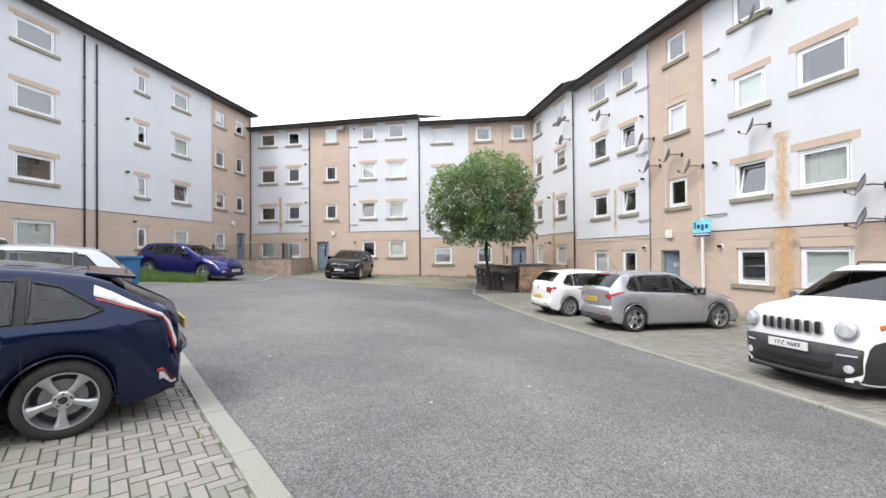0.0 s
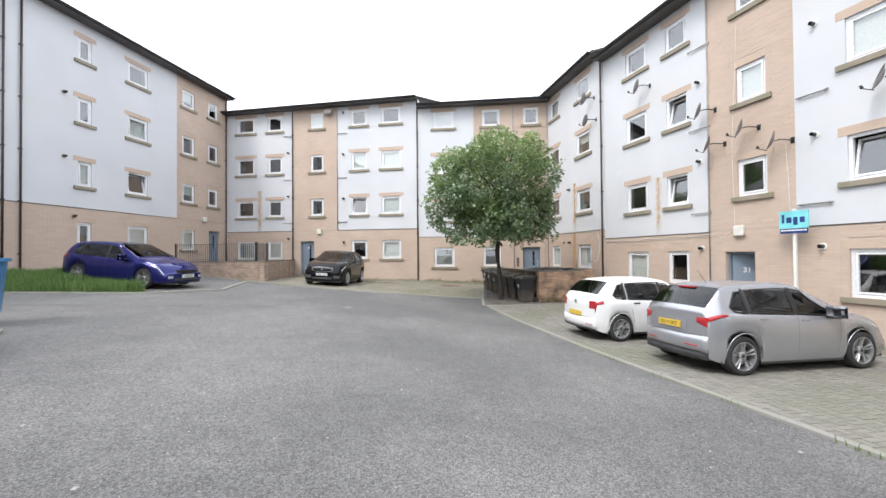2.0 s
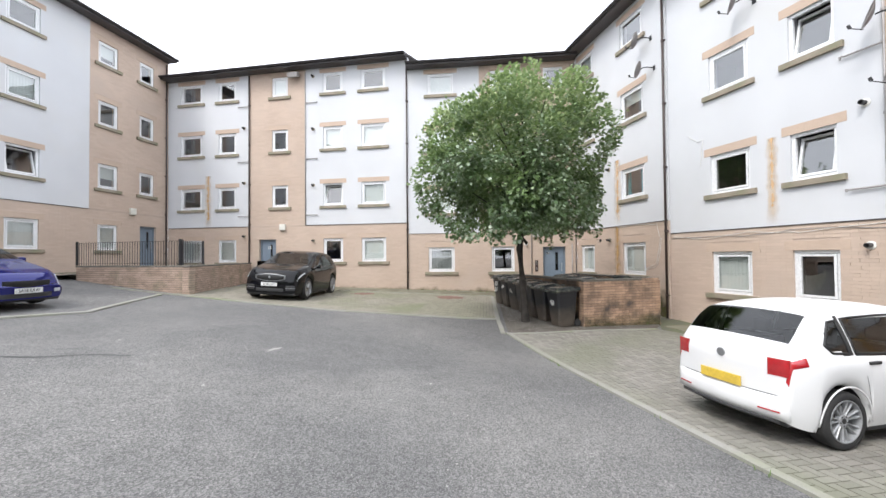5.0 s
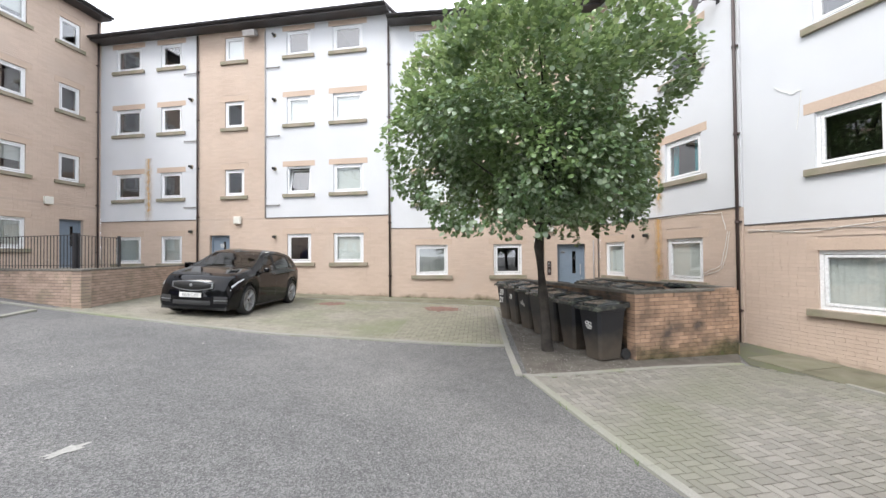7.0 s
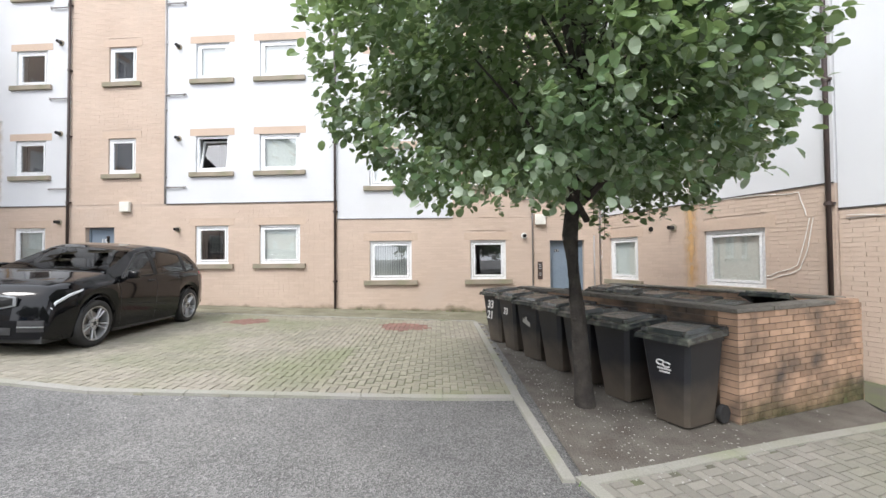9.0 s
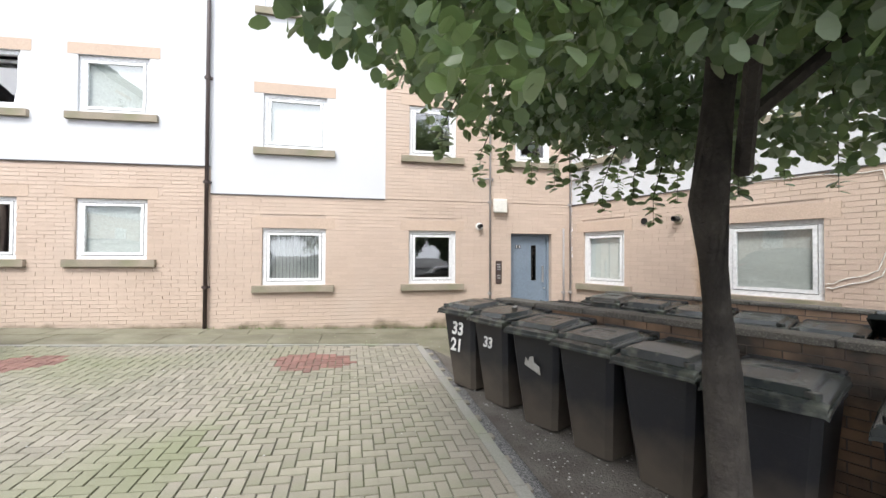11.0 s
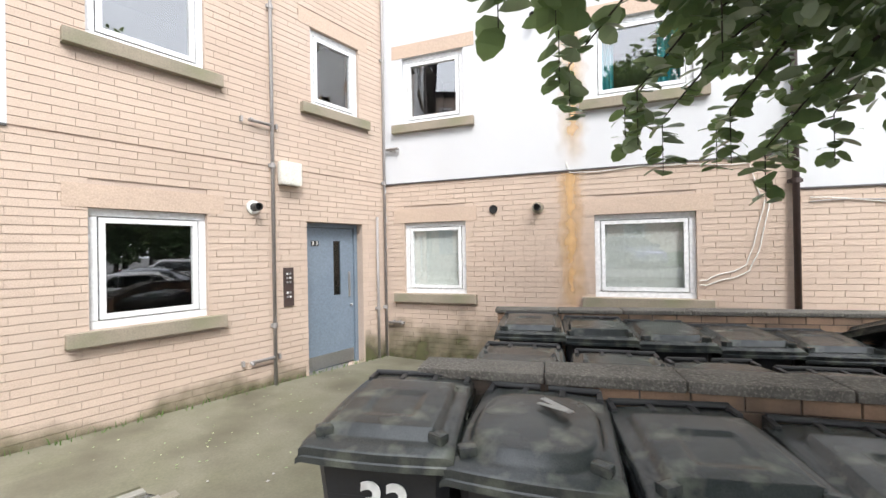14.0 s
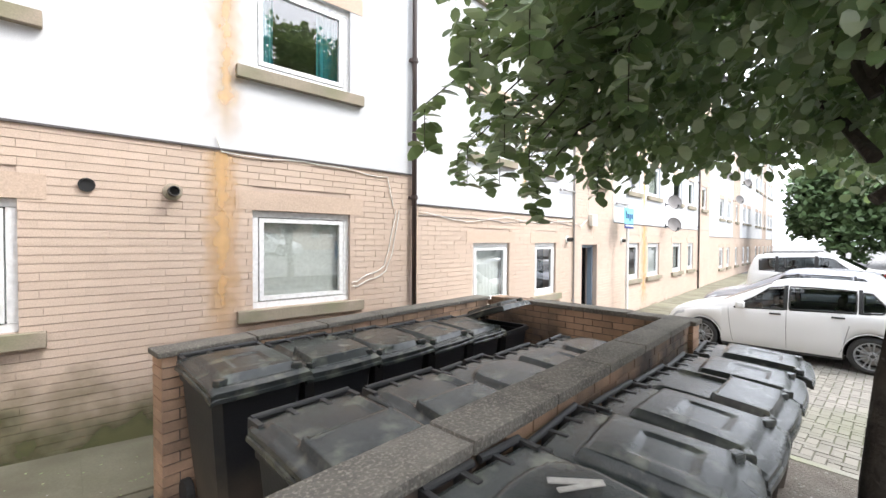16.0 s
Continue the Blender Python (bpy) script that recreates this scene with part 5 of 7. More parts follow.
# ---------------------------------------------------------------- wheelie bins
def bin_base(shape=0, name="wheelie_bin"):
    """Front (lid edge and label side) towards -y, hinge and wheels at +y; 0.58 wide, 0.72 deep, 1.07 high."""
    w = empty(name)
    bm = bmesh.new()
    secs = [(0.02, .20, -.24, .25), (.10, .205, -.25, .26), (.40, .235, -.285, .28), (.70, .262, -.315, .29), (.90, .278, -.335, .30), (.905, .292, -.35, .31), (.96, .292, -.352, .315)]
    rings = []
    for z, hx, y0, y1 in secs:
        c = .045
        rings.append([bm.verts.new(p + (z,)) for p in ((-hx + c, y0), (hx - c, y0), (hx, y0 + c), (hx, y1 - c), (hx - c, y1), (-hx + c, y1), (-hx, y1 - c), (-hx, y0 + c))])
    for a, b in zip(rings, rings[1:]):
        for k in range(8):
            bm.faces.new((a[k], a[(k + 1) % 8], b[(k + 1) % 8], b[k]))
    bm.faces.new(rings[0][::-1])
    inner = [bm.verts.new(v.co * 1 + Vector((-math.copysign(.03, v.co.x), -math.copysign(.03, v.co.y), 0))) for v in rings[-1]]
    for k in range(8):
        bm.faces.new((rings[-1][k], rings[-1][(k + 1) % 8], inner[(k + 1) % 8], inner[k]))
    bm.faces.new([bm.verts.new(v.co - Vector((0, 0, .2))) for v in inner])
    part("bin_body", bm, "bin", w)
    lid = bmesh.new()
    n, mm = 42, 42
    grid = []

    def step(v, lo, hi):
        v = max(0, min(1, (v - lo) / (hi - lo)))
        return v * v * (3 - 2 * v)
    for j in range(mm + 1):
        row = []
        for i in range(n + 1):
            sx, sy = i / n * 2 - 1, j / mm
            x = sx * (.308 - .012 * sy)
            y = -.39 + sy * .72 - .018 * (1 - sx * sx) * (1 - sy)
            z = .985 + .050 * math.sin(min(1, sy * 1.15) * math.pi * .5) * (1 - .22 * sx * sx)
            if shape == 0:
                ins = max(abs(sx) / .78, abs(sy - .46) / .345)
                z += .038 * (1 - step(ins, .92, 1.0))
                z -= .010 * (1 - step(max(abs(sx) / .40, abs(sy - .42) / .16), .8, 1.0))
            elif shape == 1:
                z += .040 * (1 - step(((abs(sx) / .84) ** 3.2 + (abs(sy - .45) / .36) ** 3.2) ** (1 / 3.2), .92, 1.01))
            else:
                z += .052 * (1 - step(max(abs(sx) / .84, abs(sy - .30) / .20), .90, 1.0))
                z += .022 * (1 - step(abs(abs(sx) - .76) / .10, .5, 1)) * step(sy, .45, .5) * (1 - step(sy, .86, .92))
            z -= .012 * step(abs(sx), .93, .99) + .012 * (1 - step(sy, .015, .06))
            row.append(lid.verts.new((x, y, z)))
        grid.append(row)
    for j in range(mm):
        for i in range(n):
            lid.faces.new((grid[j][i], grid[j][i + 1], grid[j + 1][i + 1], grid[j + 1][i]))
    edge = [grid[0][i] for i in range(n + 1)] + [grid[j][n] for j in range(1, mm + 1)] + [grid[mm][i] for i in range(n - 1, -1, -1)] + [grid[j][0] for j in range(mm - 1, 0, -1)]
    for drop, grow_ in ((.030, 1.0), (.033, 1.025), (.055, 1.03)):
        low = [lid.verts.new((v.co.x * grow_, (v.co.y + .03) * grow_ - .03, v.co.z - (drop if k_ == 0 else drop))) for k_, v in enumerate([grid[0][i] for i in range(n + 1)] + [grid[j][n] for j in range(1, mm + 1)] + [grid[mm][i] for i in range(n - 1, -1, -1)] + [grid[j][0] for j in range(mm - 1, 0, -1)])]
        for k in range(len(edge)):
            f = lid.faces.new((edge[k], edge[(k + 1) % len(edge)], low[(k + 1) % len(edge)], low[k]))
        edge = low
    lid.faces.new(edge)
    lo = part("lid", lid, "bin_lid", w, smooth=True)
    for p_ in lo.data.polygons:
        if abs(p_.normal.z) < .4 or len(p_.vertices) > 4:
            p_.use_smooth = False
    for s in (-1, 1):
        bm = bmesh.new()
        box(bm, s * .235 - .035, s * .235 + .035, -.335, -.285, .985, 1.028, Matrix.Translation((s * .235, -.31, 1)) @ Matrix.Rotation(radians(-28 * s), 4, "Z") @ Matrix.Translation((-s * .235, .31, -1)), bevel=.012)
        part("lid_grip", bm, "bin_lid", lo)
    bm = bmesh.new()
    for a_, b_ in (((-.265, -.02), (.02, .265)) if shape == 1 else ((-.265, .265),)):
        tube(bm, [(a_, .375, 1.035), (b_, .375, 1.035)], .017, 10)
    for x in (-.262, -.09, .09, .262):
        box(bm, x - .014, x + .014, .27, .392, .955, 1.04, bevel=.006)
    part("handle_bar", bm, "plastic", w, smooth=False)
    bm = bmesh.new()
    for k in range(2):
        box(bm, -.285, .285, .0, .006, .0, .012, Matrix.Translation((0, -.352, .915 + .022 * k)))
    part("rim_rib", bm, "bin", w)
    for s in (-1, 1):
        bm = bmesh.new()
        lathe(bm, [(.03, -.025), (.095, -.025), (.1, -.015), (.1, .015), (.095, .025), (.03, .025)], Matrix.Translation((s * .245, .30, .10)) @ Matrix.Rotation(radians(90), 4, "Y"), 20)
        part("wheel", bm, "rubber", w)
    return w


BINS = [bin_base(k) for k in range(3)]
ORDER = [0, 1, 0, 0, 2, 0, 0, 2, 2, 1, 0, 1, 0, 2, 1, 0, 0, 0]
BIN_COUNT = [0]


def put_bin(x, y, face, label="black plastic wheelie bin with closed lid", group="wheelie bins", z=None, tilt=0, numbers=None, logo=False, open_lid=0, first=False, patch=False):
    """face: the way its front looks, degrees counter-clockwise from -y."""
    m = pose(x, y, gz(x, y) + .03 if z is None else z, tilt, 0, face)
    o = copy_thing(BINS[ORDER[BIN_COUNT[0] % len(ORDER)]], m)
    BIN_COUNT[0] += 1
    LAST[0] = o
    tagged(o, label, "bin", group)
    if numbers:
        for k, t in enumerate(numbers):
            writing("painted_number", t, .17, Matrix.Translation((0.02, -.345 + .045 * k + .0, .72 - .19 * k)) @ Euler((radians(90 - 6), 0, 0)).to_matrix().to_4x4(), "paint_white", o, .002)
    if patch:
        bm = bmesh.new()
        v = [bm.verts.new(q) for q in ((-.1, -.33, .62), (.09, -.326, .55), (.08, -.33, .63), (.02, -.334, .66), (.015, -.338, .72), (-.03, -.337, .71), (-.05, -.334, .66), (-.08, -.336, .70))]
        bm.faces.new(v)
        part("torn_sticker", bm, "litter", o)
    if logo:
        bm = bmesh.new()
        for k, (ax, az) in enumerate(((-.035, .68), (.035, .665))):
            pts = [(ax + .045 * math.cos(a) * 1.0, -.335 + .01 * 0 - .004, az + .026 * math.sin(a)) for a in np.linspace(0.3, 5.6, 12)]
            tube(bm, pts, .009, 5)
        for k in range(2):
            box(bm, -.08 + .02 * k, .08 - .02 * k, -.328 + .006 * k, -.322 + .006 * k, .605 - .035 * k, .622 - .035 * k)
        part("council_emblem", bm, "paint_white", o)
    return o


LAST = [None]
# outer row along the front wall, backs to the wall
ux, uy = 1.56 / 3.99, -3.67 / 3.99
nx, ny = uy, -ux
face = math.degrees(math.atan2(uy, ux)) + 0
ROW = [(.02, ["33", "21"], 0, 0), (.64, ["33"], 0, 0), (1.26, None, 0, 1), (1.88, None, 0, 0), (2.5, None, 0, 0), (3.13, None, 0, 0), (3.9, None, 1, 0)]
for i, (s, num, logo, patch) in enumerate(ROW):
    rr = random.Random(i)
    x, y = -.16 + ux * s + nx * (.38 + .02 * i), 24.0 + uy * s + ny * (.38 + .02 * i)
    if i == 0:
        first = put_bin(x, y, face + rr.uniform(-4, 4), "black plastic wheelie bin painted with white numbers")
        writing("painted_number", "33", .21, Matrix.Translation((0.02, -.340, .74)) @ Euler((radians(84), 0, 0)).to_matrix().to_4x4(), "paint_white", first, .002)
        writing("painted_number", "21", .21, Matrix.Translation((-.03, -.318, .53)) @ Euler((radians(84), 0, 0)).to_matrix().to_4x4(), "paint_white", first, .002)
    else:
        o = put_bin(x, y, face + rr.uniform(-5, 5), ("black plastic wheelie bin painted with a white number" if num else "black plastic wheelie bin with a torn white sticker" if patch else "black plastic wheelie bin with a white emblem" if logo else "dusty black plastic wheelie bin standing on soil"), logo=logo, patch=patch)
        if num:
            writing("painted_number", "33", .16, Matrix.Translation((0, -.332, .70)) @ Euler((radians(84), 0, 0)).to_matrix().to_4x4(), "paint_white", o, .002)
        if num:
            bm = bmesh.new()
            box(bm, -.09, .09, -.03, .0, 0, .004, pose(x + .02, y - .06, gz(x, y) + 1.118, 0, 0, 62))
            box(bm, -.08, .07, .004, .026, 0, .004, pose(x + .02, y - .06, gz(x, y) + 1.118, 0, 4, 74))
            tagged(part("paper_scrap", bm, "litter", None), "torn strip of white paper lying on a bin lid", "litter")
# two rows inside the store
for i in range(5):
    rr = random.Random(50 + i)
    s = .5 + i * .64
    put_bin(-.16 + ux * s - nx * .60, 24.0 + uy * s - ny * .60, face + rr.uniform(-4, 4), "black plastic wheelie bin inside the brick bin store")
bx, by = (3.68 - 2.02), (21.25 - 24.75)
bl = math.hypot(bx, by)
bx, by = bx / bl, by / bl
for i in range(6):
    rr = random.Random(90 + i)
    s = .35 + i * .60
    put_bin(2.02 + bx * s + by * .42, 24.75 + by * s - bx * .42, math.degrees(math.atan2(by, bx)) + rr.uniform(-3, 3), "black plastic wheelie bin against the back wall of the store" if i < 5 else "black plastic wheelie bin with its lid propped open", logo=i in (0, 1, 4), z=gz(2.02 + bx * s + by * .42, 24.75 + by * s - bx * .42) + .085)
    if i == 5:
        for ch in bpy.context.scene.objects:
            if ch.parent and ch.parent == LAST[0] and ch.name.startswith("lid"):
                ch.matrix_local = Matrix.Translation((0, .33, .98)) @ Matrix.Rotation(radians(-24), 4, "X") @ Matrix.Translation((0, -.33, -.98))
for q in BINS:
    for o in [*q.children_recursive, q]:
        bpy.data.objects.remove(o)


# ---------------------------------------------------------------- the tree
def tree(x, y, seed=3):
    rr = random.Random(seed)
    w = empty("tree", pose(x, y, gz(x, y)), "broad-leaved tree with a dense round green crown", "tree")
    bm = bmesh.new()
    tube(bm, [(-.06, 0, -.1), (-.06, 0, .05), (-.08, .02, .5), (-.13, .02, 1.2), (-.2, .03, 2.1), (-.12, .0, 3.0), (0, 0, 4.2), (.05, .1, 5.6)], [.17, .125, .102, .094, .098, .08, .055, .02], 12)
    part("trunk", bm, "bark", w, smooth=True)
    bm = bmesh.new()
    for k in range(26):
        a, e = rr.uniform(0, 6.28), rr.uniform(.45, 1.2)
        z0 = rr.uniform(2.25, 4.4)
        L = rr.uniform(1.4, 2.6)
        d = Vector((math.cos(a) * math.cos(e), math.sin(a) * math.cos(e), math.sin(e)))
        p0 = Vector((0, 0, z0))
        tube(bm, [p0, p0 + d * L * .35 + Vector((0, 0, .15)), p0 + d * L * .7 + Vector((0, 0, .2)), p0 + d * L + Vector((0, 0, .1))], [.045, .032, .02, .007], 6)
    part("limb", bm, "bark", w)
    v, f, fresh_lit = [], [], []

    def leaf(c, ax, L):
        up = Vector((rr.uniform(-.6, .6), rr.uniform(-.6, .6), 1)).normalized()
        sd = ax.cross(up)
        if sd.length < .1:
            return
        sd.normalize()
        nn = sd.cross(ax) * .10 * L
        n, W = len(v), L * .40
        v.append(tuple(c))
        for u, q in ((.20, .78), (.55, 1.0), (.86, .60)):
            v.append(tuple(c + ax * L * u + sd * W * q + nn * q))
        v.append(tuple(c + ax * L))
        for u, q in ((.86, .60), (.55, 1.0), (.20, .78)):
            v.append(tuple(c + ax * L * u - sd * W * q + nn * q))
        f.extend([(n, n + 1, n + 7), (n + 1, n + 2, n + 6, n + 7), (n + 2, n + 3, n + 5, n + 6), (n + 3, n + 4, n + 5)])

    # drooping twigs along the low northern rim of the crown
    base = Vector((x, y, gz(x, y)))
    twigs = bmesh.new()
    for q in ((.69, 22.91, 2.02), (.97, 22.45, 1.83), (.5, 23.0, 2.15), (.85, 22.6, 2.05), (-.67, 23.2, 2.36), (-.4, 23.1, 2.45), (-.03, 23.23, 2.38), (.3, 23.3, 2.3),
              (1.2, 21.7, 2.05), (1.55, 22.1, 2.1), (1.5, 22.7, 2.12), (1.9, 22.3, 2.15), (2.2, 21.6, 2.1), (1.1, 23.2, 2.25), (-1.2, 22.8, 2.5), (.1, 22.6, 2.3), (2.5, 22.3, 2.3)):
        tip = Vector(q) - base
        back = Vector((-tip.x * .35, -tip.y * .45, 1.0))
        pts = [tip + back * .95, tip + Vector((-tip.x * .1, -tip.y * .14, .62)), tip + Vector((0, 0, .3)), tip]
        tube(twigs, pts, [.012, .007, .004, .002], 5)
        for k in range(46):
            s = (k + rr.random()) / 46 * 2.99
            a = pts[int(s)].lerp(pts[int(s) + 1], s - int(s))
            an = rr.uniform(0, 6.28)
            leaf(a, Vector((math.cos(an), math.sin(an), rr.uniform(-.9, .15))).normalized(), rr.uniform(.09, .14))
            if s < 1.3:
                a2 = a + Vector((rr.uniform(-.14, .14), rr.uniform(-.14, .14), rr.uniform(-.1, .1)))
                leaf(a2, Vector((math.sin(an), math.cos(an), rr.uniform(-.9, .3))).normalized(), rr.uniform(.09, .14))
    part("twig", twigs, "bark", w)
    cz, rz, rxy = 4.44, 2.60, 2.98
    lobes = []
    for k in range(90):
        d = Vector((rr.gauss(0, 1), rr.gauss(0, 1), rr.gauss(0, 1))).normalized()
        lobes.append((d, rr.uniform(-.17, .10)))

    def radius(d):
        s = 1.0
        for q, h in lobes:
            c = d.dot(q)
            if c > .86:
                s += h * (c - .86) / .14 * .9
        return s
    for k in range(9000):
        d = Vector((rr.gauss(0, 1), rr.gauss(0, 1), rr.gauss(0, 1))).normalized()
        s = radius(d) * (rr.random() ** .27)
        zz = d.z * rz * s
        if d.z < 0:
            zz *= .93
        wide = 1 + .13 * max(0, -d.z)
        p = Vector((d.x * rxy * s * wide - .44, d.y * rxy * s * wide * .96 - .1, cz + zz))
        if p.z < 1.86 + .3 * rr.random() or (p.x < -1.3 and p.y > -.8 and p.z < 2.4 - .25 * rr.random()):
            continue
        if noise.noise(p * 1.15 + Vector((3.1, 7.7, 1.9))) < -.07:
            continue
        # more pale tufts towards the top: new growth plus painted-in skylight
        young_lit = rr.random() < max(0, d.z - .05) * 1.1
        # a twig's tuft of leaves
        out = (d + Vector((0, 0, .2 if d.z > 0 else -.4)) + Vector((rr.uniform(-.5, .5), rr.uniform(-.5, .5), rr.uniform(-.5, .5)))).normalized()
        for q in range(rr.randint(7, 10)):
            L = rr.uniform(.07, .118)
            c = p + Vector((rr.uniform(-.13, .13), rr.uniform(-.13, .13), rr.uniform(-.13, .13)))
            ax = (out + Vector((rr.uniform(-.9, .9), rr.uniform(-.9, .9), rr.uniform(-.9, .6)))).normalized()
            n0 = len(f)
            leaf(c, ax, L)
            fresh_lit.extend(range(n0, len(f)) if young_lit else ())
    crown = mesh_ob("crown", v, f, "leaf", w, "dense crown of small oval green leaves", kind="stuff")
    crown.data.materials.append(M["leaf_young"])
    for k in fresh_lit:
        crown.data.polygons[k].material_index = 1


tree(0.0, 20.62)

FM = {k: v[0] for k, v in FAC.items()}


# ---------------------------------------------------------------- fittings on the fronts
def on(fname, s, z, out=0.0):
    return FM[fname] @ Matrix.Translation((s, -out, z))


def downpipe(fname, s, z0, z1, r=.036, mat="brown_pipe", out=.06, label="dark brown cast downpipe fixed to the wall"):
    w = empty("downpipe", on(fname, s, 0, out), label, "pipe", "downpipes")
    bm = bmesh.new()
    tube(bm, [(0, 0, z0), (0, 0, z1)], r, 10)
    part("pipe", bm, mat, w, smooth=True)
    z = z0 + .8
    while z < z1:
        bm = bmesh.new()
        tube(bm, [(0, 0, z - .03), (0, 0, z + .03)], r * 1.35, 10)
        box(bm, -r * 1.9, r * 1.9, .0, out - .002, z - .02, z + .02)
        part("bracket", bm, mat, w)
        z += 2.0


for f, s_, a, b in (("west", 5.4, 1.0, 11.75), ("west", 5.96, 1.0, 11.6), ("west", 17.25, 1.1, 11.75), ("north", 4.76, .5, 10.8), ("north", 12.93, .1, 10.85), ("corner", 5.44, -.45, 10.3), ("east", 17.2, -.4, 9.8)):
    downpipe(f, s_, a, b)
for f, s_, a, b in (("middle", 5.6, -.1, 10.2), ("middle", 7.53, -.1, 10.2), ("east", 5.12, -.5, 9.8), ("north", 7.8, 3.2, 10.7), ("middle", 7.36, -.1, 2.15)):
    downpipe(f, s_, a, b, .022, "grey_metal", .035, "grey painted overflow pipe fixed to the wall")


def stub(fname, s0, s1, z):
    w = empty("overflow_pipe", on(fname, 0, z, .05), "short grey overflow pipe running along the wall", "pipe", "overflow pipes")
    bm = bmesh.new()
    tube(bm, [(s0, 0, .0), (s1, 0, .0), (s1, -.07, -.005)], .02, 8)
    part("pipe", bm, "grey_metal", w, smooth=True)
    for x in (s0 + .08, s1 - .08):
        bm = bmesh.new()
        box(bm, x - .012, x + .012, 0, .048, -.03, .03)
        part("clip", bm, "grey_metal", w)


for f, a, b, z in (("middle", 5.58, 5.30, 3.2), ("middle", 5.58, 5.28, .30), ("corner", .05, .27, 3.25), ("corner", .05, .32, .45), ("middle", 5.58, 5.3, 5.95), ("corner", .05, .27, 6.0),
                   ("east", 7.68, 8.4, 5.58), ("east", 7.68, 8.45, 2.82), ("east", 5.1, 4.5, 8.33), ("east", 5.1, 4.5, 5.66), ("east", 5.1, 4.55, 2.9), ("east", 7.68, 8.3, 8.3),
                   ("north", 4.7, 4.2, 9.25), ("north", 4.7, 4.2, 6.46), ("north", 4.7, 4.2, 3.72), ("north", 7.82, 8.45, 9.2), ("north", 7.82, 8.45, 6.45), ("north", 7.82, 8.45, 3.7)):
    stub(f, a, b, z)


def flue(fname, s, z, hole=False):
    w = empty("boiler_flue", on(fname, s, z), "round black boiler flue in the wall" if not hole else "open round vent hole in the wall", "flue", "wall flues")
    bm = bmesh.new()
    mm = Matrix.Rotation(radians(90), 4, "X")
    if hole:
        lathe(bm, [(.062, .0), (.062, .022), (.05, .022), (.05, .006)], mm, 20)
        part("duct", bm, "ink", w)
    else:
        lathe(bm, [(.085, .002), (.085, .02), (.06, .026)], mm, 20)
        part("collar", bm, "sill" if fname not in ("east", "middle") else "white", w)
        bm = bmesh.new()
        lathe(bm, [(.048, .02), (.048, .15), (.04, .15), (.038, .08)], mm, 18)
        part("duct", bm, "plastic", w)


flue("corner", 1.80, 2.20, True)
for f, s_, z in (("corner", 2.45, 2.19), ("corner", 2.44, 4.9), ("middle", 5.36, 2.16), ("east", 8.1, 7.32), ("east", 8.08, 4.55), ("east", 8.2, 1.75), ("east", 4.83, 1.76), ("east", 4.8, 4.6), ("east", 4.8, 7.2),
                 ("north", 4.45, 8.18), ("north", 4.45, 5.4), ("north", 4.45, 2.72), ("north", 8.2, 10.5), ("north", 8.2, 7.9), ("north", 8.2, 5.15), ("north", 8.2, 2.45), ("west", 7.5, 8.6), ("west", 7.5, 5.9), ("west", 7.9, 3.42)):
    flue(f, s_, z)


def bulkhead(fname, s, z):
    w = empty("bulkhead_light", on(fname, s, z), "square cream plastic wall light above the entrance", "light", "entrance lights")
    bm = bmesh.new()
    box(bm, -.13, .13, -.02, -.001, -.13, .13, bevel=.008)
    part("base", bm, "white", w)
    bm = bmesh.new()
    box(bm, -.15, .15, -.12, -.021, -.15, .15, bevel=.03)
    part("diffuser", bm, "cream", w)


for f, s_, z in (("middle", 5.82, 2.62), ("north", 6.59, 3.14), ("west", 15.34, 3.88), ("east", 6.12, 2.26)):
    bulkhead(f, s_, z)

# intercom panel by the door
w = empty("intercom", on("middle", 5.81, 1.16), "brushed steel door entry panel", "intercom")
bm = bmesh.new()
box(bm, -.07, .07, -.02, -.001, -.25, .25, bevel=.005)
part("plate", bm, "brown_pipe", w)
for i in range(10):
    bm = bmesh.new()
    box(bm, -.035 + (i % 2) * .04, -.01 + (i % 2) * .04, -.026, -.019, .16 - .055 * (i // 2) - (.08 if i > 5 else 0), .185 - .055 * (i // 2) - (.08 if i > 5 else 0))
    part("button", bm, "steel" if i % 3 else "paint_white", w)

# floodlight under the eaves
w = empty("floodlight", on("north", 7.3, 10.62), "grey box floodlight under the eaves", "light")
bm = bmesh.new()
box(bm, -.26, .26, -.40, -.12, -.1, .12, Matrix.Rotation(radians(18), 4, "X"), bevel=.02)
part("housing", bm, "grey_metal", w)
bm = bmesh.new()
box(bm, -.03, .03, -.2, -.001, .02, .08)
part("bracket", bm, "grey_metal", w)


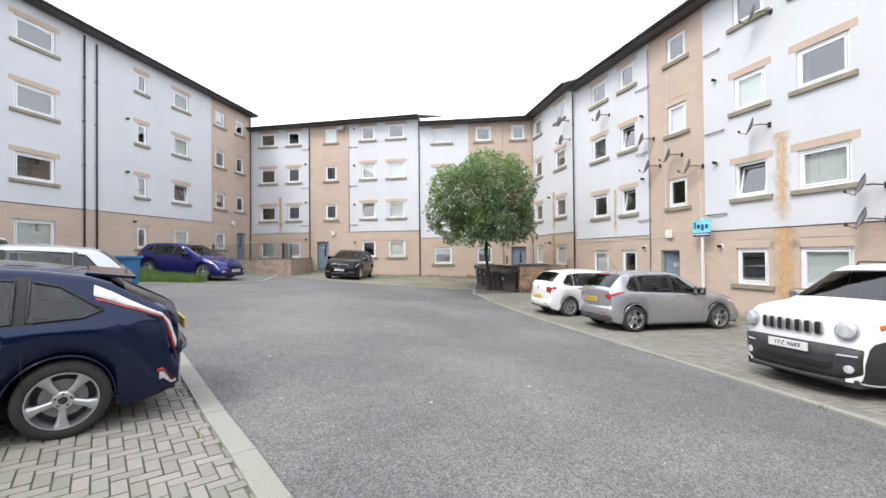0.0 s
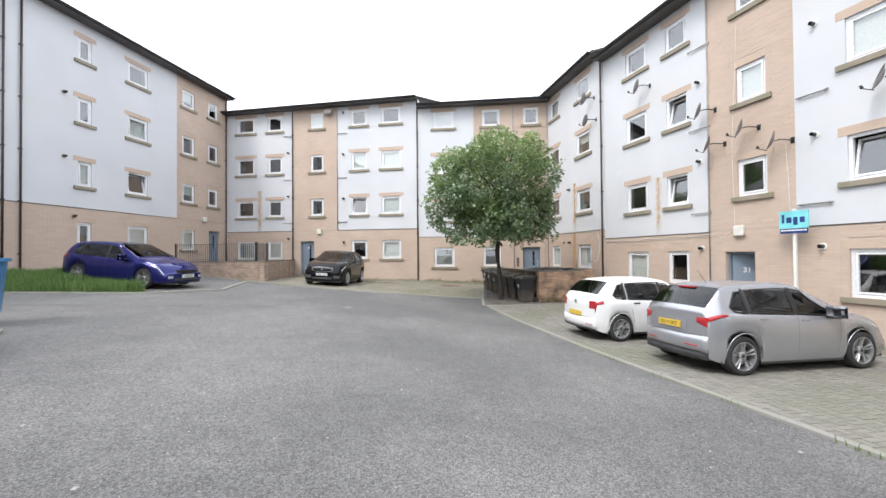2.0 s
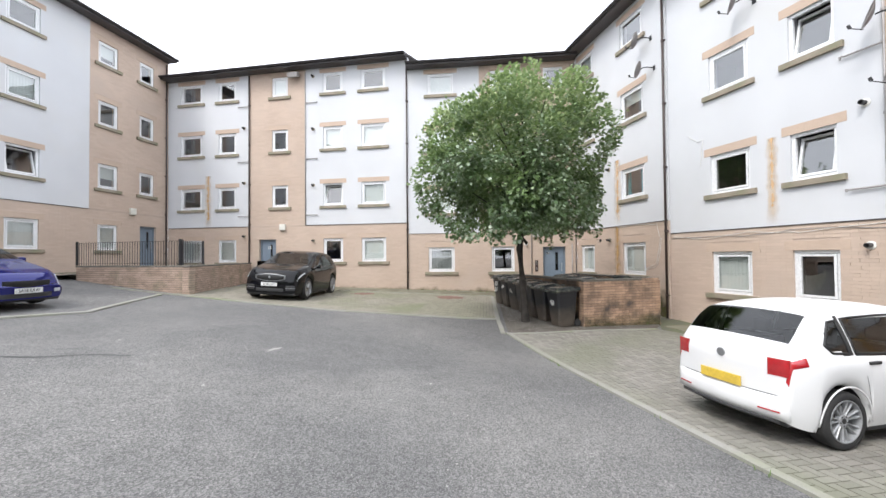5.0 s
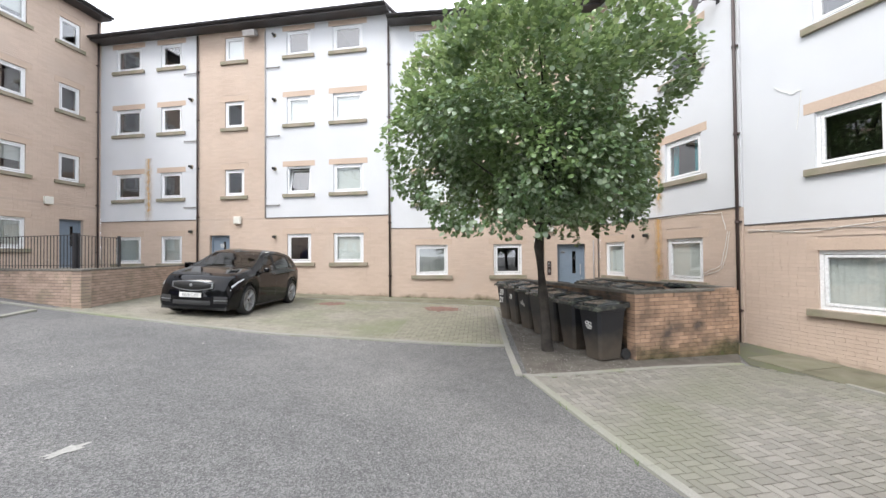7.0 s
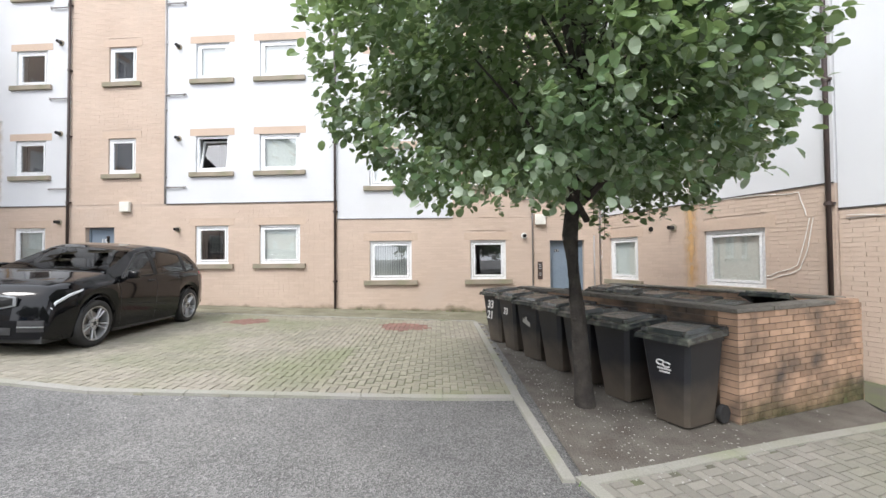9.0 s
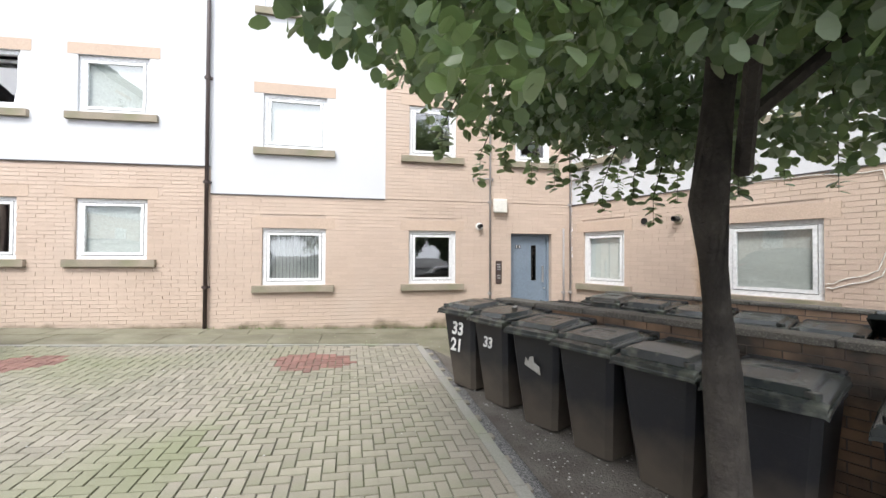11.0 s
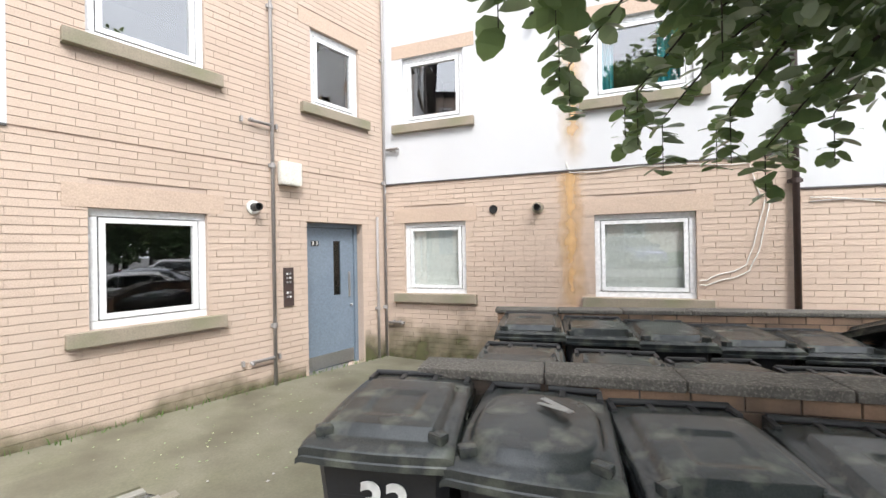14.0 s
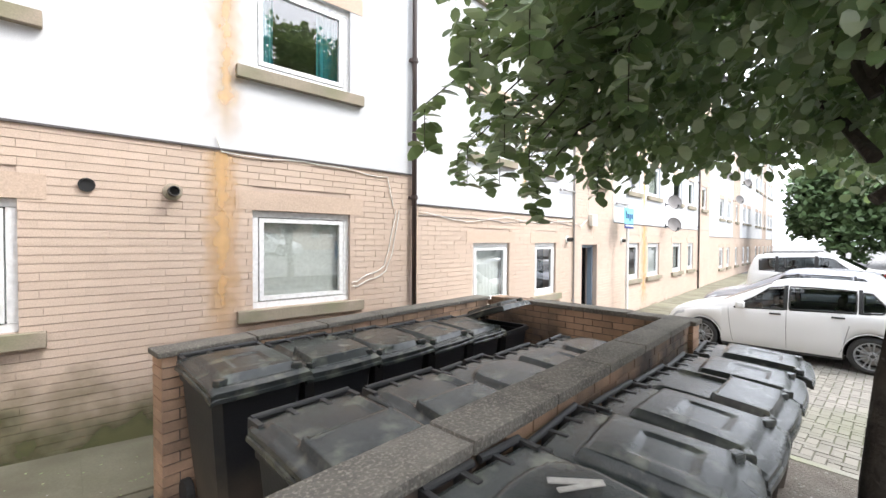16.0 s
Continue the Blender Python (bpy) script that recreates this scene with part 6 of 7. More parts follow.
def dish(fname, s, z, size=.27, arm=.34, turn=0):
    """A satellite dish on an arm out of the wall; it looks along the front, away from the corner."""
    w = empty("satellite_dish", on(fname, s, z), "weathered grey satellite dish on a wall bracket", "satellite dish", "satellite dishes")
    c = Vector((-.24, -arm, .02))
    bm = bmesh.new()
    box(bm, -.05, .05, -.012, -.001, -.08, .08)
    part("wall_plate", bm, "black_metal", w)
    bm = bmesh.new()
    tube(bm, [(0, -.01, 0), (0, -arm * .8, 0), (-.10, -arm, .02), (-.21, -arm, .02)], .017, 8)
    part("arm", bm, "black_metal", w)
    q = Vector((-.75, -.62 + turn, .34)).normalized()
    m = Matrix.Translation(c) @ q.to_track_quat("Z", "Y").to_matrix().to_4x4()
    bm = bmesh.new()
    prof = [(size * k / 6, .10 * (k / 6) ** 2 * size / .34) for k in range(7)]
    rings = [[bm.verts.new(m @ Vector((math.cos(a) * r * .88, math.sin(a) * r, zz))) for a in (2 * math.pi * i / 24 for i in range(24))] for r, zz in prof[1:]]
    o = bm.verts.new(m @ Vector((0, 0, 0)))
    for i in range(24):
        bm.faces.new((o, rings[0][i], rings[0][(i + 1) % 24]))
        for a, b in zip(rings, rings[1:]):
            bm.faces.new((a[i], b[i], b[(i + 1) % 24], a[(i + 1) % 24]))
    bmesh.ops.solidify(bm, geom=bm.faces[:], thickness=.008)
    part("reflector", bm, "grey_metal", w, smooth=True)
    bm = bmesh.new()
    tube(bm, [m @ Vector((0, -size, .05)), m @ Vector((0, -size * .95, .26))], .01, 6)
    part("feed_arm", bm, "black_metal", w)
    bm = bmesh.new()
    tube(bm, [m @ Vector((0, -size * .95, .25)), m @ Vector((0, -size * .75, .30))], .03, 8)
    part("receiver", bm, "plastic", w)


for f, s_, z in (("corner", 4.85, 8.75), ("corner", 5.0, 7.7), ("east", 2.7, 7.95), ("east", 5.37, 6.10), ("east", 5.67, 4.95), ("east", 6.70, 5.15), ("east", 7.56, 4.55), ("east", 9.8, 5.30), ("east", 12.4, 3.1), ("east", 12.4, 2.3), ("east", 9.9, 8.6), ("far", 3.0, 5.2), ("far", 6.0, 4.2), ("far", 9.0, 5.5)):
    dish(f, s_, z)

# sale board on a post against the wall
w = empty("sale_board", on("east", 7.78, 0, .32), "cyan and navy sale board on a white wooden post", "sign")
bm = bmesh.new()
box(bm, -.035, .035, -.03, .03, gz(7.5, 15.2) - .1, 2.72)
part("post", bm, "white", w)
bm = bmesh.new()
box(bm, -.34, .34, -.05, -.031, 2.22, 2.66)
part("board", bm, "sign_cyan", w)
bm = bmesh.new()
box(bm, -.32, .32, -.053, -.034, 2.09, 2.215)
part("strip", bm, "sign_navy", w)
for x0, x1, z0, z1 in ((-.27, -.21, 2.36, 2.58), (-.16, -.04, 2.36, 2.50), (.0, .10, 2.30, 2.50), (.15, .26, 2.36, 2.50)):
    bm = bmesh.new()
    box(bm, x0, x1, -.056, -.051, z0, z1, bevel=.002)
    part("lettering", bm, "sign_navy", w)
bm = bmesh.new()
box(bm, -.3, .3, -.057, -.054, 2.15, 2.185)
part("lettering", bm, "paint_white", w)


# loose cables on the wall
def cable(fname, pts, mat="white", r=.007, out=.015):
    w = empty("cable", on(fname, 0, 0, out), "thin loose cable clipped to the wall", "cable", "wall cables")
    bm = bmesh.new()
    dense = []
    for (a, b), (c, d) in zip(pts, pts[1:]):
        for k in range(6):
            t = k / 6
            dense.append((a + (c - a) * t, -.005 * math.sin(k), b + (d - b) * t + .012 * math.sin(a * 3 + k * 1.1)))
    dense.append((pts[-1][0], 0, pts[-1][1]))
    tube(bm, dense, r, 5)
    part("wire", bm, mat, w)


cable("corner", [(2.85, 2.80), (2.9, 2.65), (4.0, 2.66), (5.0, 2.60), (5.1, 2.2)])
cable("corner", [(5.15, 2.15), (5.05, 1.7), (4.95, 1.35), (4.6, 1.2), (4.45, 1.15)])
cable("corner", [(5.2, 2.15), (5.10, 1.6), (4.98, 1.28), (4.6, 1.12), (4.45, 1.1)])
cable("east", [(.1, 2.15), (1.2, 2.05), (2.4, 2.16), (3.6, 2.1), (5.1, 2.2), (5.5, 2.1)])
cable("east", [(.1, 2.10), (1.4, 2.12), (2.4, 2.06), (3.6, 2.18), (5.1, 2.1)], "grey_metal")
cable("east", [(.7, 5.1), (1.0, 4.85), (1.2, 4.86), (1.1, 4.1)], "white")
cable("east", [(6.1, 8.4), (6.0, 6.5), (5.9, 4.9), (5.95, 2.3), (5.5, 2.08)], "white", .006)
cable("east", [(7.4, 4.5), (7.45, 3.4), (7.5, 2.3)], "white", .006)


# rusty runs of water down the fronts
def run_mat():
    m, nt, b = node_mat("rust_run")
    tc = nt.nodes.new("ShaderNodeTexCoord")
    sep = nt.nodes.new("ShaderNodeSeparateXYZ")
    nt.links.new(tc.outputs["UV"], sep.inputs[0])
    n = noise_node(nt, 5.0, 5)
    w = nt.nodes.new("ShaderNodeMath")
    w.operation = "PINGPONG"
    w.inputs[1].default_value = 0.5
    nt.links.new(sep.outputs[0], w.inputs[0])
    p = nt.nodes.new("ShaderNodeMath")
    p.operation = "MULTIPLY_ADD"
    nt.links.new(n.outputs[0], p.inputs[0])
    p.inputs[1].default_value = 0.7
    nt.links.new(w.outputs[0], p.inputs[2])
    tip = ramp(nt, sep.outputs[1], 0.0, 0.22)
    tp2 = nt.nodes.new("ShaderNodeMath")
    tp2.operation = "MULTIPLY"
    nt.links.new(ramp(nt, p.outputs[0], 0.42, 1.25), tp2.inputs[0])
    nt.links.new(tip, tp2.inputs[1])
    nt.links.new(tp2.outputs[0], b.inputs["Alpha"])
    nt.links.new(mix(nt, n.outputs[0], (0.62, 0.33, 0.09), (0.72, 0.48, 0.22)), b.inputs["Base Color"])
    b.inputs["Roughness"].default_value = 0.95
    return m


M["rust_run"] = run_mat()


def run(fname, s0, s1, z0, z1, out=.004, mat="rust_run", label="orange rust stain running down the wall"):
    ob = mesh_ob("wall_stain", [(s0, -out, z0), (s1, -out, z0), (s1, -out, z1), (s0, -out, z1)], [(0, 1, 2, 3)], mat, label=label, kind="structure")
    ob.matrix_world = FM[fname]
    uv = ob.data.uv_layers.new(name="UVMap")
    for i, q in enumerate(((0, 0), (1, 0), (1, 1), (0, 1))):
        uv.data[i].uv = q


def moss_mat():
    m, nt, b = node_mat("moss")
    tc = nt.nodes.new("ShaderNodeTexCoord")
    sep = nt.nodes.new("ShaderNodeSeparateXYZ")
    nt.links.new(tc.outputs["UV"], sep.inputs[0])
    n = noise_node(nt, 2.6, 6)
    a = nt.nodes.new("ShaderNodeMath")
    a.operation = "SUBTRACT"
    nt.links.new(n.outputs[0], a.inputs[0])
    nt.links.new(sep.outputs[1], a.inputs[1])
    nt.links.new(ramp(nt, a.outputs[0], -0.15, 0.42), b.inputs["Alpha"])
    nt.links.new(mix(nt, n.outputs[0], (0.06, 0.075, 0.02), (0.13, 0.12, 0.06)), b.inputs["Base Color"])
    b.inputs["Roughness"].default_value = 0.95
    return m


M["moss"] = moss_mat()
run("corner", 0.02, 5.4, -.5, 1.15, .007, "moss", "green moss growing on the foot of the wall")
run("middle", 0.02, 6.05, -.2, .38, .007, "moss", "green moss growing on the foot of the wall")
run("middle", 7.1, 7.56, -.2, .6, .007, "moss", "green moss growing on the foot of the wall")
run("north", 7.0, 12.9, -.1, .45, .007, "moss", "green moss growing on the foot of the wall")
run("east", 0.1, 14.0, -.9, -.1, .007, "moss", "green moss growing on the foot of the wall")
_u = Vector((2.35, .93, 0)).normalized()
FM["store_end"] = Matrix(((_u.x, -_u.y, 0, 1.45), (_u.y, _u.x, 0, 20.10), (0, 0, 1, 0), (0, 0, 0, 1)))
run("store_end", .02, 2.5, -.6, .25, .006, "moss", "green moss growing on the foot of the bin store wall")
# black drip bead along the foot of the roughcast
for f_, (m_, L_, h_, b_, l_, e_, r_) in FAC.items():
    spans, x_ = [], 0.0
    for p_, q_ in sorted(b_):
        if p_ > x_:
            spans.append((x_, p_))
        x_ = max(x_, q_)
    if x_ < L_:
        spans.append((x_, L_))
    bm = bmesh.new()
    for p_, q_ in spans:
        box(bm, p_ + .003, q_ - .003, -.020, -.001, l_ - .004, l_ + .016)
    part("drip_bead", bm, "gutter", label="thin dark drip bead under the roughcast", kind="structure").matrix_world = m_
run("north", 2.15, 2.62, 3.05, 5.85)
run("corner", 2.70, 3.20, 2.70, 5.15)
run("east", 9.80, 10.42, 2.28, 5.0)
run("east", 9.75, 10.55, -.4, 2.25, .006)
run("east", 2.85, 3.2, 2.28, 4.4)
run("corner", 2.65, 3.15, .6, 2.65, .006)


# ---------------------------------------------------------------- trees and far things
def far_tree(x, y, h, r, seed):
    rr = random.Random(seed)
    w = empty("tree", pose(x, y, gz(x, y)), "tall leafy tree beyond the end of the yard", "tree", "far trees")
    bm = bmesh.new()
    tube(bm, [(0, 0, -.2), (.1, 0, h * .3), (0, .1, h * .75)], [.28, .2, .05], 9)
    part("trunk", bm, "bark", w)
    v, f = [], []
    for k in range(2600):
        d = Vector((rr.gauss(0, 1), rr.gauss(0, 1), rr.gauss(0, 1))).normalized()
        s = rr.random() ** .3 * (1 + .25 * math.sin(d.x * 5 + seed) * math.cos(d.z * 4))
        p = Vector((d.x * r * s, d.y * r * s, h * .6 + d.z * h * .42 * s))
        for q in range(3):
            a = Vector((rr.uniform(-1, 1), rr.uniform(-1, 1), rr.uniform(-1, 1))).normalized() * .24
            b = a.cross(Vector((rr.uniform(-1, 1), rr.uniform(-1, 1), 1))).normalized() * .15
            c = p + Vector((rr.uniform(-.3, .3), rr.uniform(-.3, .3), rr.uniform(-.3, .3)))
            n = len(v)
            v += [tuple(c - a), tuple(c + b), tuple(c + a), tuple(c - b)]
            f.append((n, n + 1, n + 2, n + 3))
    mesh_ob("crown", v, f, "leaf_far", w, kind="stuff")


for i, (x, y, h, r) in enumerate(((-14, -20, 11, 4.5), (-6, -23, 12, 5), (3, -22, 10, 4.5), (11, -24, 12, 5), (16, -30, 12, 5), (9, -12.5, 9, 3.6), (12.5, -10, 8, 3.0))):
    far_tree(x, y, h, r, i)

# blue wheeled container
w = empty("waste_container", pose(-9.9, 9.6, gz(-9.9, 9.6) + .02, 0, 0, 48), "large blue plastic wheeled waste container", "bin")
bm = bmesh.new()
r1 = [bm.verts.new(q) for q in ((-.52, -.30, .16), (.52, -.30, .16), (.52, .30, .16), (-.52, .30, .16))]
r2 = [bm.verts.new(q) for q in ((-.60, -.36, 1.12), (.60, -.36, 1.12), (.60, .36, 1.12), (-.60, .36, 1.12))]
for k in range(4):
    bm.faces.new((r1[k], r1[(k + 1) % 4], r2[(k + 1) % 4], r2[k]))
bm.faces.new(r1[::-1])
bm.faces.new(r2)
for k in range(5):
    box(bm, -.5 + k * .24, -.46 + k * .24, -.375, -.33, .2, 1.05)
part("body", bm, "blue_bin", w)
bm = bmesh.new()
box(bm, -.65, .65, -.42, .42, 1.12, 1.19, bevel=.02)
part("lid", bm, "blue_bin", w)
for sx in (-.42, .42):
    for sy in (-.22, .22):
        bm = bmesh.new()
        lathe(bm, [(.02, -.02), (.08, -.02), (.08, .02), (.02, .02)], Matrix.Translation((sx, sy, .08)) @ Matrix.Rotation(radians(90), 4, "X"), 16)
        part("wheel", bm, "rubber", w)


# ---------------------------------------------------------------- kerbs and slabs
def kerb(pts, label, width=.13, rise=.035, step=.9):
    w = empty("kerb", None, label, kind="structure")
    for a, b in zip(pts, pts[1:]):
        a, b = Vector((*a, 0)), Vector((*b, 0))
        L = (b - a).length
        u = (b - a) / L
        n = max(1, round(L / step))
        side = Vector((-u.y, u.x, 0)) * width
        for k in range(n):
            p, q = a + u * (L * k / n + .004), a + u * (L * (k + 1) / n - .004)
            v = []
            for z in (-.1, rise):
                for c in (p, q, q + side, p + side):
                    i = .006 if z == rise else 0
                    cc = c + (side.normalized() * (i if c in (p, q) else -i))
                    v.append((cc.x, cc.y, gz(c.x, c.y) + z))
            mesh_ob("kerb_stone", v, [(0, 1, 5, 4), (1, 2, 6, 5), (2, 3, 7, 6), (3, 0, 4, 7), (4, 5, 6, 7)], "kerb", w)


kerb([(kx(-4) - .1, -4), (kx(4) - .1, 4), (kx(12) - .1, 12), (-.70, 19.1)][::-1], "weathered concrete kerb stones along the parking bays")
kerb([(-.70, 19.05), (-.78, 20.85), (-.86, 25.8)], "mossy concrete kerb stones beside the planting bed", .12)
kerb([(-.6, 18.98), (3.4, 20.2)], "mossy concrete kerb stones beside the planting bed", .12)
kerb([(-13.7, 21.2), (-11.4, 20.85), (-5.7, 20.24), (-.80, 20.8)], "weathered concrete kerb stones along the parking bays", .13)
kerb([(-8.72, 9.42), (-5.35, 6.36), (-2.64, 3.82), (-1.88, 3.13), (-1.27, 2.55), (2.2, -1.1)][::-1], "weathered concrete kerb stones along the parking bays", .20, .04)
kerb([(-10.4, 7.6), (-8.72, 9.42)], "weathered concrete kerb stones along the parking bays", .20, .04)
kerb([(-12.0, 26.25), (-.9, 25.9)], "mossy concrete kerb stones along the path", .08, .03)
kerb([(wall_x(19.2) - 1.48, 19.2), (wall_x(-4) - 1.38, -4)], "mossy concrete kerb stones along the path", .10, .06)
kerb([(-18.2, 10.3), (-14.4, 12.8), (-11.0, 14.95), (-9.9, 16.9), (-11.3, 20.6)], "weathered concrete kerb stones edging the grass", .13, .04)


def slab_row(a, b, width, n, label, cols=1):
    w = empty("paving_slabs", None, label, kind="structure")
    a, b = Vector((*a, 0)), Vector((*b, 0))
    u = (b - a).normalized()
    L = (b - a).length
    sd = Vector((-u.y, u.x, 0))
    rr = random.Random(int(L * 100))
    for c in range(cols):
        for k in range(n):
            x0, x1, y0, y1 = L * k / n + .006, L * (k + 1) / n - .006, width * c / cols + .006, width * (c + 1) / cols - .006
            h = rr.uniform(.026, .034)
            v = []
            for z in (-.03, h):
                for p, q in ((x0, y0), (x1, y0), (x1, y1), (x0, y1)):
                    pt = a + u * p + sd * q
                    v.append((pt.x, pt.y, gz(pt.x, pt.y) + z))
            mesh_ob("slab", v, [(0, 1, 5, 4), (1, 2, 6, 5), (2, 3, 7, 6), (3, 0, 4, 7), (4, 5, 6, 7)], "flag", w)


slab_row((-12.0, 26.36), (-.9, 26.0), .72, 13, "mossy concrete paving slabs along the wall")
slab_row((-12.0, 27.12), (-4.71, 26.86), .52, 9, "mossy concrete paving slabs along the wall")
slab_row((-4.69, 26.86), (-1.6, 26.835), .48, 4, "mossy concrete paving slabs along the wall")
slab_row((wall_x(21.2) - .03, 21.2), (wall_x(-4) - .03, -4), -1.2, 30, "mossy concrete paving slabs along the wall")
slab_row((4.42, 22.2), (3.25, 25.6), 1.0, 4, "mossy concrete paving slabs along the wall")

# tar seam across the yard and a strip of newer surfacing beside it
def seam(pts, width, label):
    v, f = [], []
    for i, (x, y) in enumerate(pts):
        a, b = Vector(pts[max(i - 1, 0)]), Vector(pts[min(i + 1, len(pts) - 1)])
        d = (b - a).normalized() * width * (.7 + .5 * math.sin(i * 2.7) ** 2) / 2
        v += [(x - d.y, y + d.x, gz(x, y) + .004), (x + d.y, y - d.x, gz(x, y) + .004)]
        if i:
            f.append((2 * i - 2, 2 * i - 1, 2 * i + 1, 2 * i))
    mesh_ob("tar_seam", v, f, "tar", label=label, kind="structure")


seam([((-12.3, 11.6)[0] + ((-6.4, 14.3)[0] - (-12.3, 11.6)[0]) * k / 40, (-12.3, 11.6)[1] + ((-6.4, 14.3)[1] - (-12.3, 11.6)[1]) * k / 40 + .05 * math.sin(k * .9)) for k in range(41)], .06, "dark tar seam between two patches of asphalt")

# dried splash of white paint on the asphalt
bm = bmesh.new()
vs_ = []
for k in range(14):
    a_ = 2 * math.pi * k / 14
    rr_ = .075 * (1 + .35 * math.sin(k * 2.3))
    x_, y_ = -4.8 + math.cos(a_) * rr_ * .8 + math.sin(a_) * rr_ * .5, 15.40 + math.sin(a_) * rr_ * 2.0
    vs_.append(bm.verts.new((x_, y_, gz(x_, y_) + .005)))
bm.faces.new(vs_)
part("paint_splash", bm, "litter", label="dried white paint splash on the asphalt", kind="structure")

# drain cover in the path before the entrance
dx_, dy_ = (1.94, 25.70)
bm = bmesh.new()
lathe(bm, [(.0, .012), (.17, .012), (.175, .006), (.19, .006), (.195, .014), (.225, .014), (.23, -.01)], pose(dx_, dy_, gz(dx_, dy_) + .02), 28)
tagged(part("drain_cover", bm, "sill"), "round mossy cast iron drain cover set in the concrete path", "drain cover")
bm = bmesh.new()
box(bm, -.05, .05, -.035, .035, 0, .004, pose(1.14, 25.58, gz(1.14, 25.58) + .024, 0, 2, 25), bevel=.001)
tagged(part("paper_scrap", bm, "litter"), "small scrap of white paper lying on the concrete path", "litter")

# ---------------------------------------------------------------- grass, litter
rr = random.Random(11)
GR = [(-17.4, 11.2), (-14.3, 13.0), (-11.2, 15.05), (-12.3, 15.5), (-14.6, 16.4), (-16.5, 17.4), (-17.9, 16.5)]
sheet("grass_bank", GR, .02, "soil", "rough grassy bank")
v, f = [], []


def blade(x, y, h, w_):
    a = rr.uniform(0, 6.28)
    dx, dy = math.cos(a), math.sin(a)
    lx, ly = rr.uniform(-.5, .5) * h, rr.uniform(-.5, .5) * h
    z = gz(x, y) + .01
    n = len(v)
    v.extend([(x - dx * w_, y - dy * w_, z), (x + dx * w_, y + dy * w_, z), (x + lx * .4 + dx * w_ * .6, y + ly * .4 + dy * w_ * .6, z + h * .6), (x + lx * .4 - dx * w_ * .6, y + ly * .4 - dy * w_ * .6, z + h * .6), (x + lx, y + ly, z + h)])
    f.extend([(n, n + 1, n + 2, n + 3), (n + 3, n + 2, n + 4)])


while len(v) < 5 * 20000:
    x, y = rr.uniform(-18, -11), rr.uniform(11, 17.5)
    if inside(GR, x, y):
        blade(x, y, rr.uniform(.18, .38) + .2 * max(0, math.sin(x * 2.1) * math.cos(y * 1.7)), rr.uniform(.006, .012))
mesh_ob("grass", v, f, "grass", label="long green grass on the bank", kind="stuff")
v, f = [], []
for k in range(900):
    t = rr.random()
    if k % 3 == 0:
        x, y = -4.71 + 7.4 * t, 27.33 - rr.random() ** 2 * .1
    elif k % 3 == 1:
        x, y = kx(19 - 18 * t) - .13 + rr.uniform(-.03, .03), 19 - 18 * t
        if math.sin(y * 5) < .6:
            continue
    else:
        x, y = -5.22 + 4.0 * t, 6.0 - 4.0 * t + rr.uniform(-.04, .04)
        if math.sin(x * 7) < .7:
            continue
    blade(x, y, rr.uniform(.03, .09), .006)
mesh_ob("weeds", v, f, "grass", label="small green weeds in the joints of kerbs and wall foot", kind="stuff")
v, f = [], []
for k in range(2400):
    if k < 1100:
        x, y = rr.uniform(-.6, 1.4), rr.uniform(19.0, 24.2)
        if x > -.16 + (24.0 - y) * .425 + .1 or rr.random() < .1:
            continue
        s = rr.uniform(.005, .014)
    else:
        x, y = rr.uniform(-9, 3), rr.uniform(3, 26)
        s = rr.uniform(.005, .013) * (2.2 if rr.random() < .04 else 1)
    z = gz(x, y) + (.032 if y > 19 and x > -.7 else .03 if y > 20.9 else .004)
    a = rr.uniform(0, 3.1)
    n = len(v)
    c, d = math.cos(a) * s, math.sin(a) * s
    v.extend([(x - c, y - d, z), (x + d, y - c, z), (x + c, y + d, z), (x - d, y + c, z), (x, y, z + s * .6)])
    f.extend([(n, n + 1, n + 4), (n + 1, n + 2, n + 4), (n + 2, n + 3, n + 4), (n + 3, n, n + 4)])
mesh_ob("gravel_and_litter", v, f, "litter", label="scattered pale stones and scraps of litter", kind="stuff")


# leaf scraps and grit lying on the mossy path by the entrance
v, f = [], []
rr = random.Random(77)
for k in range(420):
    x, y = rr.uniform(-3.5, 3.2), rr.uniform(24.4, 27.0)
    if y < 25.9 and x < -.2 or y < 24.9 and x < 2.0:
        continue
    s, a, z = rr.uniform(.006, .017), rr.uniform(0, 6.28), gz(x, y) + .036
    n = len(v)
    c, d = math.cos(a) * s, math.sin(a) * s
    v.extend([(x - c, y - d, z), (x + d * .6, y - c * .6, z + .002), (x + c, y + d, z), (x - d * .6, y + c * .6, z + .003)])
    f.append((n, n + 1, n + 2, n + 3))
mesh_ob("leaf_scraps", v, f, "leaf_young", label="small fallen leaf scraps on the mossy path", kind="stuff")


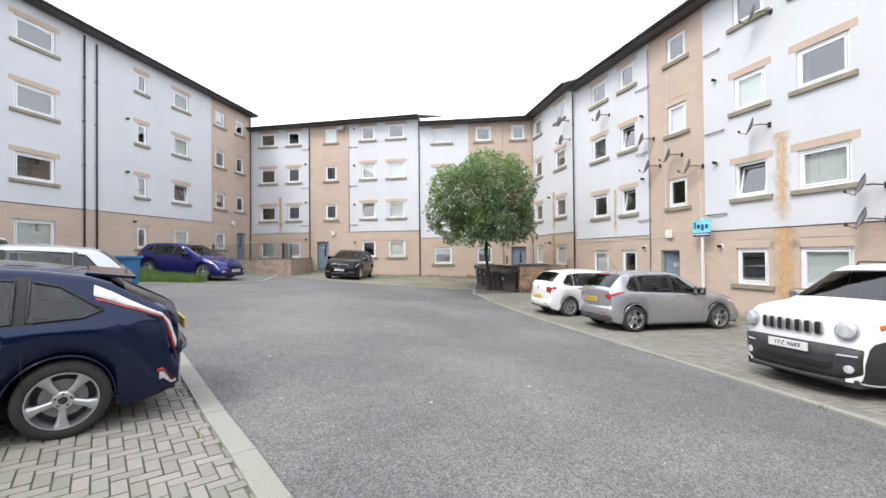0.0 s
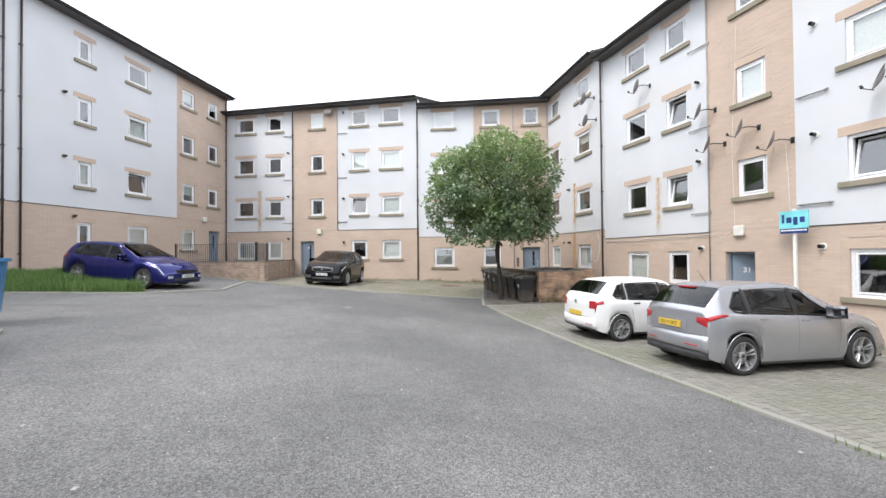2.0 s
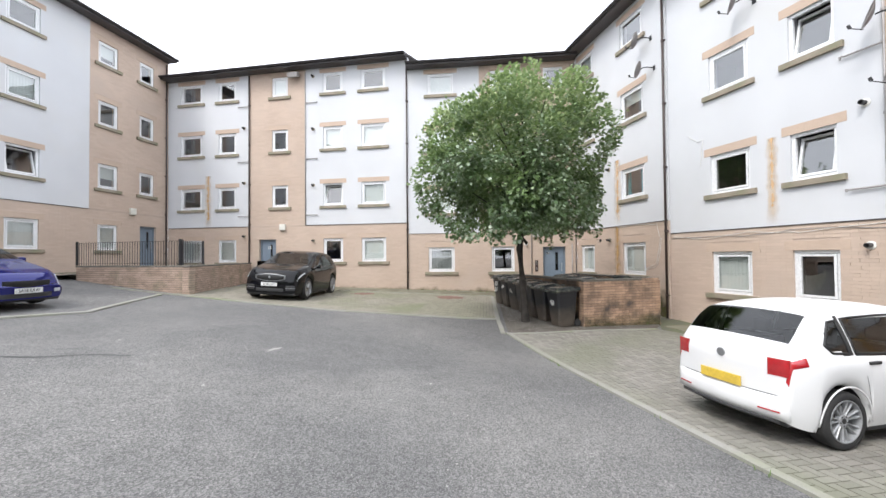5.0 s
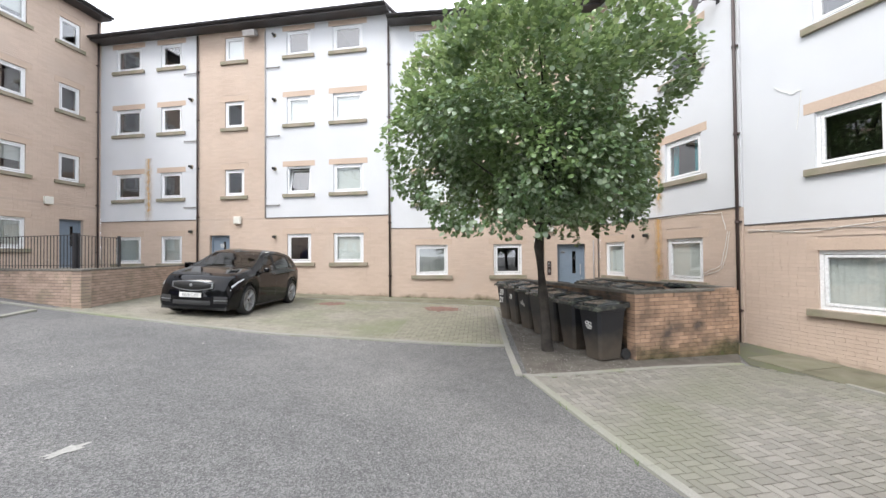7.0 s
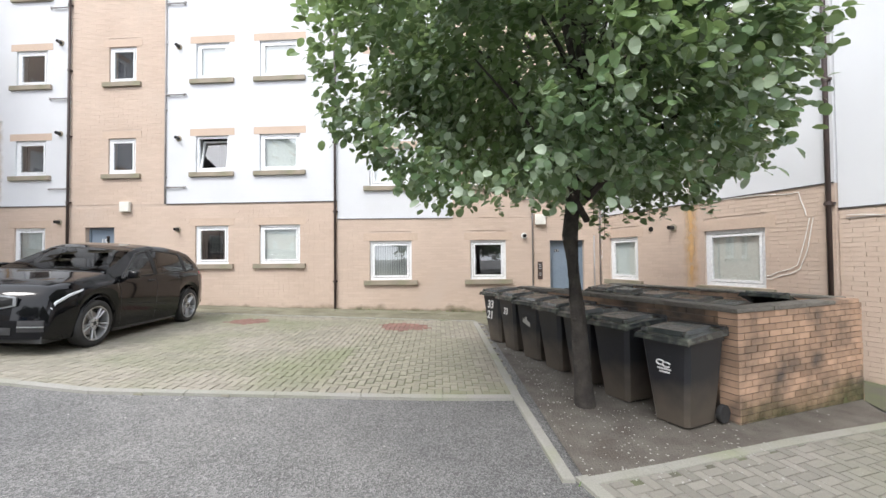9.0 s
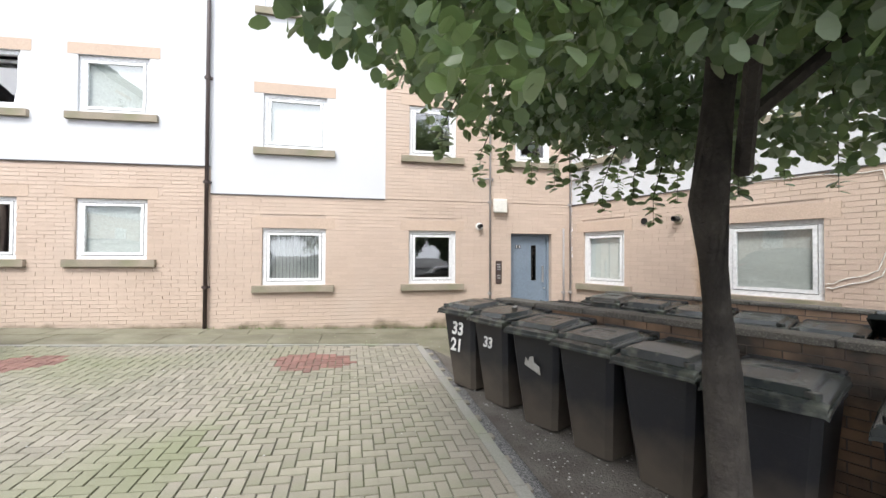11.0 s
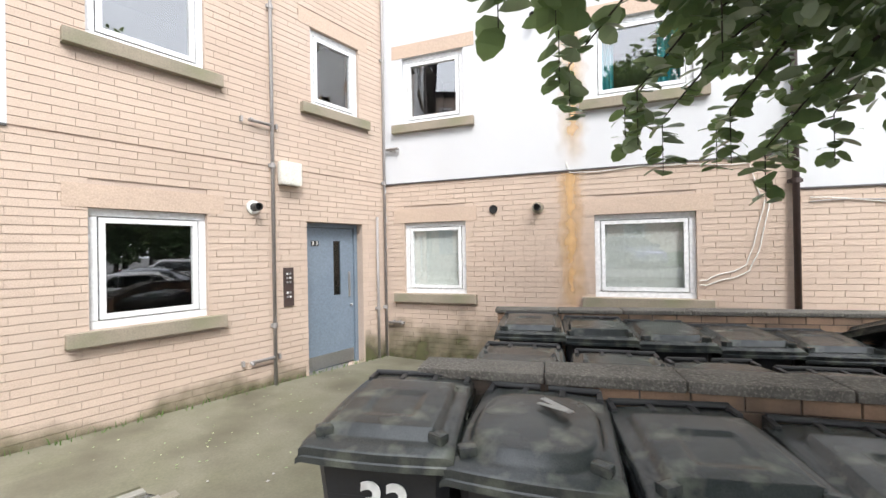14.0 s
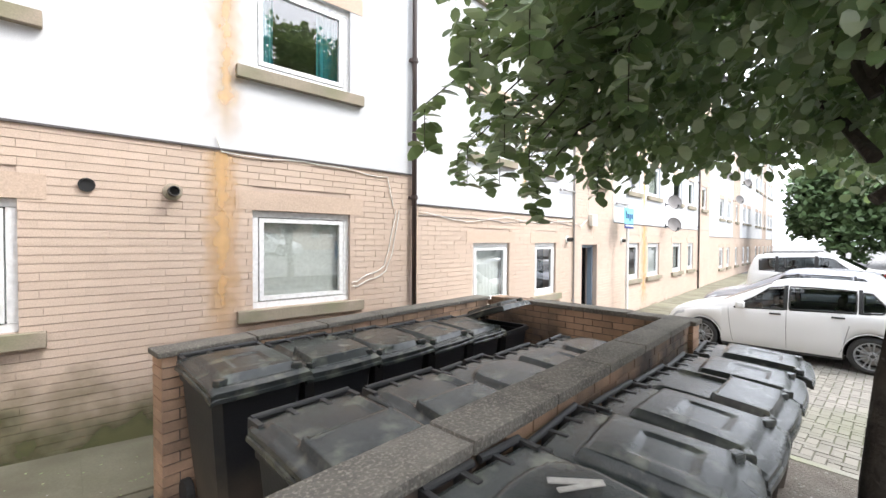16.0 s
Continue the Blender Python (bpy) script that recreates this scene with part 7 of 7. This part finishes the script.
# ---------------------------------------------------------------- bricks of the house walls
def house_bricks(fname, near=False, BL=.30):
    m, length, holes, brick, line, eave, rows = FAC[fname]
    rr2 = random.Random(len(fname) * 31)
    spans = [(0.0, length, -1.0, line)] + [(a, b, line, eave) for a, b in brick]
    v, f = [], []
    singles = []
    base = None
    for a, b, z0, z1 in spans:
        j = math.ceil(z0 / .075)
        while (j + 1) * .075 <= z1 + .02:
            za = j * .075
            zb = min(za + .068, z1 - .002)
            cuts = [(h[0] - (.18 if h[4] and h[3] - .001 <= za + .01 < h[3] + .2 else .17 if h[4] and h[2] - .14 < za + .06 < h[2] else 0),
                     h[1] + (.18 if h[4] and h[3] - .001 <= za + .01 < h[3] + .2 else .17 if h[4] and h[2] - .14 < za + .06 < h[2] else 0)) for h in holes if (h[2] - (.135 if h[4] else 0)) < za + .05 and za + .01 < h[3] + (.215 if h[4] else 0)]
            cuts = sorted(cuts)
            x = a
            segs = []
            for c0, c1 in cuts:
                if c1 <= a or c0 >= b:
                    continue
                if c0 > x:
                    segs.append((x, c0))
                x = max(x, c1)
            if x < b:
                segs.append((x, b))
            for s0, s1 in segs:
                off = BL * .5 * (j % 2) + BL * .06 * math.sin(j * 2.3)
                k = math.floor((s0 - off) / BL)
                while True:
                    p, q = max(off + k * BL, s0), min(off + (k + 1) * BL - .0035, s1)
                    if off + k * BL >= s1:
                        break
                    k += 1
                    if q - p < .02:
                        continue
                    d = rr2.uniform(-.0015, .0025)
                    if near and abs(q - p - (BL - .0035)) < .001 and zb - za > .06 and len(singles) < 300 and line - 2.2 < za < line and near[0] < p < near[1]:
                        singles.append((p, za, d))
                        continue
                    n = len(v)
                    v.extend([(p, -d, za), (q, -d, za), (q, -d, zb), (p, -d, zb), (p, .013, za), (q, .013, za), (q, .013, zb), (p, .013, zb)])
                    f.extend([(n, n + 1, n + 2, n + 3), (n + 4, n + 5, n + 1, n), (n + 3, n + 2, n + 6, n + 7), (n + 4, n, n + 3, n + 7), (n + 1, n + 5, n + 6, n + 2)])
            j += 1
    wall = FACADES[(fname, True)]
    ob = mesh_ob("brickwork", v, f, "brick", wall, kind="stuff")
    if singles:
        q, zb = BL - .0035, .068
        me = bpy.data.meshes.new("brick")
        me.from_pydata([(0, 0, 0), (q, 0, 0), (q, 0, zb), (0, 0, zb), (0, .013, 0), (q, .013, 0), (q, .013, zb), (0, .013, zb)], [], [(0, 1, 2, 3), (4, 5, 1, 0), (3, 2, 6, 7), (4, 0, 3, 7), (1, 5, 6, 2)])
        me.materials.append(M["brick"])
        for p, za, d in singles:
            o = new("brick", me)
            o.parent = wall
            o.location = (p, -d, za)


house_bricks("corner", (1.3, 3.3))
house_bricks("middle", (4.7, 7.5))
for nm in ("north", "west", "east", "far", "far_west"):
    house_bricks(nm)


# ---------------------------------------------------------------- paving blocks
def herringbone(area, org, ang, mat, clip=None, singles=0, red=()):
    poly = PAVED[area]
    bed = bpy.data.objects["bed_" + area]
    ca, sa = math.cos(radians(ang)), math.sin(radians(ang))
    S = .102
    loc = [((x - org[0]) * ca + (y - org[1]) * sa, -(x - org[0]) * sa + (y - org[1]) * ca) for x, y in poly]
    i0, i1 = int(min(p[0] for p in loc) / S) - 1, int(max(p[0] for p in loc) / S) + 1
    j0, j1 = int(min(p[1] for p in loc) / S) - 1, int(max(p[1] for p in loc) / S) + 1
    rr3 = random.Random(5)
    got = []
    V = {mat: [], "paver_red": []}
    Fc = {mat: [], "paver_red": []}
    for i in range(i0, i1):
        for j in range(j0, j1):
            c = (i - j) % 4
            if c == 0:
                w_, h_ = 2, 1
            elif c == 3:
                w_, h_ = 1, 2
            else:
                continue
            mx, my = (i + w_ / 2) * S, (j + h_ / 2) * S
            x, y = org[0] + mx * ca - my * sa, org[1] + mx * sa + my * ca
            if not inside(poly, x, y) or (clip and not clip(x, y)) or (area == "parking_west" and not inside(poly, x + .11, y + .11)):
                continue
            g = .004
            hh = .024 + rr3.uniform(-.0025, .0025)
            mt = mat
            for rx, ry, rad in red:
                if math.hypot(x - rx, (y - ry) * 1.3) < rad * rr3.uniform(.75, 1.1):
                    mt = "paver_red"
            v, f = V[mt], Fc[mt]
            n = len(v)
            z0 = gz(x, y)
            gx, gy = SL(x, y)
            if singles and len(got) < singles and mt == mat and -3.3 < x < -.9 and 21.0 < y < 24.0:
                o = new("paving_block", block_mesh(w_ * S - .008, h_ * S - .008, mat))
                o.parent = bed
                o.matrix_local = Matrix(((ca, -sa, 0, x), (sa, ca, 0, y), (gx * ca + gy * sa, -gx * sa + gy * ca, 1, z0 + hh), (0, 0, 0, 1)))
                got.append(o)
                continue
            for z, e in ((hh - .02, 0), (hh, .003)):
                for px, py in ((i * S + g + e, j * S + g + e), ((i + w_) * S - g - e, j * S + g + e), ((i + w_) * S - g - e, (j + h_) * S - g - e), (i * S + g + e, (j + h_) * S - g - e)):
                    wx, wy = org[0] + px * ca - py * sa, org[1] + px * sa + py * ca
                    v.append((wx, wy, z0 + (wx - x) * gx + (wy - y) * gy + z))
            f.extend([(n + 4, n + 5, n + 6, n + 7), (n, n + 1, n + 5, n + 4), (n + 1, n + 2, n + 6, n + 5), (n + 2, n + 3, n + 7, n + 6), (n + 3, n, n + 4, n + 7)])
    for mt in V:
        if V[mt]:
            mesh_ob("paving_blocks", V[mt], Fc[mt], mt, bed, "worn grey-buff paving blocks" if mt == mat else "reddish stained paving blocks", kind="stuff")


BLOCKS = {}


def block_mesh(a, b, mat):
    if (a, b) not in BLOCKS:
        me = bpy.data.meshes.new("paving_block")
        a2, b2 = a / 2, b / 2
        v = [(sx * (a2 - e), sy * (b2 - e), z) for z, e in ((-.02, 0), (0, .003)) for sx, sy in ((-1, -1), (1, -1), (1, 1), (-1, 1))]
        me.from_pydata(v, [], [(4, 5, 6, 7), (0, 1, 5, 4), (1, 2, 6, 5), (2, 3, 7, 6), (3, 0, 4, 7)])
        me.materials.append(M[mat])
        BLOCKS[(a, b)] = me
    return BLOCKS[(a, b)]


def SL(x, y):
    return (gz(x + .2, y) - gz(x - .2, y)) / .4, (gz(x, y + .2) - gz(x, y - .2)) / .4


herringbone("parking_north", (-.86, 20.9), 0, "paver", singles=300, red=((-2.62, 25.0, .62), (-6.2, 25.1, .5)))
herringbone("parking_east", (-.55, 19.02), -71.6, "paver_grey", lambda x, y: y > 2.5)
herringbone("parking_west", (-2.33, 3.1), -43, "paver_grey", lambda x, y: x * .7 + y > -2.6 and y > -.5)
